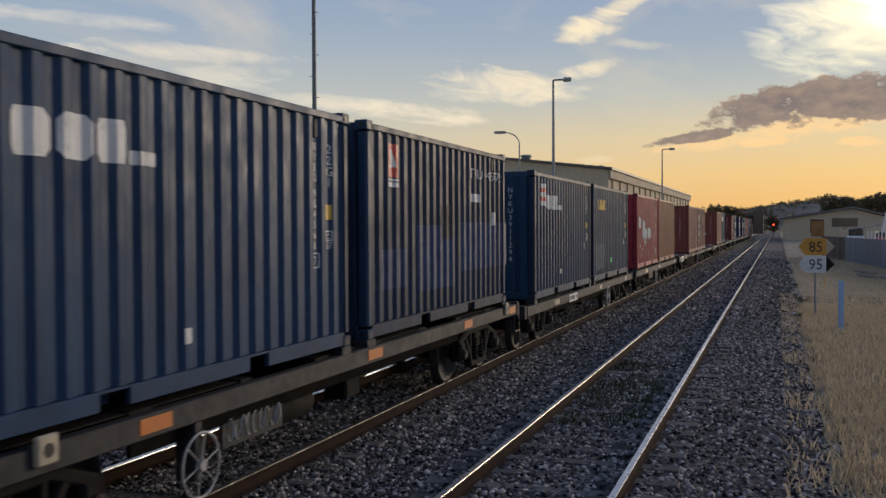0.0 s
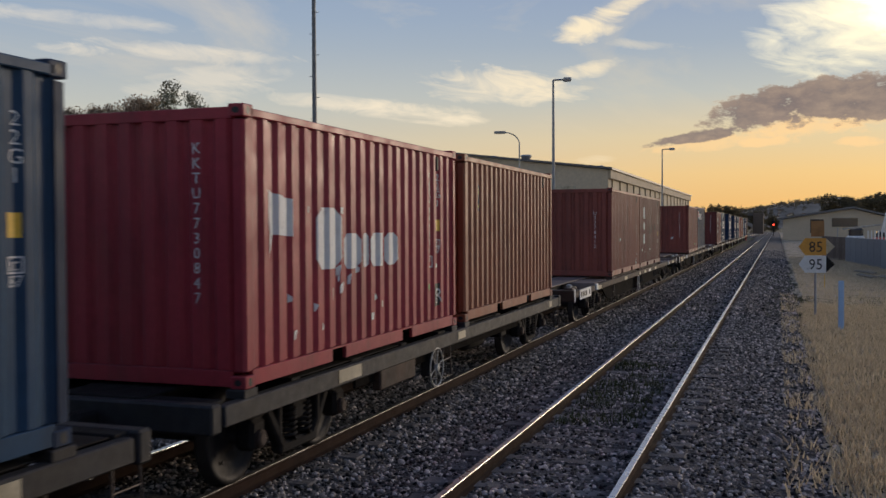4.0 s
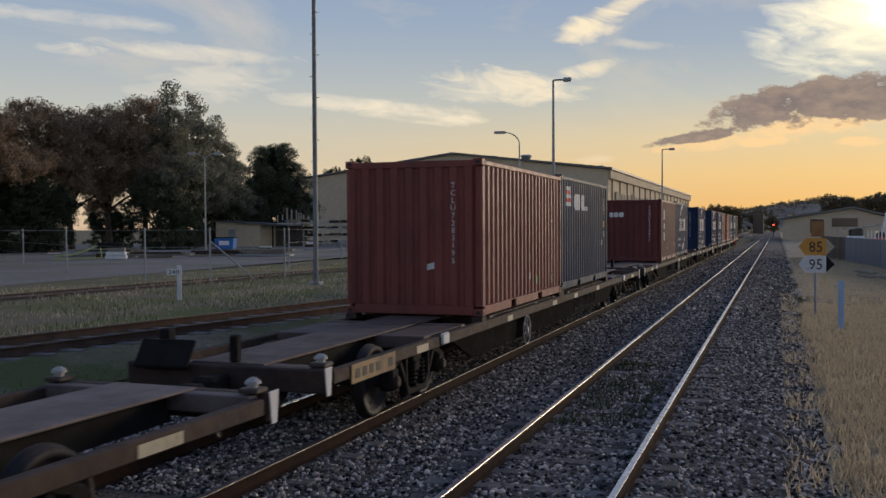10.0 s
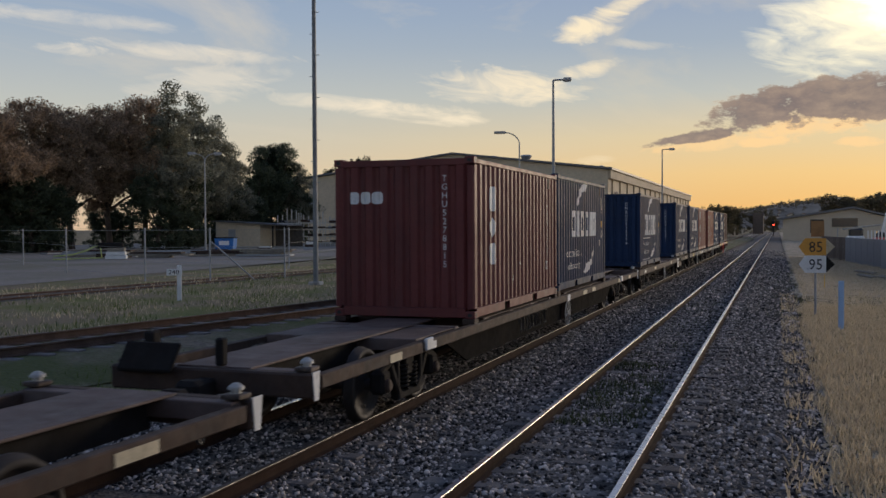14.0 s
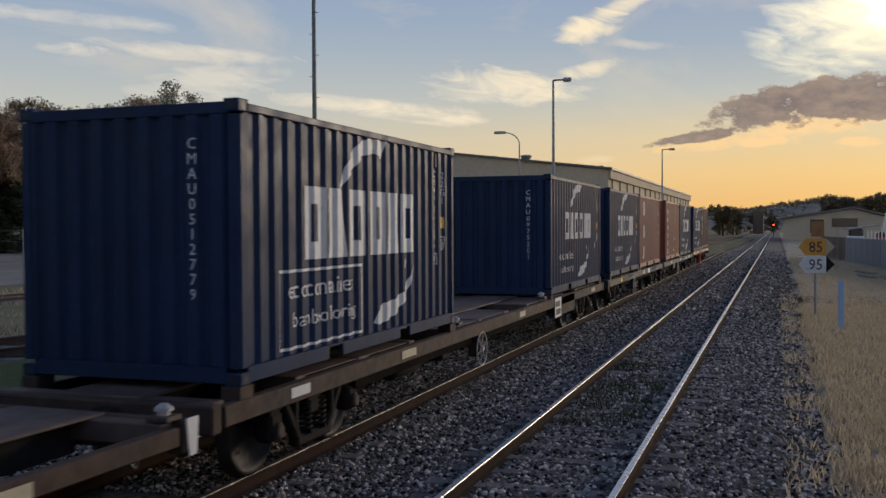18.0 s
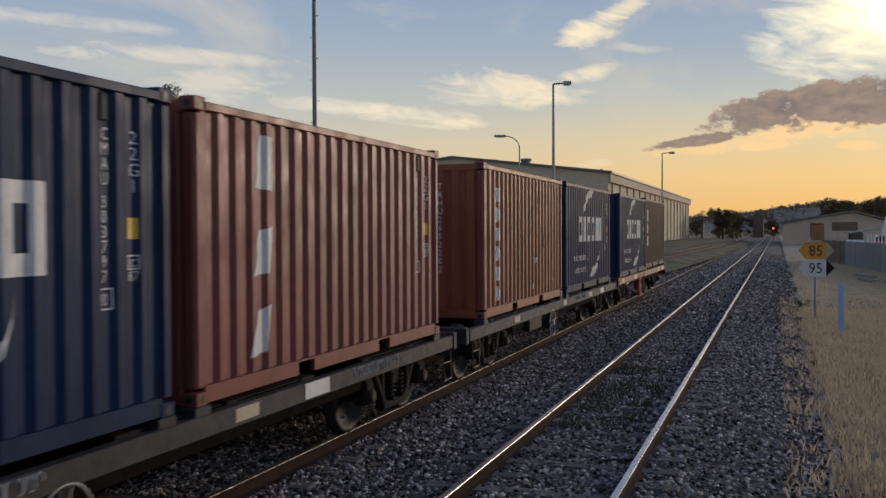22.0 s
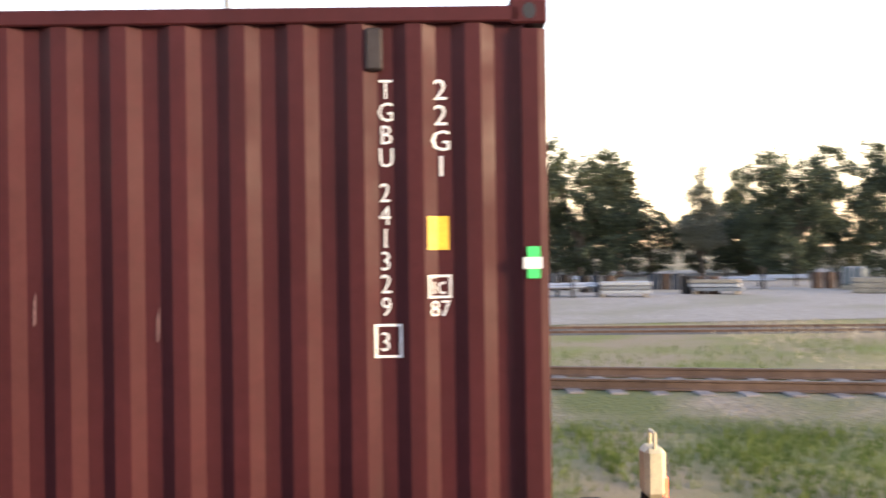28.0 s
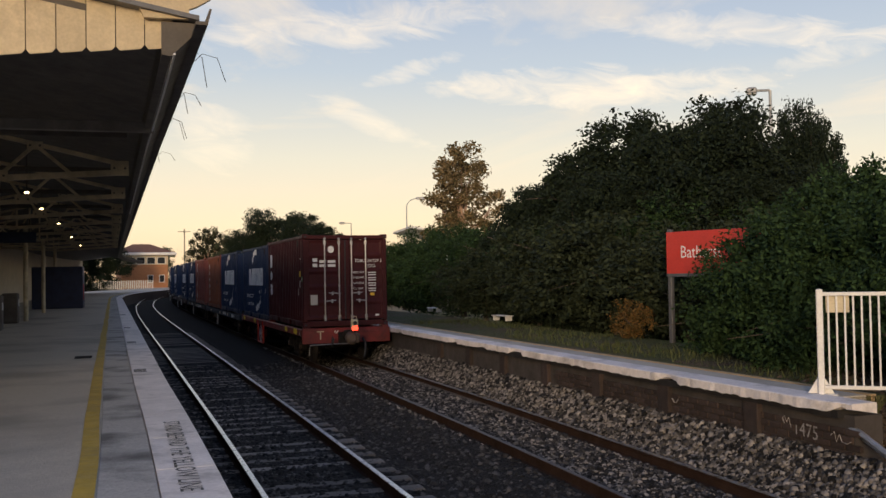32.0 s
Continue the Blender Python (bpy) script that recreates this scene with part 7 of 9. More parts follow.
for k in range(10):
    az_ = 40.5 - k * 1.2
    p_ = thing("timber_pallet_stack", at(az_, 88 + rk.uniform(-8, 16), 0.05, rk.uniform(0, 90)), "low stack of pale timber and steel lengths", "timber stack", "stacks in the yard")
    for j in range(rk.randint(2, 4)):
        part("length", Geo().cbox((rk.uniform(-0.2, 0.2), 0, 0.12 + j * 0.16), (rk.uniform(2.5, 6.0), 1.0, 0.14), 0.02), rk.choice((M_TIMBER, M_POSTGREY, M_SILL_RUST)), p_)
ry = thing("green_yellow_rails", at(39.8, 81, 0.05, 42), "curved yellow-green pipe rail in the yard", "rail")
part("pipe", Geo().path([(-2.0, 0, 0.3), (-0.6, 0, 0.42), (0.4, 0, 0.7), (1.1, 0, 1.05), (1.5, 0, 1.1), (1.6, 0, 0.1)], 0.06, 6).path([(-2.0, 0, 0.06), (0, 0, 0.12), (1.6, 0, 0.15)], 0.05, 6), material("yellow_green_paint", (0.55, 0.6, 0.2), 0.6), ry)
blk = thing("block_pallet", at(37.9, 80, 0.05, 30), "pallet of pale blocks with dark goods on top", "pallet", "stored goods in the yard")
for j in range(3):
    part("block", Geo().cbox((0, 0, 0.2 + 0.3 * j), (1.6 - 0.15 * j, 1.0, 0.28), 0.03), M_GATE if j < 2 else M_TIMBER, blk)
part("goods", Geo().cbox((-0.4, 0, 1.15), (1.9, 0.8, 0.4), 0.1), M_DARK_STEEL, blk)
fsk = thing("red_forklift", at(22.5, 126, -0.05, 20), "small red machine among the racks", "machine")
part("body", Geo().cbox((0, 0, 0.9), (1.4, 1.6, 1.6), 0.1), M_SIGN_RED, fsk)
part("arm", Geo().tube((-0.6, 0, 1.6), (0.7, 0, 2.9), 0.12, 8), M_RED_MARK, fsk)
for k in range(5):
    bb = thing("bogie_in_store", at(21.8 - k * 0.9, 118, 0.0, 10), "dark stored wheel sets on the ground", "wheel set", "stored wheel sets")
    part("wheels", Geo().lathe([(0.1, -0.8), (0.45, -0.78), (0.45, -0.65), (0.1, -0.62), (0.1, 0.62), (0.45, 0.65), (0.45, 0.78), (0.1, 0.8)], "x", (0, 0, 0.5), 14), M_DARK_STEEL, bb)

# things stored along the yard road, seen when the camera swings past
M_MAST = material("dull_mast_steel", (0.2, 0.21, 0.22), 0.55, 0.3, vary=0.2)
M_TOTE = material("pale_blue_grey_tote", (0.1, 0.125, 0.14), 0.5, vary=0.1)
for k in range(46):
    az_ = 106.5 - (k % 30) * 1.7 + rk.uniform(-0.7, 0.7)
    d_ = rk.uniform(47, 60) if k < 30 else rk.uniform(40, 48)
    kind = rk.choice(("tote", "drums", "drums", "beams", "bundle", "frame", "frame"))
    m0 = at(az_, d_, 0.06, rk.uniform(-14, 14) + az_)
    if kind == "tote":
        bx = thing("liquid_tote", m0, "pale plastic tote in a steel cage on a pallet", "tote", "stored goods in the yard")
        part("tank", Geo().cbox((0, 0, 0.72), (1.05, 0.95, 0.95), 0.08), M_TOTE, bx)
        for x in (-0.5, 0.0, 0.5):
            part("cage_bar", Geo().cbox((x, -0.5, 0.7), (0.04, 0.04, 1.05), 0.008), M_GALV, bx)
        part("pallet", Geo().cbox((0, 0, 0.1), (1.2, 1.0, 0.2), 0.02), M_TIMBER, bx)
    elif kind == "drums":
        bx = thing("drum_group", m0, "dark steel drums standing together", "drum", "stored goods in the yard")
        for x in (-0.65, 0.0, 0.66):
            part("drum", Geo().lathe([(0.0, 0.0), (0.29, 0.0), (0.3, 0.28), (0.29, 0.3), (0.3, 0.58), (0.29, 0.6), (0.29, 0.88), (0.0, 0.86)], "z", (x, rk.uniform(-0.2, 0.2), 0), 12), rk.choice((M_DARK_STEEL, M_SILL_BLUE, M_SILL_RUST)), bx)
    elif kind == "beams":
        bx = thing("beam_stack", m0, "stack of pale concrete beams on timber bearers", "beam stack", "stored goods in the yard")
        for j in range(3):
            part("beam", Geo().cbox((rk.uniform(-0.1, 0.1), 0, 0.24 + j * 0.2), (2.4, 0.9, 0.17), 0.02), rk.choice((M_POSTGREY, M_TIMBER, M_MAST)), bx)
        for x in (-1.0, 1.0):
            part("bearer", Geo().cbox((x, 0, 0.08), (0.15, 1.0, 0.18), 0.01), M_TIMBER, bx)
    elif kind == "bundle":
        bx = thing("timber_bundle", m0, "bundle of orange-brown timbers beside the yard road", "timber stack", "stored goods in the yard")
        for j in range(6):
            part("timber", Geo().cbox((0, (j % 2) * 0.34 - 0.17, 0.13 + (j // 2) * 0.26), (1.7, 0.3, 0.22), 0.02), rk.choice((M_SILL_RUST, M_TIMBER, M_DECK_BROWN)) if j > 3 else M_TIMBER, bx)
    else:
        bx = thing("steel_frame_rack", m0, "dark welded steel frame with pipe lengths", "rack", "stored goods in the yard")
        for x in (-1.0, 1.0):
            part("upright", Geo().cbox((x, 0, 0.6), (0.1, 0.6, 1.2), 0.02), M_DARK_STEEL, bx)
        for j in range(4):
            part("pipe", Geo().tube((-1.5, -0.2 + 0.14 * j, 0.5 + 0.1 * (j % 2)), (1.6, -0.2 + 0.14 * j, 0.5 + 0.1 * (j % 2)), 0.07, 8), M_GALV, bx)
# wire fence behind the yard and along the far field
wf = thing("boundary_fence", None, "grey wire fence with thin posts before the trees", "fence")
WP = [(-math.sin(radians(a)) * d, math.cos(radians(a)) * d) for a, d in ((84, 62), (88, 61), (92, 60), (96, 58), (100, 55), (104, 51), (107, 47), (110, 43), (113, 41), (116, 40), (119, 40), (122, 41))]
for x, y in WP:
    part("post", Geo().tube((x, y, -0.3), (x, y, 1.9), 0.04, 6), M_MAST, wf)
for (xa, ya), (xb, yb) in zip(WP, WP[1:]):
    for z in (0.5, 1.0, 1.5, 2.0):
        part("wire", Geo().tube((xa, ya, z - 0.1), (xb, yb, z - 0.1), 0.005, 4, cap=False), M_DARK_STEEL, wf)
cb = thing("cream_freight_box", at(48.4, 92, 0.05, 40), "cream and grey steel freight box in the yard", "shipping container")
part("long_side", Geo().cbox((0, 0, 2.5), (4.2, 3.2, 5.0), 0.05), M_WALL_CREAM, cb)
part("end_panel", Geo().cbox((0.0, -1.62, 2.5), (4.1, 0.1, 4.8), 0.04), material("cream_yellow_sheet", (0.78, 0.68, 0.45), 0.6), cb)


# ---- poles and posts ----
def step_mast(x, y, h, label):
    t = thing("lattice_mast", pose(x, y, 0.0), label, "mast")
    part("shaft", Geo().tube((0, 0, -0.1), (0, 0, h), 0.115, 10, 0.08), M_MAST, t)
    for i in range(int(h / 0.9)):
        z = 2.6 + i * 0.9
        if z < h:
            part("climbing_peg", Geo().tube((0, 0, z), (0.0, 0.0, z), 0.02).tube((-0.2 if i % 2 else 0.08, 0, z), (-0.08 if i % 2 else 0.24, 0, z), 0.016, 5), M_GALV, t)
    part("base", Geo().cbox((0, 0, 0.08), (0.5, 0.5, 0.2), 0.03), M_CONCRETE, t)
    return t


step_mast(-18.6, 37.0, 16.0, "tall grey mast with climbing pegs in the grass")
step_mast(-25.3, -4.9, 16.0, "tall grey mast with climbing pegs beside the yard")


def yard_lamp(az, d, h, arm, kind="flat", double=False):
    t = thing("yard_lamp_post", at(az, d, 0.0, az), "tall grey lamp post with an outreach arm", "lamp post", "lamp posts")
    part("column", Geo().tube((0, 0, -0.3), (0, 0, h), h * 0.011, 10, h * 0.006), M_POSTGREY, t)
    for s in ((1, -1) if double else (1,)):
        a = arm * s
        pts = [(0, 0, h)] + [(a * math.sin(k * math.pi / 8), 0, h + abs(arm) * (0.45 if kind == "curve" else 0.04) * math.sin(k * math.pi / 8)) for k in range(1, 5)]
        if kind == "curve":
            pts = [(a * (1 - math.cos(k * math.pi / 10)), 0, h - abs(arm) * 0.1 + abs(arm) * 0.75 * math.sin(k * math.pi / 10)) for k in range(6)]
        part("arm", Geo().path(pts, h * 0.005, 6), M_POSTGREY, t)
        e = pts[-1]
        hd = part("lamp_head", Geo().cbox((e[0] + a * 0.25, 0, e[2]), (abs(a) * 0.75, 0.4, 0.25), 0.06), M_POSTGREY, t)
        part("lens", Geo().box((e[0] + a * 0.25, 0, e[2] - 0.135), (abs(a) * 0.55, 0.3, 0.02)), M_WHITE, hd, "pale lens")
    return t


yard_lamp(12.6, 66, 12.4, 0.75)
yard_lamp(14.6, 100, 11.2, -1.6, "curve")
yard_lamp(6.33, 118, 11.6, 0.9)
yard_lamp(33.0, 98, 9.2, 1.0, "curve", True)
yard_lamp(142.9, 40, 9.5, -0.55)
yard_lamp(164.0, 95, 9.3, 1.1, "curve")
yard_lamp(167.3, 120, 9.0, -0.9)
for az_, d_, h_ in ((176.9, 210, 13.0), (174.0, 190, 10.0)):
    t = thing("power_pole", at(az_, d_, 0.0, az_), "timber power pole with a cross-arm", "power pole", "power poles")
    part("pole", Geo().tube((0, 0, -0.3), (0, 0, h_), 0.18, 8, 0.12), M_TIMBER, t)
    part("cross_arm", Geo().cbox((0, 0, h_ - 0.6), (2.6, 0.15, 0.15), 0.02), M_TIMBER, t)
kp = thing("kilometre_post", pose(-19.1, 27.8, 0.0, 0, 0, 36), "white kilometre post with a number plate", "marker post")
part("post", Geo().cbox((0, 0, 0.6), (0.15, 0.15, 1.25), 0.02), M_WHITE, kp)
pl = part("plate", Geo().cbox((-0.16, -0.09, 1.0), (0.5, 0.02, 0.22), 0.004), M_WHITE, kp)
flat_text("figures", text_shape("240", 0.15, stretch=1.1), lambda u, w: (-0.35 + u, -0.104, 0.93 + w), M_BLACK, pl)
for x, y, h_ in ((-11.9, 29.6, 0.95), (1.6, 27.6, 1.36)):
    t = thing("blue_marker_post", pose(x, y, -0.37 if x > 0 else 0.0), "pale blue flat marker post beside the track", "marker post", "blue marker posts")
    part("post", Geo().cbox((0, 0, h_ / 2), (0.14, 0.05, h_), 0.012), M_BLUE_POST, t)
ys_ = thing("small_yellow_stake", pose(2.0, 46.5, -0.38), "thin yellow stake beside the marker post", "stake")
part("stake", Geo().cbox((0, 0, 0.3), (0.03, 0.03, 0.62), 0.004), M_GOLD_MARK, ys_)
# speed boards
M_BOARD_ORANGE = material("orange_board_paint", (0.7, 0.34, 0.05), 0.5, vary=0.08, dirt=(0.4, 0.2, 0.05), dirt_amount=0.2)
sg = thing("speed_board", pose(1.1, 31.6, -0.36, 0, 0, 2), "pointed orange and white speed boards on a post", "sign")
part("post", Geo().tube((0, 0, 0), (0, 0, 2.4), 0.035, 8), M_POSTGREY, sg)
for z, mat, num, tail in ((2.17, M_BOARD_ORANGE, "85", M_CREAM_MARK), (1.635, M_WHITE_WORN, "95", M_DARK_STEEL)):
    pts = [(-0.49, z), (-0.3, z - 0.262), (0.3, z - 0.262), (0.3, z + 0.262), (-0.3, z + 0.262)]
    pn = part("arrow_panel", Geo().prism(pts, "y", -0.06, -0.045), mat, sg, "pointed panel")
    part("rear_panel", Geo().prism([(0.05, z - 0.24), (0.32, z - 0.24), (0.55, z), (0.32, z + 0.24), (0.05, z + 0.24)], "y", -0.02, -0.005), tail, sg, "panel for the other way")
    flat_text("figures", text_shape(num, 0.32, stretch=0.9), lambda u, w, z=z: (-0.19 + u, -0.064, z - 0.16 + w), M_BLACK, pn)
part("upper_panel", Geo().cbox((0.06, 0.02, 2.72), (0.38, 0.02, 0.48), 0.004), material("dull_orange_panel", (0.3, 0.15, 0.05), 0.6), sg, "dull back of another board")

# fence in front of the yard
fe = thing("wire_fence", None, "tall chain-wire fence posts along the yard", "fence")
FP = [(-60, 62), (-48, 52), (-36.5, 42.7), (-27.6, 37.5), (-24.9, 38.7), (-22.8, 42.0), (-27.5, 51.2), (-31, 66), (-34, 84)]
for x, y in FP:
    part("post", Geo().tube((x, y, -0.1), (x, y, 2.5), 0.04, 7), M_POSTGREY, fe)
for (xa, ya), (xb, yb) in zip(FP, FP[1:]):
    for z in (0.3, 0.9, 1.6, 2.4):
        part("wire", Geo().tube((xa, ya, z), (xb, yb, z), 0.008, 4, cap=False), M_POSTGREY, fe)
part("brace", Geo().tube((-24.9, 38.7, 1.9), (-23.4, 40.2, 0.0), 0.035, 6), M_POSTGREY, fe)
fr = thing("small_post_fence", None, "old low fence post with sagging rails", "fence")
part("post", Geo().cbox((-17.6, -9.7, 0.65), (0.12, 0.12, 1.2), 0.02), M_TIMBER, fr)
part("rail", Geo().tube((-17.6, -9.7, 1.15), (-15.9, -11.4, 1.2), 0.05, 6), M_TIMBER, fr)
part("rail", Geo().tube((-17.6, -9.7, 0.9), (-15.9, -11.4, 0.8), 0.04, 6), M_TIMBER, fr)
lv = thing("point_lever", pose(-27.5, -7.5, 0.05, 0, 0, 70), "white point lever beside the siding", "lever")
part("base", Geo().cbox((0, 0, 0.1), (0.7, 0.3, 0.14), 0.03), M_WHITE_WORN, lv)
part("arm", Geo().tube((-0.1, 0, 0.15), (0.55, 0.3, 0.85), 0.03, 6), M_WHITE_WORN, lv)
part("weight", Geo().cbox((0.6, -0.1, 0.2), (0.25, 0.2, 0.16), 0.04), M_WHITE_WORN, lv)
st2 = thing("leaning_stake", pose(-16.2, -7.1, 0.05, 0, 24, 20), "pale stake leaning by the rails", "stake")
part("stake", Geo().cbox((0, 0, 0.4), (0.08, 0.04, 0.9), 0.01), M_TIMBER, st2)
st3 = thing("leaning_stake", pose(-10.9, 31.8, 0.0, 0, -18, 0), "thin pale stake leaning by the rails", "stake")
part("stake", Geo().cbox((0, 0, 0.5), (0.05, 0.03, 1.1), 0.008), M_TIMBER, st3)

# right of the line: shed, fence, bridge
rs = thing("low_goods_shed", pose(10.5, 192, -0.42), "low pale shed with a shallow gable roof", "shed")
part("wall", Geo().box((0, 8, 2.0), (19, 16, 4.0)), M_WALL_CREAM, rs)
part("gable", Geo().prism([(-9.5, 4.0), (9.5, 4.0), (2.6, 5.9)], "y", 0.0, 0.3), M_WALL_CREAM, rs)
part("roof", Geo().prism([(-10.6, 3.95), (2.6, 6.0), (10.6, 3.9), (10.6, 4.2), (2.6, 6.35), (-10.6, 4.25)], "y", -0.8, 17), M_ROOF_STEEL, rs)
for x, w, za, zb in ((-3.6, 2.3, 1.5, 4.0), (1.2, 4.4, 2.6, 4.2)):
    o_ = part("window", Geo().cbox((x, -0.03, (za + zb) / 2), (w + 0.2, 0.12, zb - za + 0.2), 0.03), M_WALL_CREAM, rs, "dark wide window")
    part("pane", Geo().box((x, -0.1, (za + zb) / 2), (w, 0.03, zb - za)), M_GLASS, o_, "dark glass")
M_PANEL = material("blue_grey_fence_sheet", (0.2, 0.225, 0.26), 0.5, vary=0.1, per_object=0.12)
M_OLD_BOARD = material("brown_fence_board", (0.16, 0.12, 0.09), 0.85, vary=0.3, per_object=0.2)
pf = thing("panel_fence", None, "blue-grey steel panel fence with an older brown end", "fence")
for (xa, ya), (xb, yb), n_, mt, nm in (((3.7, 91.0), (5.0, 81.0), 8, M_OLD_BOARD, "board"), ((5.0, 81.0), (6.6, 66.5), 7, M_PANEL, "panel"), ((6.6, 66.5), (15.0, 20.0), 20, M_PANEL, "panel")):
    ln_, an_ = math.hypot(xb - xa, yb - ya) / n_, math.degrees(math.atan2(xa - xb, yb - ya))
    for i in range(n_):
        f_ = (i + 0.5) / n_
        ob = part(nm, Geo().cbox((0, 0, 0.95), (0.06, ln_ - 0.04, 1.95), 0.02), mt, pf)
        ob.matrix_basis = pose(xa + (xb - xa) * f_, ya + (yb - ya) * f_, -0.4, 0, 0, an_)
aw = thing("sheet_awning", pose(7.6, 104.0, -0.42), "low pale sheet roof behind the fence", "awning")
part("roof_sheet", Geo().cbox((0.3, 0, 2.7), (3.4, 3.0, 0.16), 0.03, Matrix.Rotation(-0.12, 3, "Y")), M_FLAKE, aw)
for sx_ in (-2.0, 2.0):
    part("post", Geo().tube((sx_, -1.3, 0), (sx_, -1.3, 2.6), 0.06, 8), M_POSTGREY, aw)
part("boom", Geo().path([(2.1, -1.5, 2.2), (2.5, -1.5, 4.0), (2.7, -1.5, 4.1)], 0.22, 8), M_GATE, aw, "white leaning boom")
wfn = thing("white_rail_fence", pose(9.4, 92.0, -0.42), "short white picket fence behind the panel fence", "fence")
for i in range(14):
    part("picket", Geo().cbox((i * 0.28 - 1.9, 0, 1.2), (0.12, 0.04, 2.4), 0.01), M_GATE, wfn)
for k, (x, y, c, h_) in enumerate(((9.0, 128, M_WHITE_WORN, 2.2), (11.5, 122, M_SIGN_RED, 1.6), (13.5, 134, M_GATE, 1.9), (10.0, 142, M_SIGN_RED, 1.8))):
    v = thing("parked_vehicle", pose(x, y, -0.42), "small parked vehicle behind the fence", "vehicle", "parked vehicles")
    part("body", Geo().cbox((0, 0, 0.75 + h_ * 0.2), (1.8, 4.2, 0.8), 0.15), c, v)
    part("cabin", Geo().cbox((0, -0.2, 1.1 + h_ * 0.4), (1.6, 2.4, h_ * 0.5), 0.2), M_GLASS, v)
    for sx_ in (-0.85, 0.85):
        for sy_ in (-1.3, 1.3):
            part("wheel", Geo().lathe([(0.0, -0.1), (0.32, -0.1), (0.32, 0.1), (0.0, 0.1)], "x", (sx_, sy_, 0.32), 14), M_BLACK, v)
br_ = thing("road_bridge", pose(-14.5, 330, 0.0), "dark road bridge over the line", "bridge")
part("deck", Geo().cbox((0, 0, 6.0), (21, 8, 0.6), 0.1), M_OLD_BEAM, br_)
for z in (6.5, 7.5):
    part("rail", Geo().cbox((0, -4.1, z), (21, 0.25, 0.16), 0.03), M_OLD_BEAM, br_)
for k in range(15):
    part("rail_post", Geo().cbox((-10.2 + 1.45 * k, -4.1, 6.9), (0.2, 0.2, 1.3), 0.02), M_OLD_BEAM, br_)
for x in (-9, -3.5, 2.0):
    part("pier", Geo().cbox((x, 0, 2.6), (0.8, 6, 6.2), 0.1), M_OLD_BOARD, br_)
part("abutment", Geo().cbox((8.6, 0, 3.0), (3.2, 9, 7.0), 0.1), M_OLD_BOARD, br_, "solid dark end of the bridge")
sgl = thing("signal_post", pose(-1.0, 260, -0.3), "railway signal showing a red light", "signal")
part("mast", Geo().tube((0, 0, 0), (0, 0, 4.4), 0.09, 8), M_DARK_STEEL, sgl)
part("head", Geo().cbox((0, 0, 3.3), (0.7, 0.4, 1.5), 0.1), M_BLACK, sgl)
part("lamp", Geo().lathe([(0.0, -0.26), (0.2, -0.24), (0.22, -0.2)], "y", (0, 0, 3.0), 14), M_RED_SIGNAL, sgl, "glowing red lamp")
for x, y, rz__ in ((4.55, 56.0, 14), (5.35, 54.5, 8), (4.9, 60.5, 20), (5.5, 92.0, 30), (4.5, 84.0, 40)):
    lg = thing("pole_bundle", pose(x, y, -0.37, 0, 0, rz__), "pale timber poles lying in the dry grass", "pole bundle", "poles in the grass")
    for j in range(3):
        part("pole", Geo().tube((0.16 * j - 0.2, -1.3 + 0.2 * j, 0.1), (0.16 * j - 0.1, 1.4 + 0.3 * j, 0.12), 0.05, 7), M_TIMBER, lg)
# wooded hill on the horizon, paled in its base colour to imitate haze
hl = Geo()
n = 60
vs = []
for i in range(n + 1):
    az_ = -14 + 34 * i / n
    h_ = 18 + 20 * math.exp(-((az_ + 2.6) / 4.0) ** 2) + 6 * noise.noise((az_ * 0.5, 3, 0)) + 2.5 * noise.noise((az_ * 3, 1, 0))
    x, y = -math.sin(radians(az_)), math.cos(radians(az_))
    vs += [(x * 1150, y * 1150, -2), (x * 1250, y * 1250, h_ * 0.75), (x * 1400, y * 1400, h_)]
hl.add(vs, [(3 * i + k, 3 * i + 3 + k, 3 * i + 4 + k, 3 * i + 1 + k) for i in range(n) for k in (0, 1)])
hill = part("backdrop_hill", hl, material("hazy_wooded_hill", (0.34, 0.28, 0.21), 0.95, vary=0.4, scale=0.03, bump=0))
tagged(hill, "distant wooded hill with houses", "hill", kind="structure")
for k in range(18):
    az_ = rk.uniform(-2.6, 2.2)
    d_ = 1130
    zz = rk.uniform(3, 18) * (0.6 if az_ > 0 else 1.0) + 4
    hh_ = thing("distant_house", at(az_, d_ + zz * 4, zz, az_), "pale house on the wooded hill", "house", "houses on the hill")
    part("wall", Geo().box((0, 0, 0.0), (rk.uniform(2.0, 4), 4, 1.8)), M_WALL_CREAM, hh_)
    part("roof", Geo().prism([(-2.4, 0.9), (2.4, 0.9), (0, 1.9)], "y", -2.2, 2.2), M_TERRACOTTA, hh_)
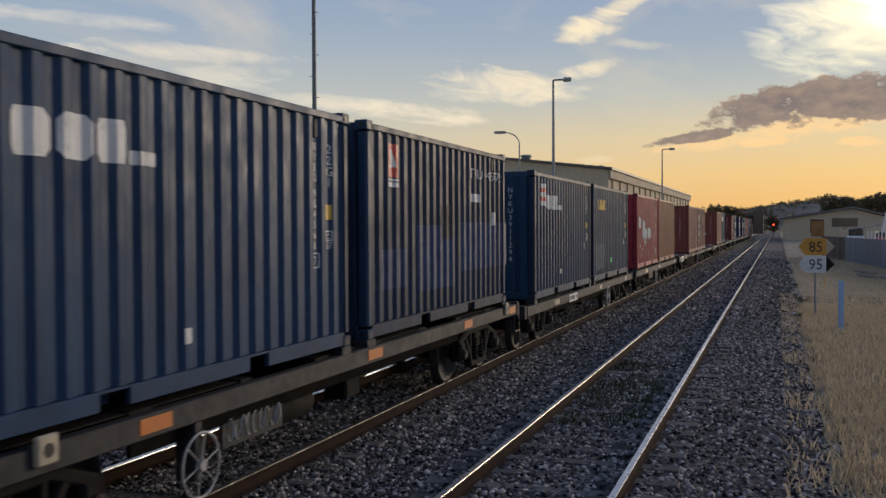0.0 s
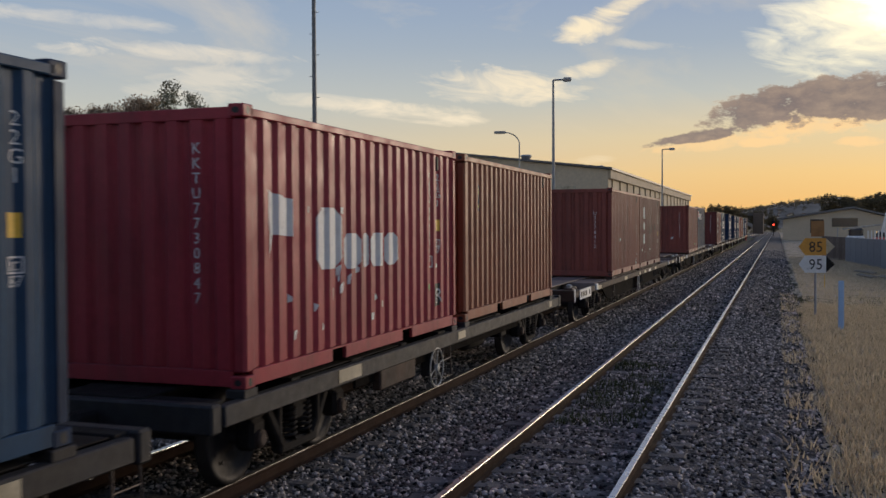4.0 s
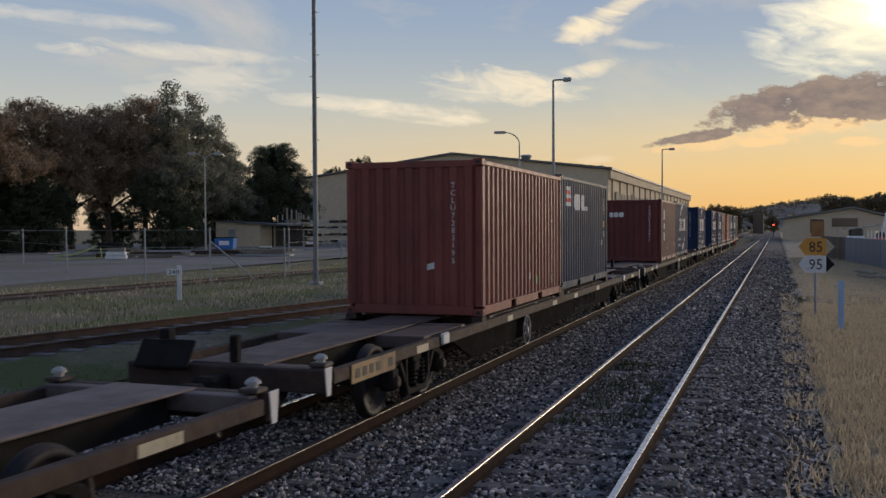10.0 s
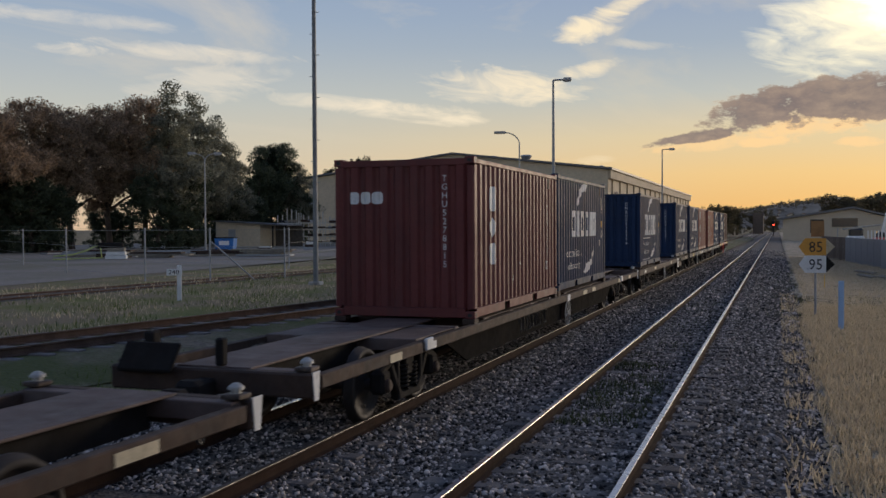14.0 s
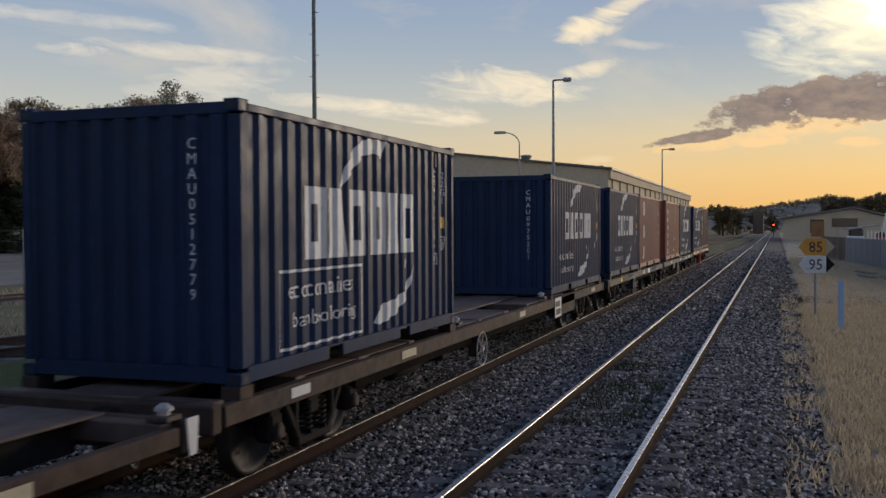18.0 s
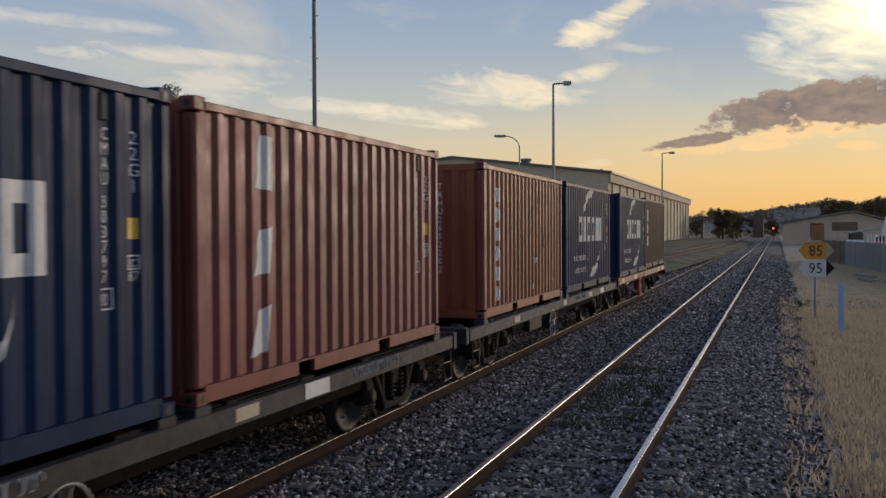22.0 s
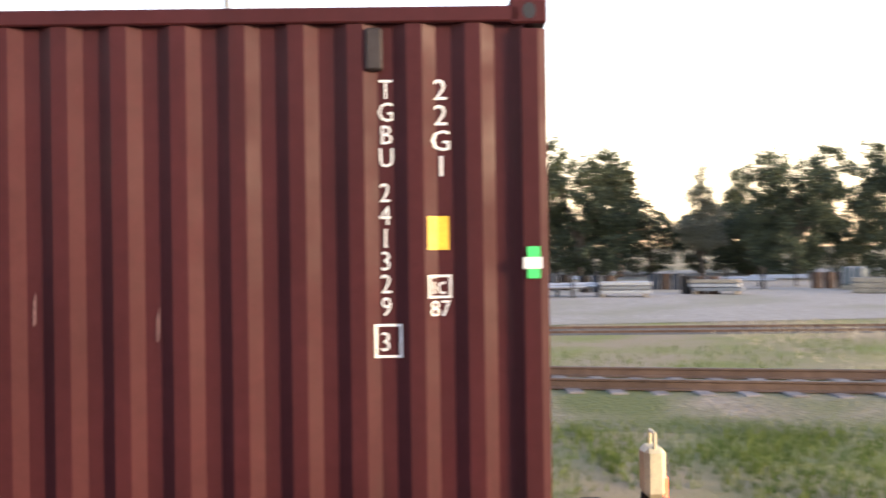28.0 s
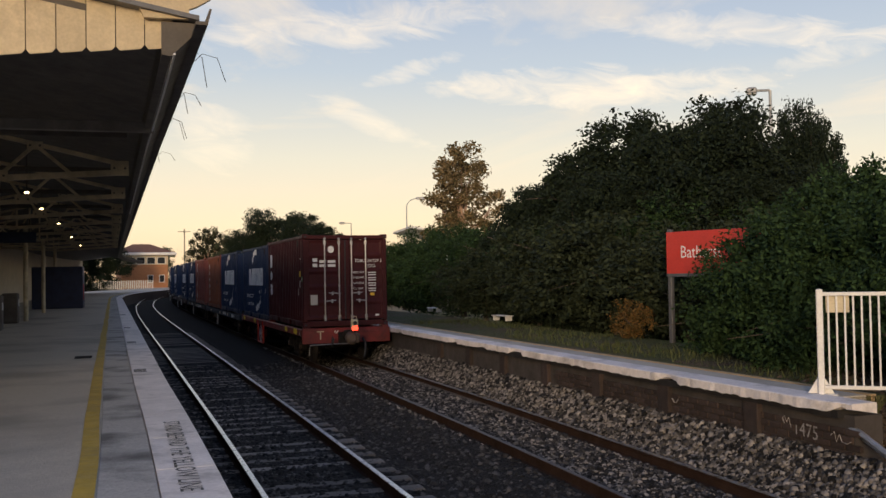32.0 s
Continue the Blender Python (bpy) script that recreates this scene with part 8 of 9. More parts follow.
# ======== plants ========
def leaf_material(name, a, c, thin=0.0):
    m = bpy.data.materials.new(name)
    m.use_nodes = True
    nt = m.node_tree
    b = nt.nodes["Principled BSDF"]
    b.inputs["Roughness"].default_value, b.inputs["Specular IOR Level"].default_value = 0.7, 0.12
    gi = nt.nodes.new("ShaderNodeNewGeometry")
    mx = nt.nodes.new("ShaderNodeMix")
    mx.data_type = "RGBA"
    mx.inputs[6].default_value, mx.inputs[7].default_value = (*a, 1), (*c, 1)
    nt.links.new(gi.outputs["Random Per Island"], mx.inputs[0])
    nt.links.new(mx.outputs[2], b.inputs["Base Color"])
    if thin:
        tr, ms = nt.nodes.new("ShaderNodeBsdfTranslucent"), nt.nodes.new("ShaderNodeMixShader")
        ms.inputs[0].default_value = thin
        nt.links.new(mx.outputs[2], tr.inputs["Color"])
        nt.links.new(b.outputs[0], ms.inputs[1])
        nt.links.new(tr.outputs[0], ms.inputs[2])
        nt.links.new(ms.outputs[0], nt.nodes["Material Output"].inputs["Surface"])
    return m


L_DARK = leaf_material("dark_evergreen_leaf", (0.045, 0.058, 0.04), (0.13, 0.15, 0.09), 0.25)
# needle colour lifted to imitate haze and glare over the pines
L_PINE = leaf_material("hazed_pine_needles", (0.15, 0.16, 0.12), (0.37, 0.35, 0.255), 0.5)
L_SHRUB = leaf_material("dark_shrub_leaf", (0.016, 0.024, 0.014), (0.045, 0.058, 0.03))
L_HEDGE = leaf_material("hedge_leaf", (0.012, 0.027, 0.011), (0.042, 0.08, 0.029))
L_GUM = leaf_material("gum_leaf", (0.02, 0.026, 0.014), (0.065, 0.062, 0.032))
# warm copy of the gum leaf: evening sun is put into the colour
L_GUM_WARM = leaf_material("painted_sunlit_gum_leaf", (0.075, 0.07, 0.035), (0.27, 0.19, 0.1))
# leaf colour darkened to carry the shade behind the far platform
L_DENSE = leaf_material("shade_darkened_leaf", (0.009, 0.015, 0.0105), (0.025, 0.038, 0.02))
L_LITTER = leaf_material("dead_leaf", (0.035, 0.026, 0.018), (0.17, 0.125, 0.09))
L_BROWN = leaf_material("autumn_brown_leaf", (0.22, 0.168, 0.115), (0.55, 0.4, 0.27), 0.5)
L_ORANGE = leaf_material("orange_shrub_leaf", (0.05, 0.05, 0.02), (0.2, 0.1, 0.03))
L_GRASS = leaf_material("green_grass_blade", (0.07, 0.115, 0.026), (0.19, 0.22, 0.065), 0.35)
L_DRY = leaf_material("dry_grass_blade", (0.5, 0.4, 0.26), (0.8, 0.67, 0.46), 0.5)
M_BARK = material("grey_brown_bark", (0.11, 0.085, 0.065), 0.9, vary=0.3, bump=0.6, bump_scale=12)
M_BARK_PALE = material("pale_gum_bark", (0.4, 0.26, 0.18), 0.8, vary=0.3, bump=0.3, bump_scale=8)


def soup(name, verts, nv, mat):
    """A mesh of separate polygons, nv corners each, from an array of vertices."""
    n = len(verts) // nv
    me = bpy.data.meshes.new(name)
    me.vertices.add(len(verts))
    me.vertices.foreach_set("co", np.asarray(verts, dtype=np.float32).ravel())
    me.loops.add(len(verts))
    me.loops.foreach_set("vertex_index", np.arange(len(verts), dtype=np.int32))
    me.polygons.add(n)
    me.polygons.foreach_set("loop_start", np.arange(0, len(verts), nv, dtype=np.int32))
    me.polygons.foreach_set("loop_total", np.full(n, nv, dtype=np.int32))
    me.update()
    me.validate()
    me.materials.append(mat)
    return me


def leaves(centres, radii, per, size, rng):
    """Four-cornered leaves strewn in clumps."""
    c = np.repeat(centres, per, axis=0)
    r = np.repeat(radii, per)[:, None]
    d = rng.normal(size=c.shape)
    d /= np.linalg.norm(d, axis=1)[:, None]
    p = c + d * r * rng.random((len(c), 1)) ** 0.45
    a = rng.normal(size=c.shape)
    a /= np.linalg.norm(a, axis=1)[:, None]
    e = np.cross(a, rng.normal(size=c.shape))
    e /= np.linalg.norm(e, axis=1)[:, None] + 1e-9
    s = size * (0.6 + 0.8 * rng.random((len(c), 1)))
    q = np.stack([p - a * s, p + e * s * 0.45, p + a * s, p - e * s * 0.45], axis=1)
    return q.reshape(-1, 3)


def tree_proto(seed, h, lobes, clumps, per, clump_r, leaf, bark, mat, trunk_r, shell=0.6, name="tree"):
    """A tree of height h: lobes are (x, y, z, rx, ry, rz) of the crown, as parts of h."""
    rng = np.random.default_rng(seed)
    t = thing(name)
    cs = []
    wts = np.array([l[3] * l[4] * l[5] for l in lobes]) ** 0.75
    for l, k in zip(lobes, (clumps * wts / wts.sum()).astype(int) + 1):
        d = rng.normal(size=(k, 3))
        d /= np.linalg.norm(d, axis=1)[:, None]
        rad = (shell + (1 - shell) * rng.random((k, 1))) * (0.85 + 0.3 * rng.random((k, 1)))
        cs.append(np.array(l[:3]) * h + d * rad * np.array(l[3:]) * h)
    cs = np.concatenate(cs)
    rr_ = clump_r * h * (0.6 + 0.8 * rng.random(len(cs)))
    part("crown", soup("crown", leaves(cs, rr_, per, leaf, rng), 4, mat), None, t)
    g = Geo()
    fork = 0.28 * h
    g.tube((0, 0, -0.2), (0.02 * h, 0, fork), trunk_r, 9, trunk_r * 0.75)
    part("trunk", g, bark, t)
    lim = Geo()
    for l in lobes:
        p = Vector(l[:3]) * h
        m = Vector((p.x * 0.4, p.y * 0.4, (fork + p.z) / 2))
        lim.tube((0.02 * h, 0, fork * 0.95), m, trunk_r * 0.55, 7, trunk_r * 0.35)
        lim.tube(m, p, trunk_r * 0.35, 6, trunk_r * 0.12)
        for k in range(4):
            e = p + Vector((rng.normal() * l[3], rng.normal() * l[4], rng.normal() * l[5])) * h * 0.55
            lim.tube(m.lerp(p, 0.5 + 0.12 * k), e, trunk_r * 0.14, 5, trunk_r * 0.04)
    part("bough", lim, bark, t)
    return t


ROUND = [(0, 0, 0.62, 0.26, 0.26, 0.26), (0.2, 0.05, 0.5, 0.18, 0.2, 0.18), (-0.2, -0.04, 0.52, 0.19, 0.18, 0.2), (0.05, 0.18, 0.72, 0.16, 0.17, 0.18), (-0.06, -0.18, 0.8, 0.15, 0.15, 0.17), (0.06, 0.04, 0.22, 0.28, 0.28, 0.2)]
TALL = [(0, 0, 0.84, 0.1, 0.1, 0.16), (0.06, 0.02, 0.65, 0.16, 0.15, 0.16), (-0.1, 0.0, 0.52, 0.16, 0.16, 0.16), (0.1, -0.05, 0.4, 0.16, 0.17, 0.14), (-0.02, 0.06, 0.28, 0.17, 0.17, 0.12), (0.04, 0.0, 0.13, 0.2, 0.2, 0.13)]
GUM = [(0.02, 0, 0.88, 0.13, 0.13, 0.1), (-0.08, 0.04, 0.78, 0.15, 0.14, 0.1), (0.11, -0.03, 0.74, 0.15, 0.15, 0.1), (0.0, 0.0, 0.64, 0.17, 0.17, 0.1), (-0.17, 0.02, 0.58, 0.14, 0.14, 0.09), (0.19, 0.03, 0.55, 0.14, 0.14, 0.09), (0.02, 0.06, 0.48, 0.17, 0.17, 0.1), (-0.15, 0, 0.4, 0.13, 0.13, 0.09), (0.16, 0, 0.37, 0.13, 0.13, 0.08), (0.0, 0, 0.3, 0.12, 0.12, 0.08)]
BUSH = [(0, 0, 0.48, 0.42, 0.42, 0.45), (0.3, 0.1, 0.42, 0.32, 0.32, 0.38), (-0.3, -0.1, 0.45, 0.32, 0.34, 0.4), (0.05, 0.3, 0.4, 0.32, 0.3, 0.36), (0, -0.3, 0.5, 0.3, 0.3, 0.42)]
PINE = [(0, 0, 0.9, 0.05, 0.05, 0.1), (0.03, 0, 0.74, 0.11, 0.11, 0.09), (-0.04, 0.02, 0.6, 0.15, 0.15, 0.1), (0.03, 0, 0.46, 0.19, 0.19, 0.1), (-0.02, 0, 0.33, 0.2, 0.2, 0.09)]

p_round = tree_proto(11, 10.0, ROUND, 300, 90, 0.05, 0.11, M_BARK, L_DARK, 0.26)
p_tall = tree_proto(12, 12.0, TALL, 300, 90, 0.045, 0.11, M_BARK, L_DARK, 0.22)
p_gum = tree_proto(13, 12.0, GUM, 190, 44, 0.042, 0.16, M_BARK_PALE, L_GUM, 0.24, 0.5)
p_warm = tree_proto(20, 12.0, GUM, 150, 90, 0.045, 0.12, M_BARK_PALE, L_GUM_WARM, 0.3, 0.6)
EUCALYPT = [(0.0, 0.0, 0.84, 0.17, 0.17, 0.13), (0.17, 0.05, 0.7, 0.16, 0.16, 0.13), (-0.19, -0.04, 0.73, 0.16, 0.16, 0.14), (0.04, 0.16, 0.58, 0.17, 0.17, 0.12), (-0.08, -0.15, 0.53, 0.16, 0.16, 0.11),
            (0.23, -0.02, 0.47, 0.12, 0.12, 0.1), (-0.22, 0.05, 0.43, 0.12, 0.12, 0.09), (0.08, 0.0, 0.33, 0.1, 0.1, 0.06)]
p_brown = tree_proto(14, 13.0, EUCALYPT, 330, 120, 0.048, 0.1, M_BARK, L_BROWN, 0.3, 0.45)
p_pine = tree_proto(15, 14.0, PINE, 330, 80, 0.042, 0.11, M_BARK, L_PINE, 0.24, 0.5)
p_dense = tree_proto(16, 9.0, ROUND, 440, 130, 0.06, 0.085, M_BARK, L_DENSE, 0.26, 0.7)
p_bush = tree_proto(17, 4.0, BUSH, 560, 110, 0.07, 0.046, M_BARK, L_HEDGE, 0.12, 0.75, "hedge_bush")
p_shrub = tree_proto(18, 2.6, BUSH, 300, 60, 0.09, 0.05, M_BARK, L_SHRUB, 0.08, 0.75, "shrub")
p_flame = tree_proto(19, 1.5, BUSH, 90, 36, 0.11, 0.045, M_BARK, L_ORANGE, 0.04, 0.6, "shrub")
# far trees: distance haze is mixed into their paler leaf colour
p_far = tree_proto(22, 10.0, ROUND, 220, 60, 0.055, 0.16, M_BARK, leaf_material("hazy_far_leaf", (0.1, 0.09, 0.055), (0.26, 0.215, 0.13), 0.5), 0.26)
PROTOS = {"far": (p_far, 10.0, "tree", "dark broad-leaved tree"), "round": (p_round, 10.0, "tree", "dark broad-leaved tree"), "tall": (p_tall, 12.0, "tree", "tall dark evergreen tree"), "gum": (p_gum, 12.0, "tree", "gum tree with pale limbs and open crown"),
          "warm": (p_warm, 12.0, "tree", "tall gum tree with sunlight painted in its leaves"), "brown": (p_brown, 13.0, "tree", "bulky tree with browning leaves"), "pine": (p_pine, 14.0, "tree", "ragged dark pine"), "dense": (p_dense, 9.0, "tree", "dense broad-leaved tree darkened for shade"),
          "bush": (p_bush, 4.0, "hedge", "thick green hedge bush"), "shrub": (p_shrub, 2.6, "shrub", "dark rounded shrub"), "flame": (p_flame, 1.5, "shrub", "small orange-tinted shrub")}
USED = set()


def plant(kind, x, y, h, z=0.0, rz=0.0, wide=1.0, where=""):
    proto, h0, cat, label = PROTOS[kind]
    k = h / h0
    if kind in USED:
        t = copy_thing(proto, pose(x, y, z, 0, 0, rz))
    else:
        USED.add(kind)
        t = proto
    t.matrix_basis = pose(x, y, z, 0, 0, rz) @ Matrix.Diagonal((k * wide, k * wide, k, 1))
    return tagged(t, (label + " " + where).strip(), cat, {"tree": "trees", "hedge": "hedge", "shrub": "shrubs"}[cat])


def plant_at(kind, az, d, h, z=0.0, rz=0.0, wide=1.0, where=""):
    a = radians(az)
    return plant(kind, -math.sin(a) * d, math.cos(a) * d, h, z, rz, wide, where)


rt = random.Random(21)
spins = [rt.uniform(0, 360) for _ in range(20)]
# row behind the yard, browning and dark
for az_, d_, h_, k_, w_ in ((47, 112, 15, "tall", 1.2), (44.5, 108, 16.0, "brown", 1.15), (42.2, 112, 17.2, "brown", 1.1), (40.2, 116, 16.8, "brown", 1.0), (38.2, 118, 17.6, "brown", 1.0), (36.4, 118, 18.8, "brown", 0.85),
                             (35.0, 116, 19.8, "pine", 1.1), (33.6, 132, 20.8, "pine", 1.15), (32.3, 138, 18.4, "pine", 1.15), (31.5, 140, 15.0, "pine", 1.15), (29.9, 150, 15.6, "tall", 1.1), (29.2, 154, 17.0, "dense", 0.62), (28.4, 152, 16.4, "tall", 1.1), (27.6, 152, 13, "pine", 1.2),
                             (25.6, 190, 15, "gum", 1.0), (24.0, 195, 17.5, "gum", 1.0), (22.8, 200, 16, "round", 0.9), (48, 112, 9, "round", 1.5), (46, 108, 9, "round", 1.5), (44, 112, 9.5, "round", 1.5), (42.2, 110, 9, "round", 1.5), (41.4, 112, 8.0, "round", 1.2), (38.6, 126, 6.0, "round", 1.3), (37.6, 128, 5.4, "round", 1.3),
                             (35.7, 114, 9.0, "round", 1.2), (34.5, 118, 10.5, "round", 1.3), (33.2, 138, 10.5, "round", 1.3), (31.9, 140, 9.0, "round", 1.3), (30.6, 142, 7.5, "round", 1.3), (50, 105, 13, "round", 1.3)):
    plant_at(k_, az_, d_, h_, -0.3, spins[int(az_ * 10) % 20], w_, "behind the yard")
# row past which the camera swings
for i in range(19):
    az_ = 54 + i * 3.3
    plant_at(rt.choice(("tall", "round", "tall", "pine", "round", "gum")), az_ + rt.uniform(-1, 1), rt.uniform(70, 88), rt.uniform(8.0, 11.0), 0.0, rt.uniform(0, 360), rt.uniform(1.0, 1.35), "beyond the yard")
for i in range(24):
    plant_at("round", 52 + i * 2.7, rt.uniform(80, 95), rt.uniform(5, 7), 0.0, rt.uniform(0, 360), 1.5, "beyond the yard")
for az_, d_, h_, k_ in ((108.6, 55, 10.6, "tall"), (106.2, 57, 12.2, "tall"), (103.5, 58, 11.4, "round"), (101.5, 60, 11.0, "tall"), (104.8, 63, 11.5, "tall"), (102.5, 64, 11.0, "round"), (100.3, 64, 10.4, "tall"), (98.8, 66, 10.0, "tall"), (107.5, 62, 11.6, "round"), (97.0, 66, 9.4, "round"), (110.2, 60, 11.4, "tall"), (109.4, 64, 9.0, "round"),
                         (119.0, 64, 11.4, "gum"), (121.4, 64, 11.4, "gum"), (123.4, 64, 11.8, "gum"), (125.4, 66, 12.0, "gum"), (127.2, 66, 11.6, "gum"), (114.6, 70, 6.0, "brown"), (112, 75, 6.5, "round"), (110.5, 66, 8.0, "round")):
    plant_at(k_, az_, d_, h_, 0.0, rt.uniform(0, 360), 1.0, "beyond the siding")
rt2 = random.Random(5)
for k in range(9):
    plant_at(("tall", "round", "tall")[k % 3], 85.5 + 1.75 * k, rt2.uniform(60, 68), 7.9 + 0.2 * k + rt2.uniform(-0.8, 0.8), 0.0, rt2.uniform(0, 360), 1.25, "beyond the siding")
for k in range(7):
    plant_at("round", 109.2 + 0.85 * k, rt2.uniform(56, 66), rt2.uniform(2.2, 4.0), 0.0, rt2.uniform(0, 360), 1.5, "beyond the siding")
# hedge beside the far platform
for x, y, h_ in ((-10.6, -10.8, 3.5), (-11.6, -9.4, 3.7), (-12.6, -11.6, 4.0), (-13.2, -10.4, 3.8), (-14.6, -10.6, 4.0), (-15.4, -12.0, 3.6), (-11.8, -13.2, 4.0), (-11.6, -12.7, 3.95), (-11.33, -14.0, 3.55), (-13.6, -13.6, 4.3), (-15.6, -12.8, 4.2), (-16.6, -13.4, 3.4)):
    plant("bush", x, y, h_ - 0.05, 0.3, rt.uniform(0, 360), 1.05, "beside the platform")
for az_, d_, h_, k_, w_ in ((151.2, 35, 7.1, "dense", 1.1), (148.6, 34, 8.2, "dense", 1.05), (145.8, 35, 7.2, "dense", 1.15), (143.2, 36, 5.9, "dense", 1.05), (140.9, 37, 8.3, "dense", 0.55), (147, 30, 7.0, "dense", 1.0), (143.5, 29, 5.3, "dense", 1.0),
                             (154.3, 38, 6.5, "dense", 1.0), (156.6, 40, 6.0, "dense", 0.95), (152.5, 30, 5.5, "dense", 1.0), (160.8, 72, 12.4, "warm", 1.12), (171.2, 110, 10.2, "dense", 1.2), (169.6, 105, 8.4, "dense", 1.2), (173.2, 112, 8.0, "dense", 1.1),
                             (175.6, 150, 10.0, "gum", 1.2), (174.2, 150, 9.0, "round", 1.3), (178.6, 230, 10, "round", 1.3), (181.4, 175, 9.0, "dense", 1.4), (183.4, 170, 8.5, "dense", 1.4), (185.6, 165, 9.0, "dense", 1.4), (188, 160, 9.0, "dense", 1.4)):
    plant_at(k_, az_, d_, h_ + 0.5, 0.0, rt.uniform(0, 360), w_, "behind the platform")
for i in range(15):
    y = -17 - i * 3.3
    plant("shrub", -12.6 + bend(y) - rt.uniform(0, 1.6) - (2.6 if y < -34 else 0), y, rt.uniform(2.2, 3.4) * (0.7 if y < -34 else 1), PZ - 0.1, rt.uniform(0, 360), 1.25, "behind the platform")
for i in range(8):
    y = -24 - i * 5
    plant("bush", -16.0 + bend(y), y, rt.uniform(3.4, 4.6), 0.6, rt.uniform(0, 360), 1.3, "behind the platform")
plant("flame", -10.95, -19.6, 0.95, PZ - 0.05, 20, 1.0, "at the foot of the hedge")
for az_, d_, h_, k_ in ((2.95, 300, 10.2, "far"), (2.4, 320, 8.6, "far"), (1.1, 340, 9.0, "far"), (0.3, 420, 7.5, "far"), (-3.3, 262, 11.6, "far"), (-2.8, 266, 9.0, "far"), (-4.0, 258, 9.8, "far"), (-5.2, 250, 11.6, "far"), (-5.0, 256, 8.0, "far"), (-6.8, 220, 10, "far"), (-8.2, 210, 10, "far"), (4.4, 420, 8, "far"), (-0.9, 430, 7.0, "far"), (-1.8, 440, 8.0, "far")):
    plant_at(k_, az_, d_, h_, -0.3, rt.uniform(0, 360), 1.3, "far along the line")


# woods on the hill, with haze put into the leaf colour
rh = np.random.default_rng(3)
ha = np.radians(rh.uniform(-9, 5, 520))
hd = rh.uniform(1165, 1390, 520)
hz = [float(np.interp(d, (1150, 1250, 1400), (-2, 0.75, 1.0))) * (18 + 20 * math.exp(-((math.degrees(a) + 2.6) / 4.0) ** 2)) if d > 1250 else float(np.interp(d, (1150, 1250), (-2, 24))) for a, d in zip(ha, hd)]
hc = np.stack([-np.sin(ha) * hd, np.cos(ha) * hd, np.array(hz) + 1.0], 1)
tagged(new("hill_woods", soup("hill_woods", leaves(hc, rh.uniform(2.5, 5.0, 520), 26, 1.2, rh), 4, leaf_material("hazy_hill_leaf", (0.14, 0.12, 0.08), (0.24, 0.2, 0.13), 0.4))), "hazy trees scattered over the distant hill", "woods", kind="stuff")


# ---- mound at the end of the far platform ----
def mound_z(x, y):
    a = min(1.0, max(0.0, (-7.7 - x) / 0.9))
    b = min(1.0, max(0.0, (-2.5 - y) / 5.5))
    c = min(1.0, max(0.0, (x + 16.5) / 4.0))
    b, c = b * b * (3 - 2 * b), c * c * (3 - 2 * c)
    return -0.42 + (0.93 * b * c) * a + 0.42 * a * c + 0.05 * noise.noise((x * 1.3, y * 1.3, 0))


g = Geo()
nx, ny = 40, 44
g.add([(-7.6 - 14.0 * i / nx, -0.5 - 14.0 * j / ny, mound_z(-7.6 - 14.0 * i / nx, -0.5 - 14.0 * j / ny)) for i in range(nx + 1) for j in range(ny + 1)],
      [(i * (ny + 1) + j, i * (ny + 1) + j + 1, (i + 1) * (ny + 1) + j + 1, (i + 1) * (ny + 1) + j) for i in range(nx) for j in range(ny)])
M_MOUND = ground_material("leaf_littered_earth", (0.045, 0.035, 0.027), (0.14, 0.105, 0.08), 26, 0.9, third=(0.075, 0.085, 0.035), third_scale=0.5, third_amount=0.5)
mound = tagged(part("earth_mound", g.mesh("earth_mound", M_MOUND, True), None), "leaf-littered earth mound at the platform end", "ground", kind="structure")


# ---- grass and stones ----
def blades(name, spots, hmin, hmax, mat, label, seed, wide=0.012):
    rng = np.random.default_rng(seed)
    p = np.asarray(spots)
    n = len(p)
    a = rng.random(n) * 6.283
    h = hmin + (hmax - hmin) * rng.random(n)
    w = wide * (0.7 + 0.6 * rng.random(n))
    lean = rng.normal(size=(n, 2)) * 0.35 * h[:, None]
    dx = np.stack([np.cos(a) * w, np.sin(a) * w, np.zeros(n)], 1)
    tip = p + np.stack([lean[:, 0], lean[:, 1], h], 1)
    return tagged(new(name, soup(name, np.stack([p - dx, p + dx, tip], 1).reshape(-1, 3), 3, mat)), label, "grass", kind="stuff")


rg = np.random.default_rng(8)


def strew(n, x0, x1, y0, y1, z, power=1.0, clump=None):
    u = rg.random(n) ** power
    pts = np.stack([x0 + (x1 - x0) * rg.random(n), y0 + (y1 - y0) * u, np.zeros(n)], 1)
    pts[:, 2] = [z(px, py) for px, py in pts[:, :2]]
    if clump:
        keep = np.array([noise.noise((px * clump, py * clump, 4)) + 0.25 > 0.5 * rg.random() for px, py in pts[:, :2]])
        pts = pts[keep]
    return pts


def verge_z(x, y):
    return float(np.interp(-x, (8.4, 9.6, 10.6, 24), (-0.36, -0.1, 0.03, 0.05)))


def right_z(x, y):
    return float(np.interp(x, (-0.2, 0.62, 1.5, 9), (-0.24, -0.32, -0.34, -0.36)))


gl = np.concatenate([strew(26000, -13.0, -8.9, 2, 60, verge_z, 1.3, 0.5), strew(14000, -24.0, -13.0, -6, 60, verge_z, 1.0, 0.35), strew(22000, -19.0, -8.9, -7, 6, verge_z, 1.0, 0.6)])
blades("green_grass", gl, 0.05, 0.2, L_GRASS, "short green grass with bare patches beside the tracks", 1, 0.014)
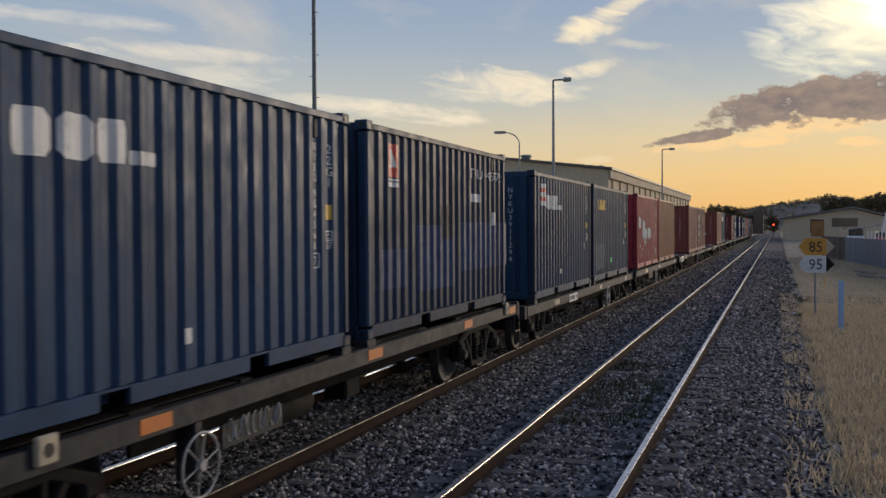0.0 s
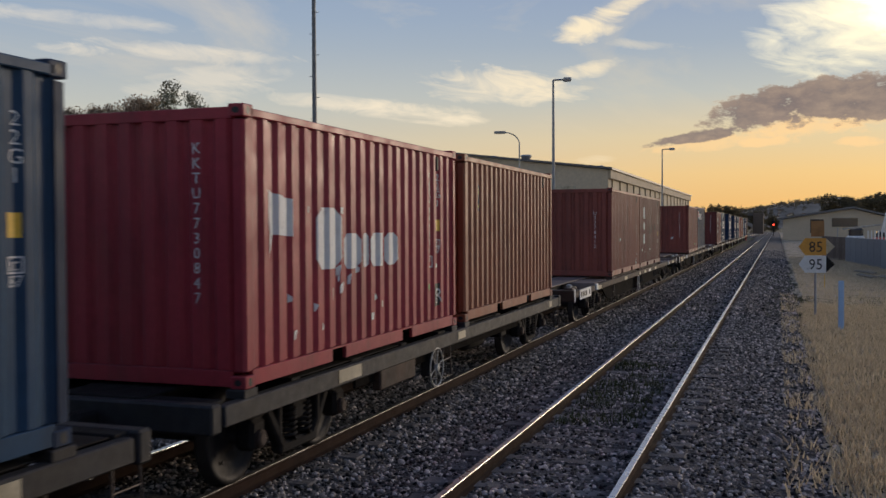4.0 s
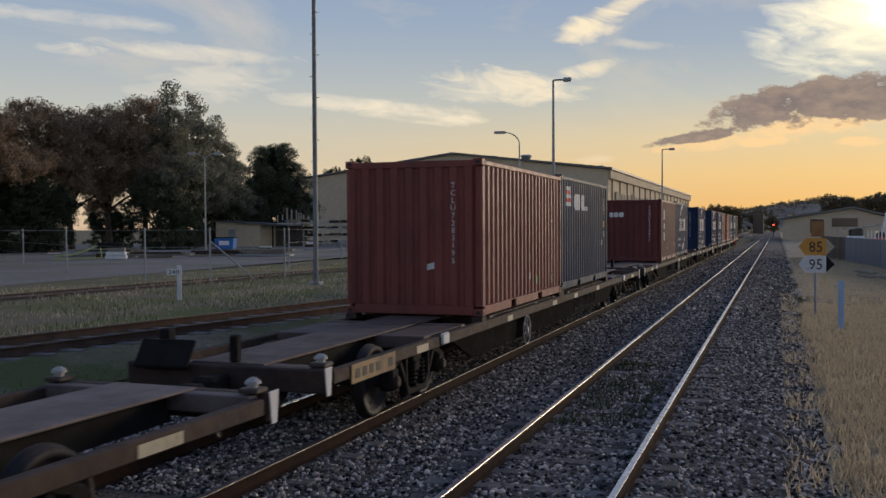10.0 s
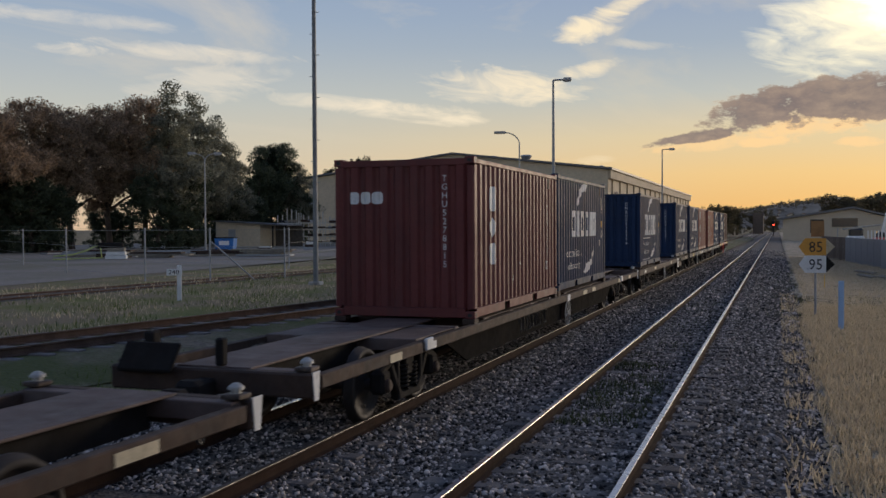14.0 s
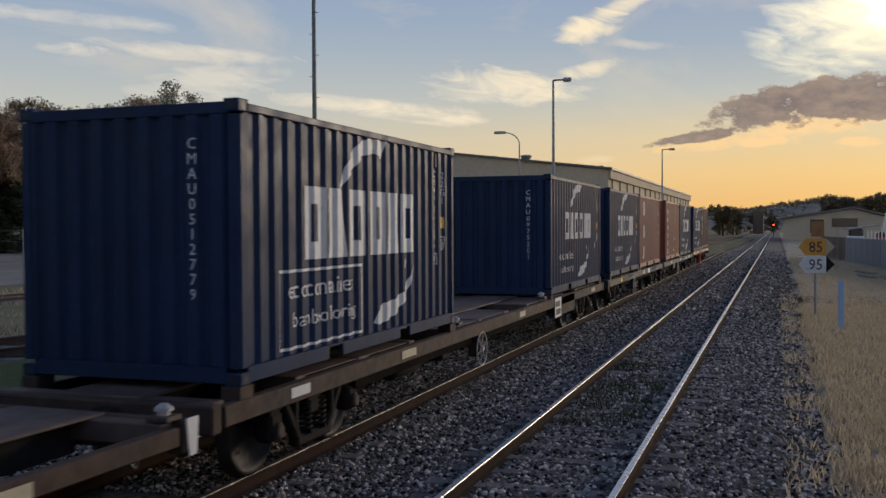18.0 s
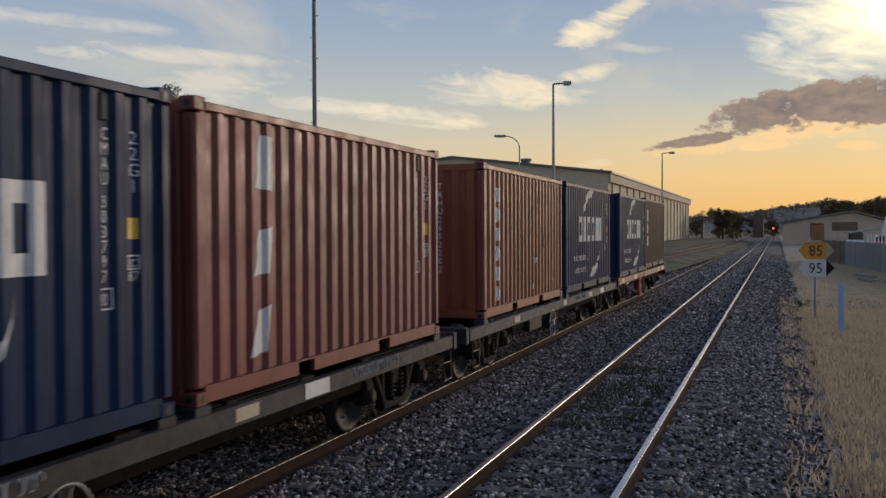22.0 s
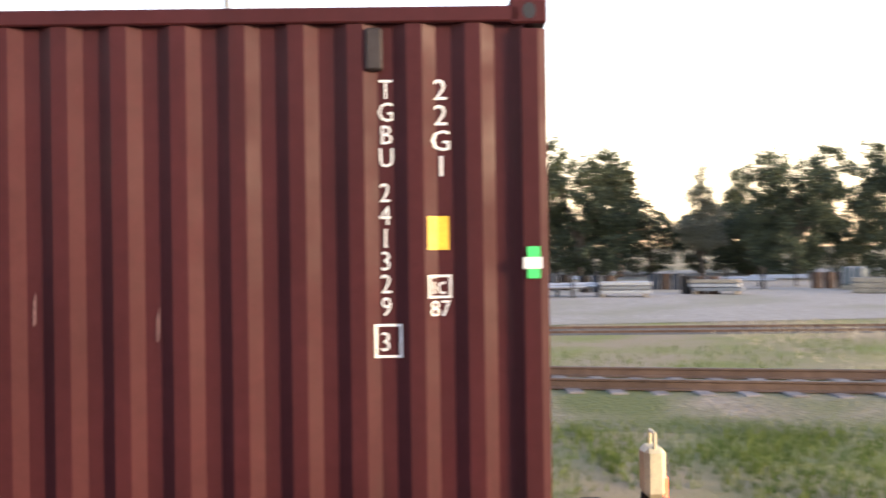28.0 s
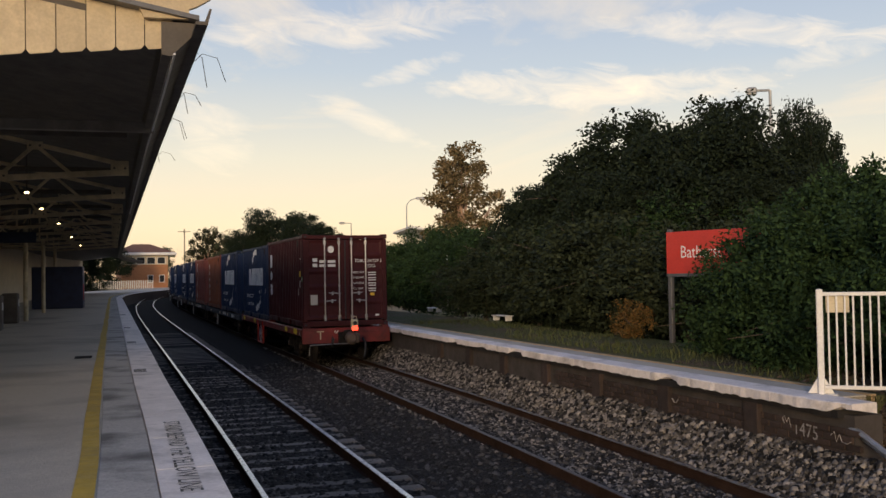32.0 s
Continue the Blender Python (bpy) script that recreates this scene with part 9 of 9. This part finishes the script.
gd = np.concatenate([strew(60000, 0.6, 4.2, 8.5, 34, right_z, 1.2, 0.9), strew(50000, 0.75, 4.4, 8.5, 36, right_z, 1.2), strew(26000, 0.9, 7.0, 30, 90, right_z, 1.1), strew(2600, 0.1, 0.7, 8.5, 40, right_z, 1.2, 1.1), strew(22000, 1.0, 7.0, 20, 90, right_z, 1.2, 0.5), strew(16000, -30, -13, 8, 60, verge_z, 1.0, 0.3)])
blades("dry_grass", gd, 0.04, 0.17, L_DRY, "dry yellow grass beside the ballast", 2, 0.013)
gw = np.concatenate([strew(3600, -2.8, -1.7, 12.4, 18.5, lambda x, y: -0.17, 1.0, 1.3), strew(900, -2.8, -1.6, 19, 34, lambda x, y: -0.17, 1.0, 1.2), strew(900, -0.4, 0.9, 30, 60, right_z, 1.0, 0.4), strew(9000, -17, -8.2, -8, -1.2, mound_z, 1.0, 0.9), strew(5000, -11.0, -8.6, -30, -9.4, lambda x, y: PZ - 0.02, 1.0, 0.4)])
blades("weeds", gw, 0.04, 0.14, leaf_material("dull_green_weed", (0.04, 0.058, 0.02), (0.11, 0.12, 0.05)), "low weeds between the rails and on the mound", 3)


ga = strew(16000, -16.0, -8.6, -7.0, -1.0, mound_z, 1.0, 1.2)
# darker copy of the grass blade, with shade put into its colour
blades("mound_grass", ga, 0.08, 0.28, leaf_material("shaded_rough_grass", (0.028, 0.038, 0.013), (0.085, 0.088, 0.036)), "rough grass on the flank of the mound", 6, 0.01)
gb = np.concatenate([strew(6000, -15.0, -8.6, -7.0, -1.0, mound_z, 1.0, 1.0), strew(14000, -34.0, -16.5, -30.0, -5.5, lambda x, y: 0.055, 1.0, 0.5)])
blades("mound_straw", gb, 0.08, 0.26, leaf_material("dull_straw_blade", (0.1, 0.08, 0.045), (0.26, 0.2, 0.12)), "dry straw among the grass", 7, 0.01)
gv = strew(9000, 0.6, 5.0, 9, 40, right_z, 1.2, 1.4)
blades("verge_weeds", gv, 0.04, 0.14, leaf_material("dull_weed_blade", (0.08, 0.085, 0.035), (0.2, 0.18, 0.08)), "dull green weeds in the dry verge", 9, 0.012)


def stones(name, n, region, zf, smin, smax, mat, label, seed, faces=20):
    """Crushed stones strewn over the ballast, each a rough lump."""
    rng = np.random.default_rng(seed)
    x0, x1, y0, y1, power = region
    p = np.stack([x0 + (x1 - x0) * rng.random(n), y0 + (y1 - y0) * rng.random(n) ** power, np.zeros(n)], 1)
    b = np.array([bend(v) for v in p[:, 1]])
    ok = np.ones(n, bool)
    for c, shifts in ((XA, SWAY_NEAR), (XB, SWAY_TRAIN)):
        mid = np.array([c + sway(v, shifts) for v in p[:, 1]])
        for s in (-G, G):
            ok &= np.abs(p[:, 0] + b - mid - s) > 0.085
    p[:, 2] = [zf(v, w) for v, w in p[:, :2]]
    p[:, 0] += b
    p = p[ok]
    n = len(p)
    ico = bmesh.new()
    if faces == 20:
        bmesh.ops.create_icosphere(ico, subdivisions=1, radius=1.0)
    else:
        bmesh.ops.create_cone(ico, segments=4, radius1=0.9, radius2=0.4, depth=1.3, cap_ends=True)
    bv = np.array([tuple(v.co) for v in ico.verts])
    bf = [[v.index for v in f.verts] for f in ico.faces]
    ico.free()
    k = len(bv)
    s = (smin + (smax - smin) * rng.random(n) ** 2)[:, None, None]
    v = bv[None] * (0.7 + 0.6 * rng.random((n, k, 1))) * s * (0.65 + 0.7 * rng.random((n, 1, 3)))
    a = rng.random(n) * 6.283
    t = rng.random(n) * 3.0
    ca, sa, ct, st = np.cos(a)[:, None], np.sin(a)[:, None], np.cos(t)[:, None], np.sin(t)[:, None]
    y2, z2 = v[:, :, 1] * ct - v[:, :, 2] * st, v[:, :, 1] * st + v[:, :, 2] * ct
    v = np.stack([v[:, :, 0] * ca - y2 * sa, v[:, :, 0] * sa + y2 * ca, z2], 2) + p[:, None, :]
    verts = v.reshape(-1, 3)
    base = np.concatenate([np.array(f) for f in bf])
    tot = np.array([len(f) for f in bf])
    idx = (np.arange(n)[:, None] * k + base[None]).ravel()
    tots = np.tile(tot, n)
    me = bpy.data.meshes.new(name)
    me.vertices.add(len(verts))
    me.vertices.foreach_set("co", verts.astype(np.float32).ravel())
    me.loops.add(len(idx))
    me.loops.foreach_set("vertex_index", idx.astype(np.int32))
    me.polygons.add(len(tots))
    me.polygons.foreach_set("loop_start", np.concatenate([[0], np.cumsum(tots)[:-1]]).astype(np.int32))
    me.polygons.foreach_set("loop_total", tots.astype(np.int32))
    me.update()
    me.validate()
    me.materials.append(mat)
    return tagged(new(name, me), label, "ballast", kind="stuff")


def bed_z(x, y):
    return float(np.interp(-x, (-0.95, -0.55, 0.2, 1.2, 3.2, 4.1, 4.9, 6.9, 8.6), (-0.5, -0.325, -0.24, -0.15, -0.15, -0.24, -0.15, -0.15, -0.24))) - 0.005


def bank_z(x, y):
    return float(np.interp(-x, (6.7, 6.8, 7.15, 7.5, 7.62), (-0.16, -0.16, 0.05, 0.36, 0.42)))


stones("ballast_stones", 60000, (-8.4, 0.78, 8.0, 30.0, 1.3), bed_z, 0.015, 0.038, M_STONE, "grey crushed stone ballast between the tracks", 31)
stones("ballast_stones_far", 26000, (-8.2, 0.7, 28.0, 110.0, 1.4), bed_z, 0.03, 0.06, M_STONE, "grey crushed stone ballast along the line", 32, 8)
stones("ballast_stones_station", 26000, (-7.4, -0.9, -5.5, -30.0, 1.3), bed_z, 0.022, 0.05, M_STONE_DARK, "dark crushed stone ballast between the platforms", 33)
stones("ballast_stones_brown", 30000, (-7.56, -6.75, -5.0, -34.0, 1.4), bank_z, 0.018, 0.05, M_STONE_BROWN, "brownish crushed stone along the far platform", 34)
stones("ballast_stones_mixed", 13000, (-6.75, -5.2, -9.0, -36.0, 1.2), lambda x, y: bed_z(x, y) + 0.01, 0.018, 0.04, M_STONE_BROWN, "grey crushed stone between the rails", 36)

# stones lying loose over the edge of the dry grass, and dead leaves on the mound
stones("loose_stones", 2600, (0.45, 1.4, 8.0, 38.0, 1.2), lambda x, y: right_z(x, y) - 0.004, 0.016, 0.04, M_STONE, "loose grey stones in the edge of the dry grass", 35)


def litter(n, seed):
    rng = np.random.default_rng(seed)
    p = np.stack([-16.0 + 8.2 * rng.random(n), -11.5 + 8.5 * rng.random(n) ** 0.8, np.zeros(n)], 1)
    p[:, 2] = [mound_z(px, py) + 0.012 for px, py in p[:, :2]]
    a = rng.normal(size=(n, 3)) * 0.03
    c = rng.normal(size=(n, 3)) * 0.03
    a[:, 2] *= 0.5
    c[:, 2] *= 0.5
    return tagged(new("leaf_litter", soup("leaf_litter", np.stack([p - a, p + c, p + a, p - c], 1).reshape(-1, 3), 4, L_LITTER)), "brown dead leaves strewn over the mound", "leaves", kind="stuff")


litter(14000, 9)

# ---- sleepers ----
SLEEPER = Geo().cbox((0, 0, 0), (2.45, 0.24, 0.14), 0.015).mesh("sleeper", M_SLEEPER)
for tr, xc, shifts, y0, n, zs in ((track_near, XA, SWAY_NEAR, 52, 165, -0.205), (track_train, XB, SWAY_TRAIN, 40, 120, -0.226)):
    for i in range(n):
        y = y0 - i * 0.61
        o = new("sleeper", SLEEPER)
        o.parent, o.location, o.rotation_euler = tr, (xc + sway(y, shifts) + rt.uniform(-0.03, 0.03), y, zs - rt.uniform(0, 0.012)), (0, 0, rt.uniform(-0.01, 0.01))
g = Geo()
for i in range(150):
    y = 60 - i * 0.62
    g.cbox((siding(y), y, 0.245 - 0.02 * rt.random()), (2.4, 0.24, 0.13), 0.015)
part("sleepers", g, M_SLEEPER, track_siding)["kind"] = "stuff"


# ======== what moves ========
def motions():
    times = [0.5 * i for i in range(65)]
    for ob, y0, z in MOVING:
        walk(ob, [(t, on_track(y0 - travelled(t), z)) for t in times])
    for w, yy in WHEELS:
        walk(w, [(0.1 * i, Matrix.Translation((0, yy, 0.46)) @ Matrix.Rotation(travelled(0.1 * i) / 0.46, 4, "X")) for i in range(321)])


motions()
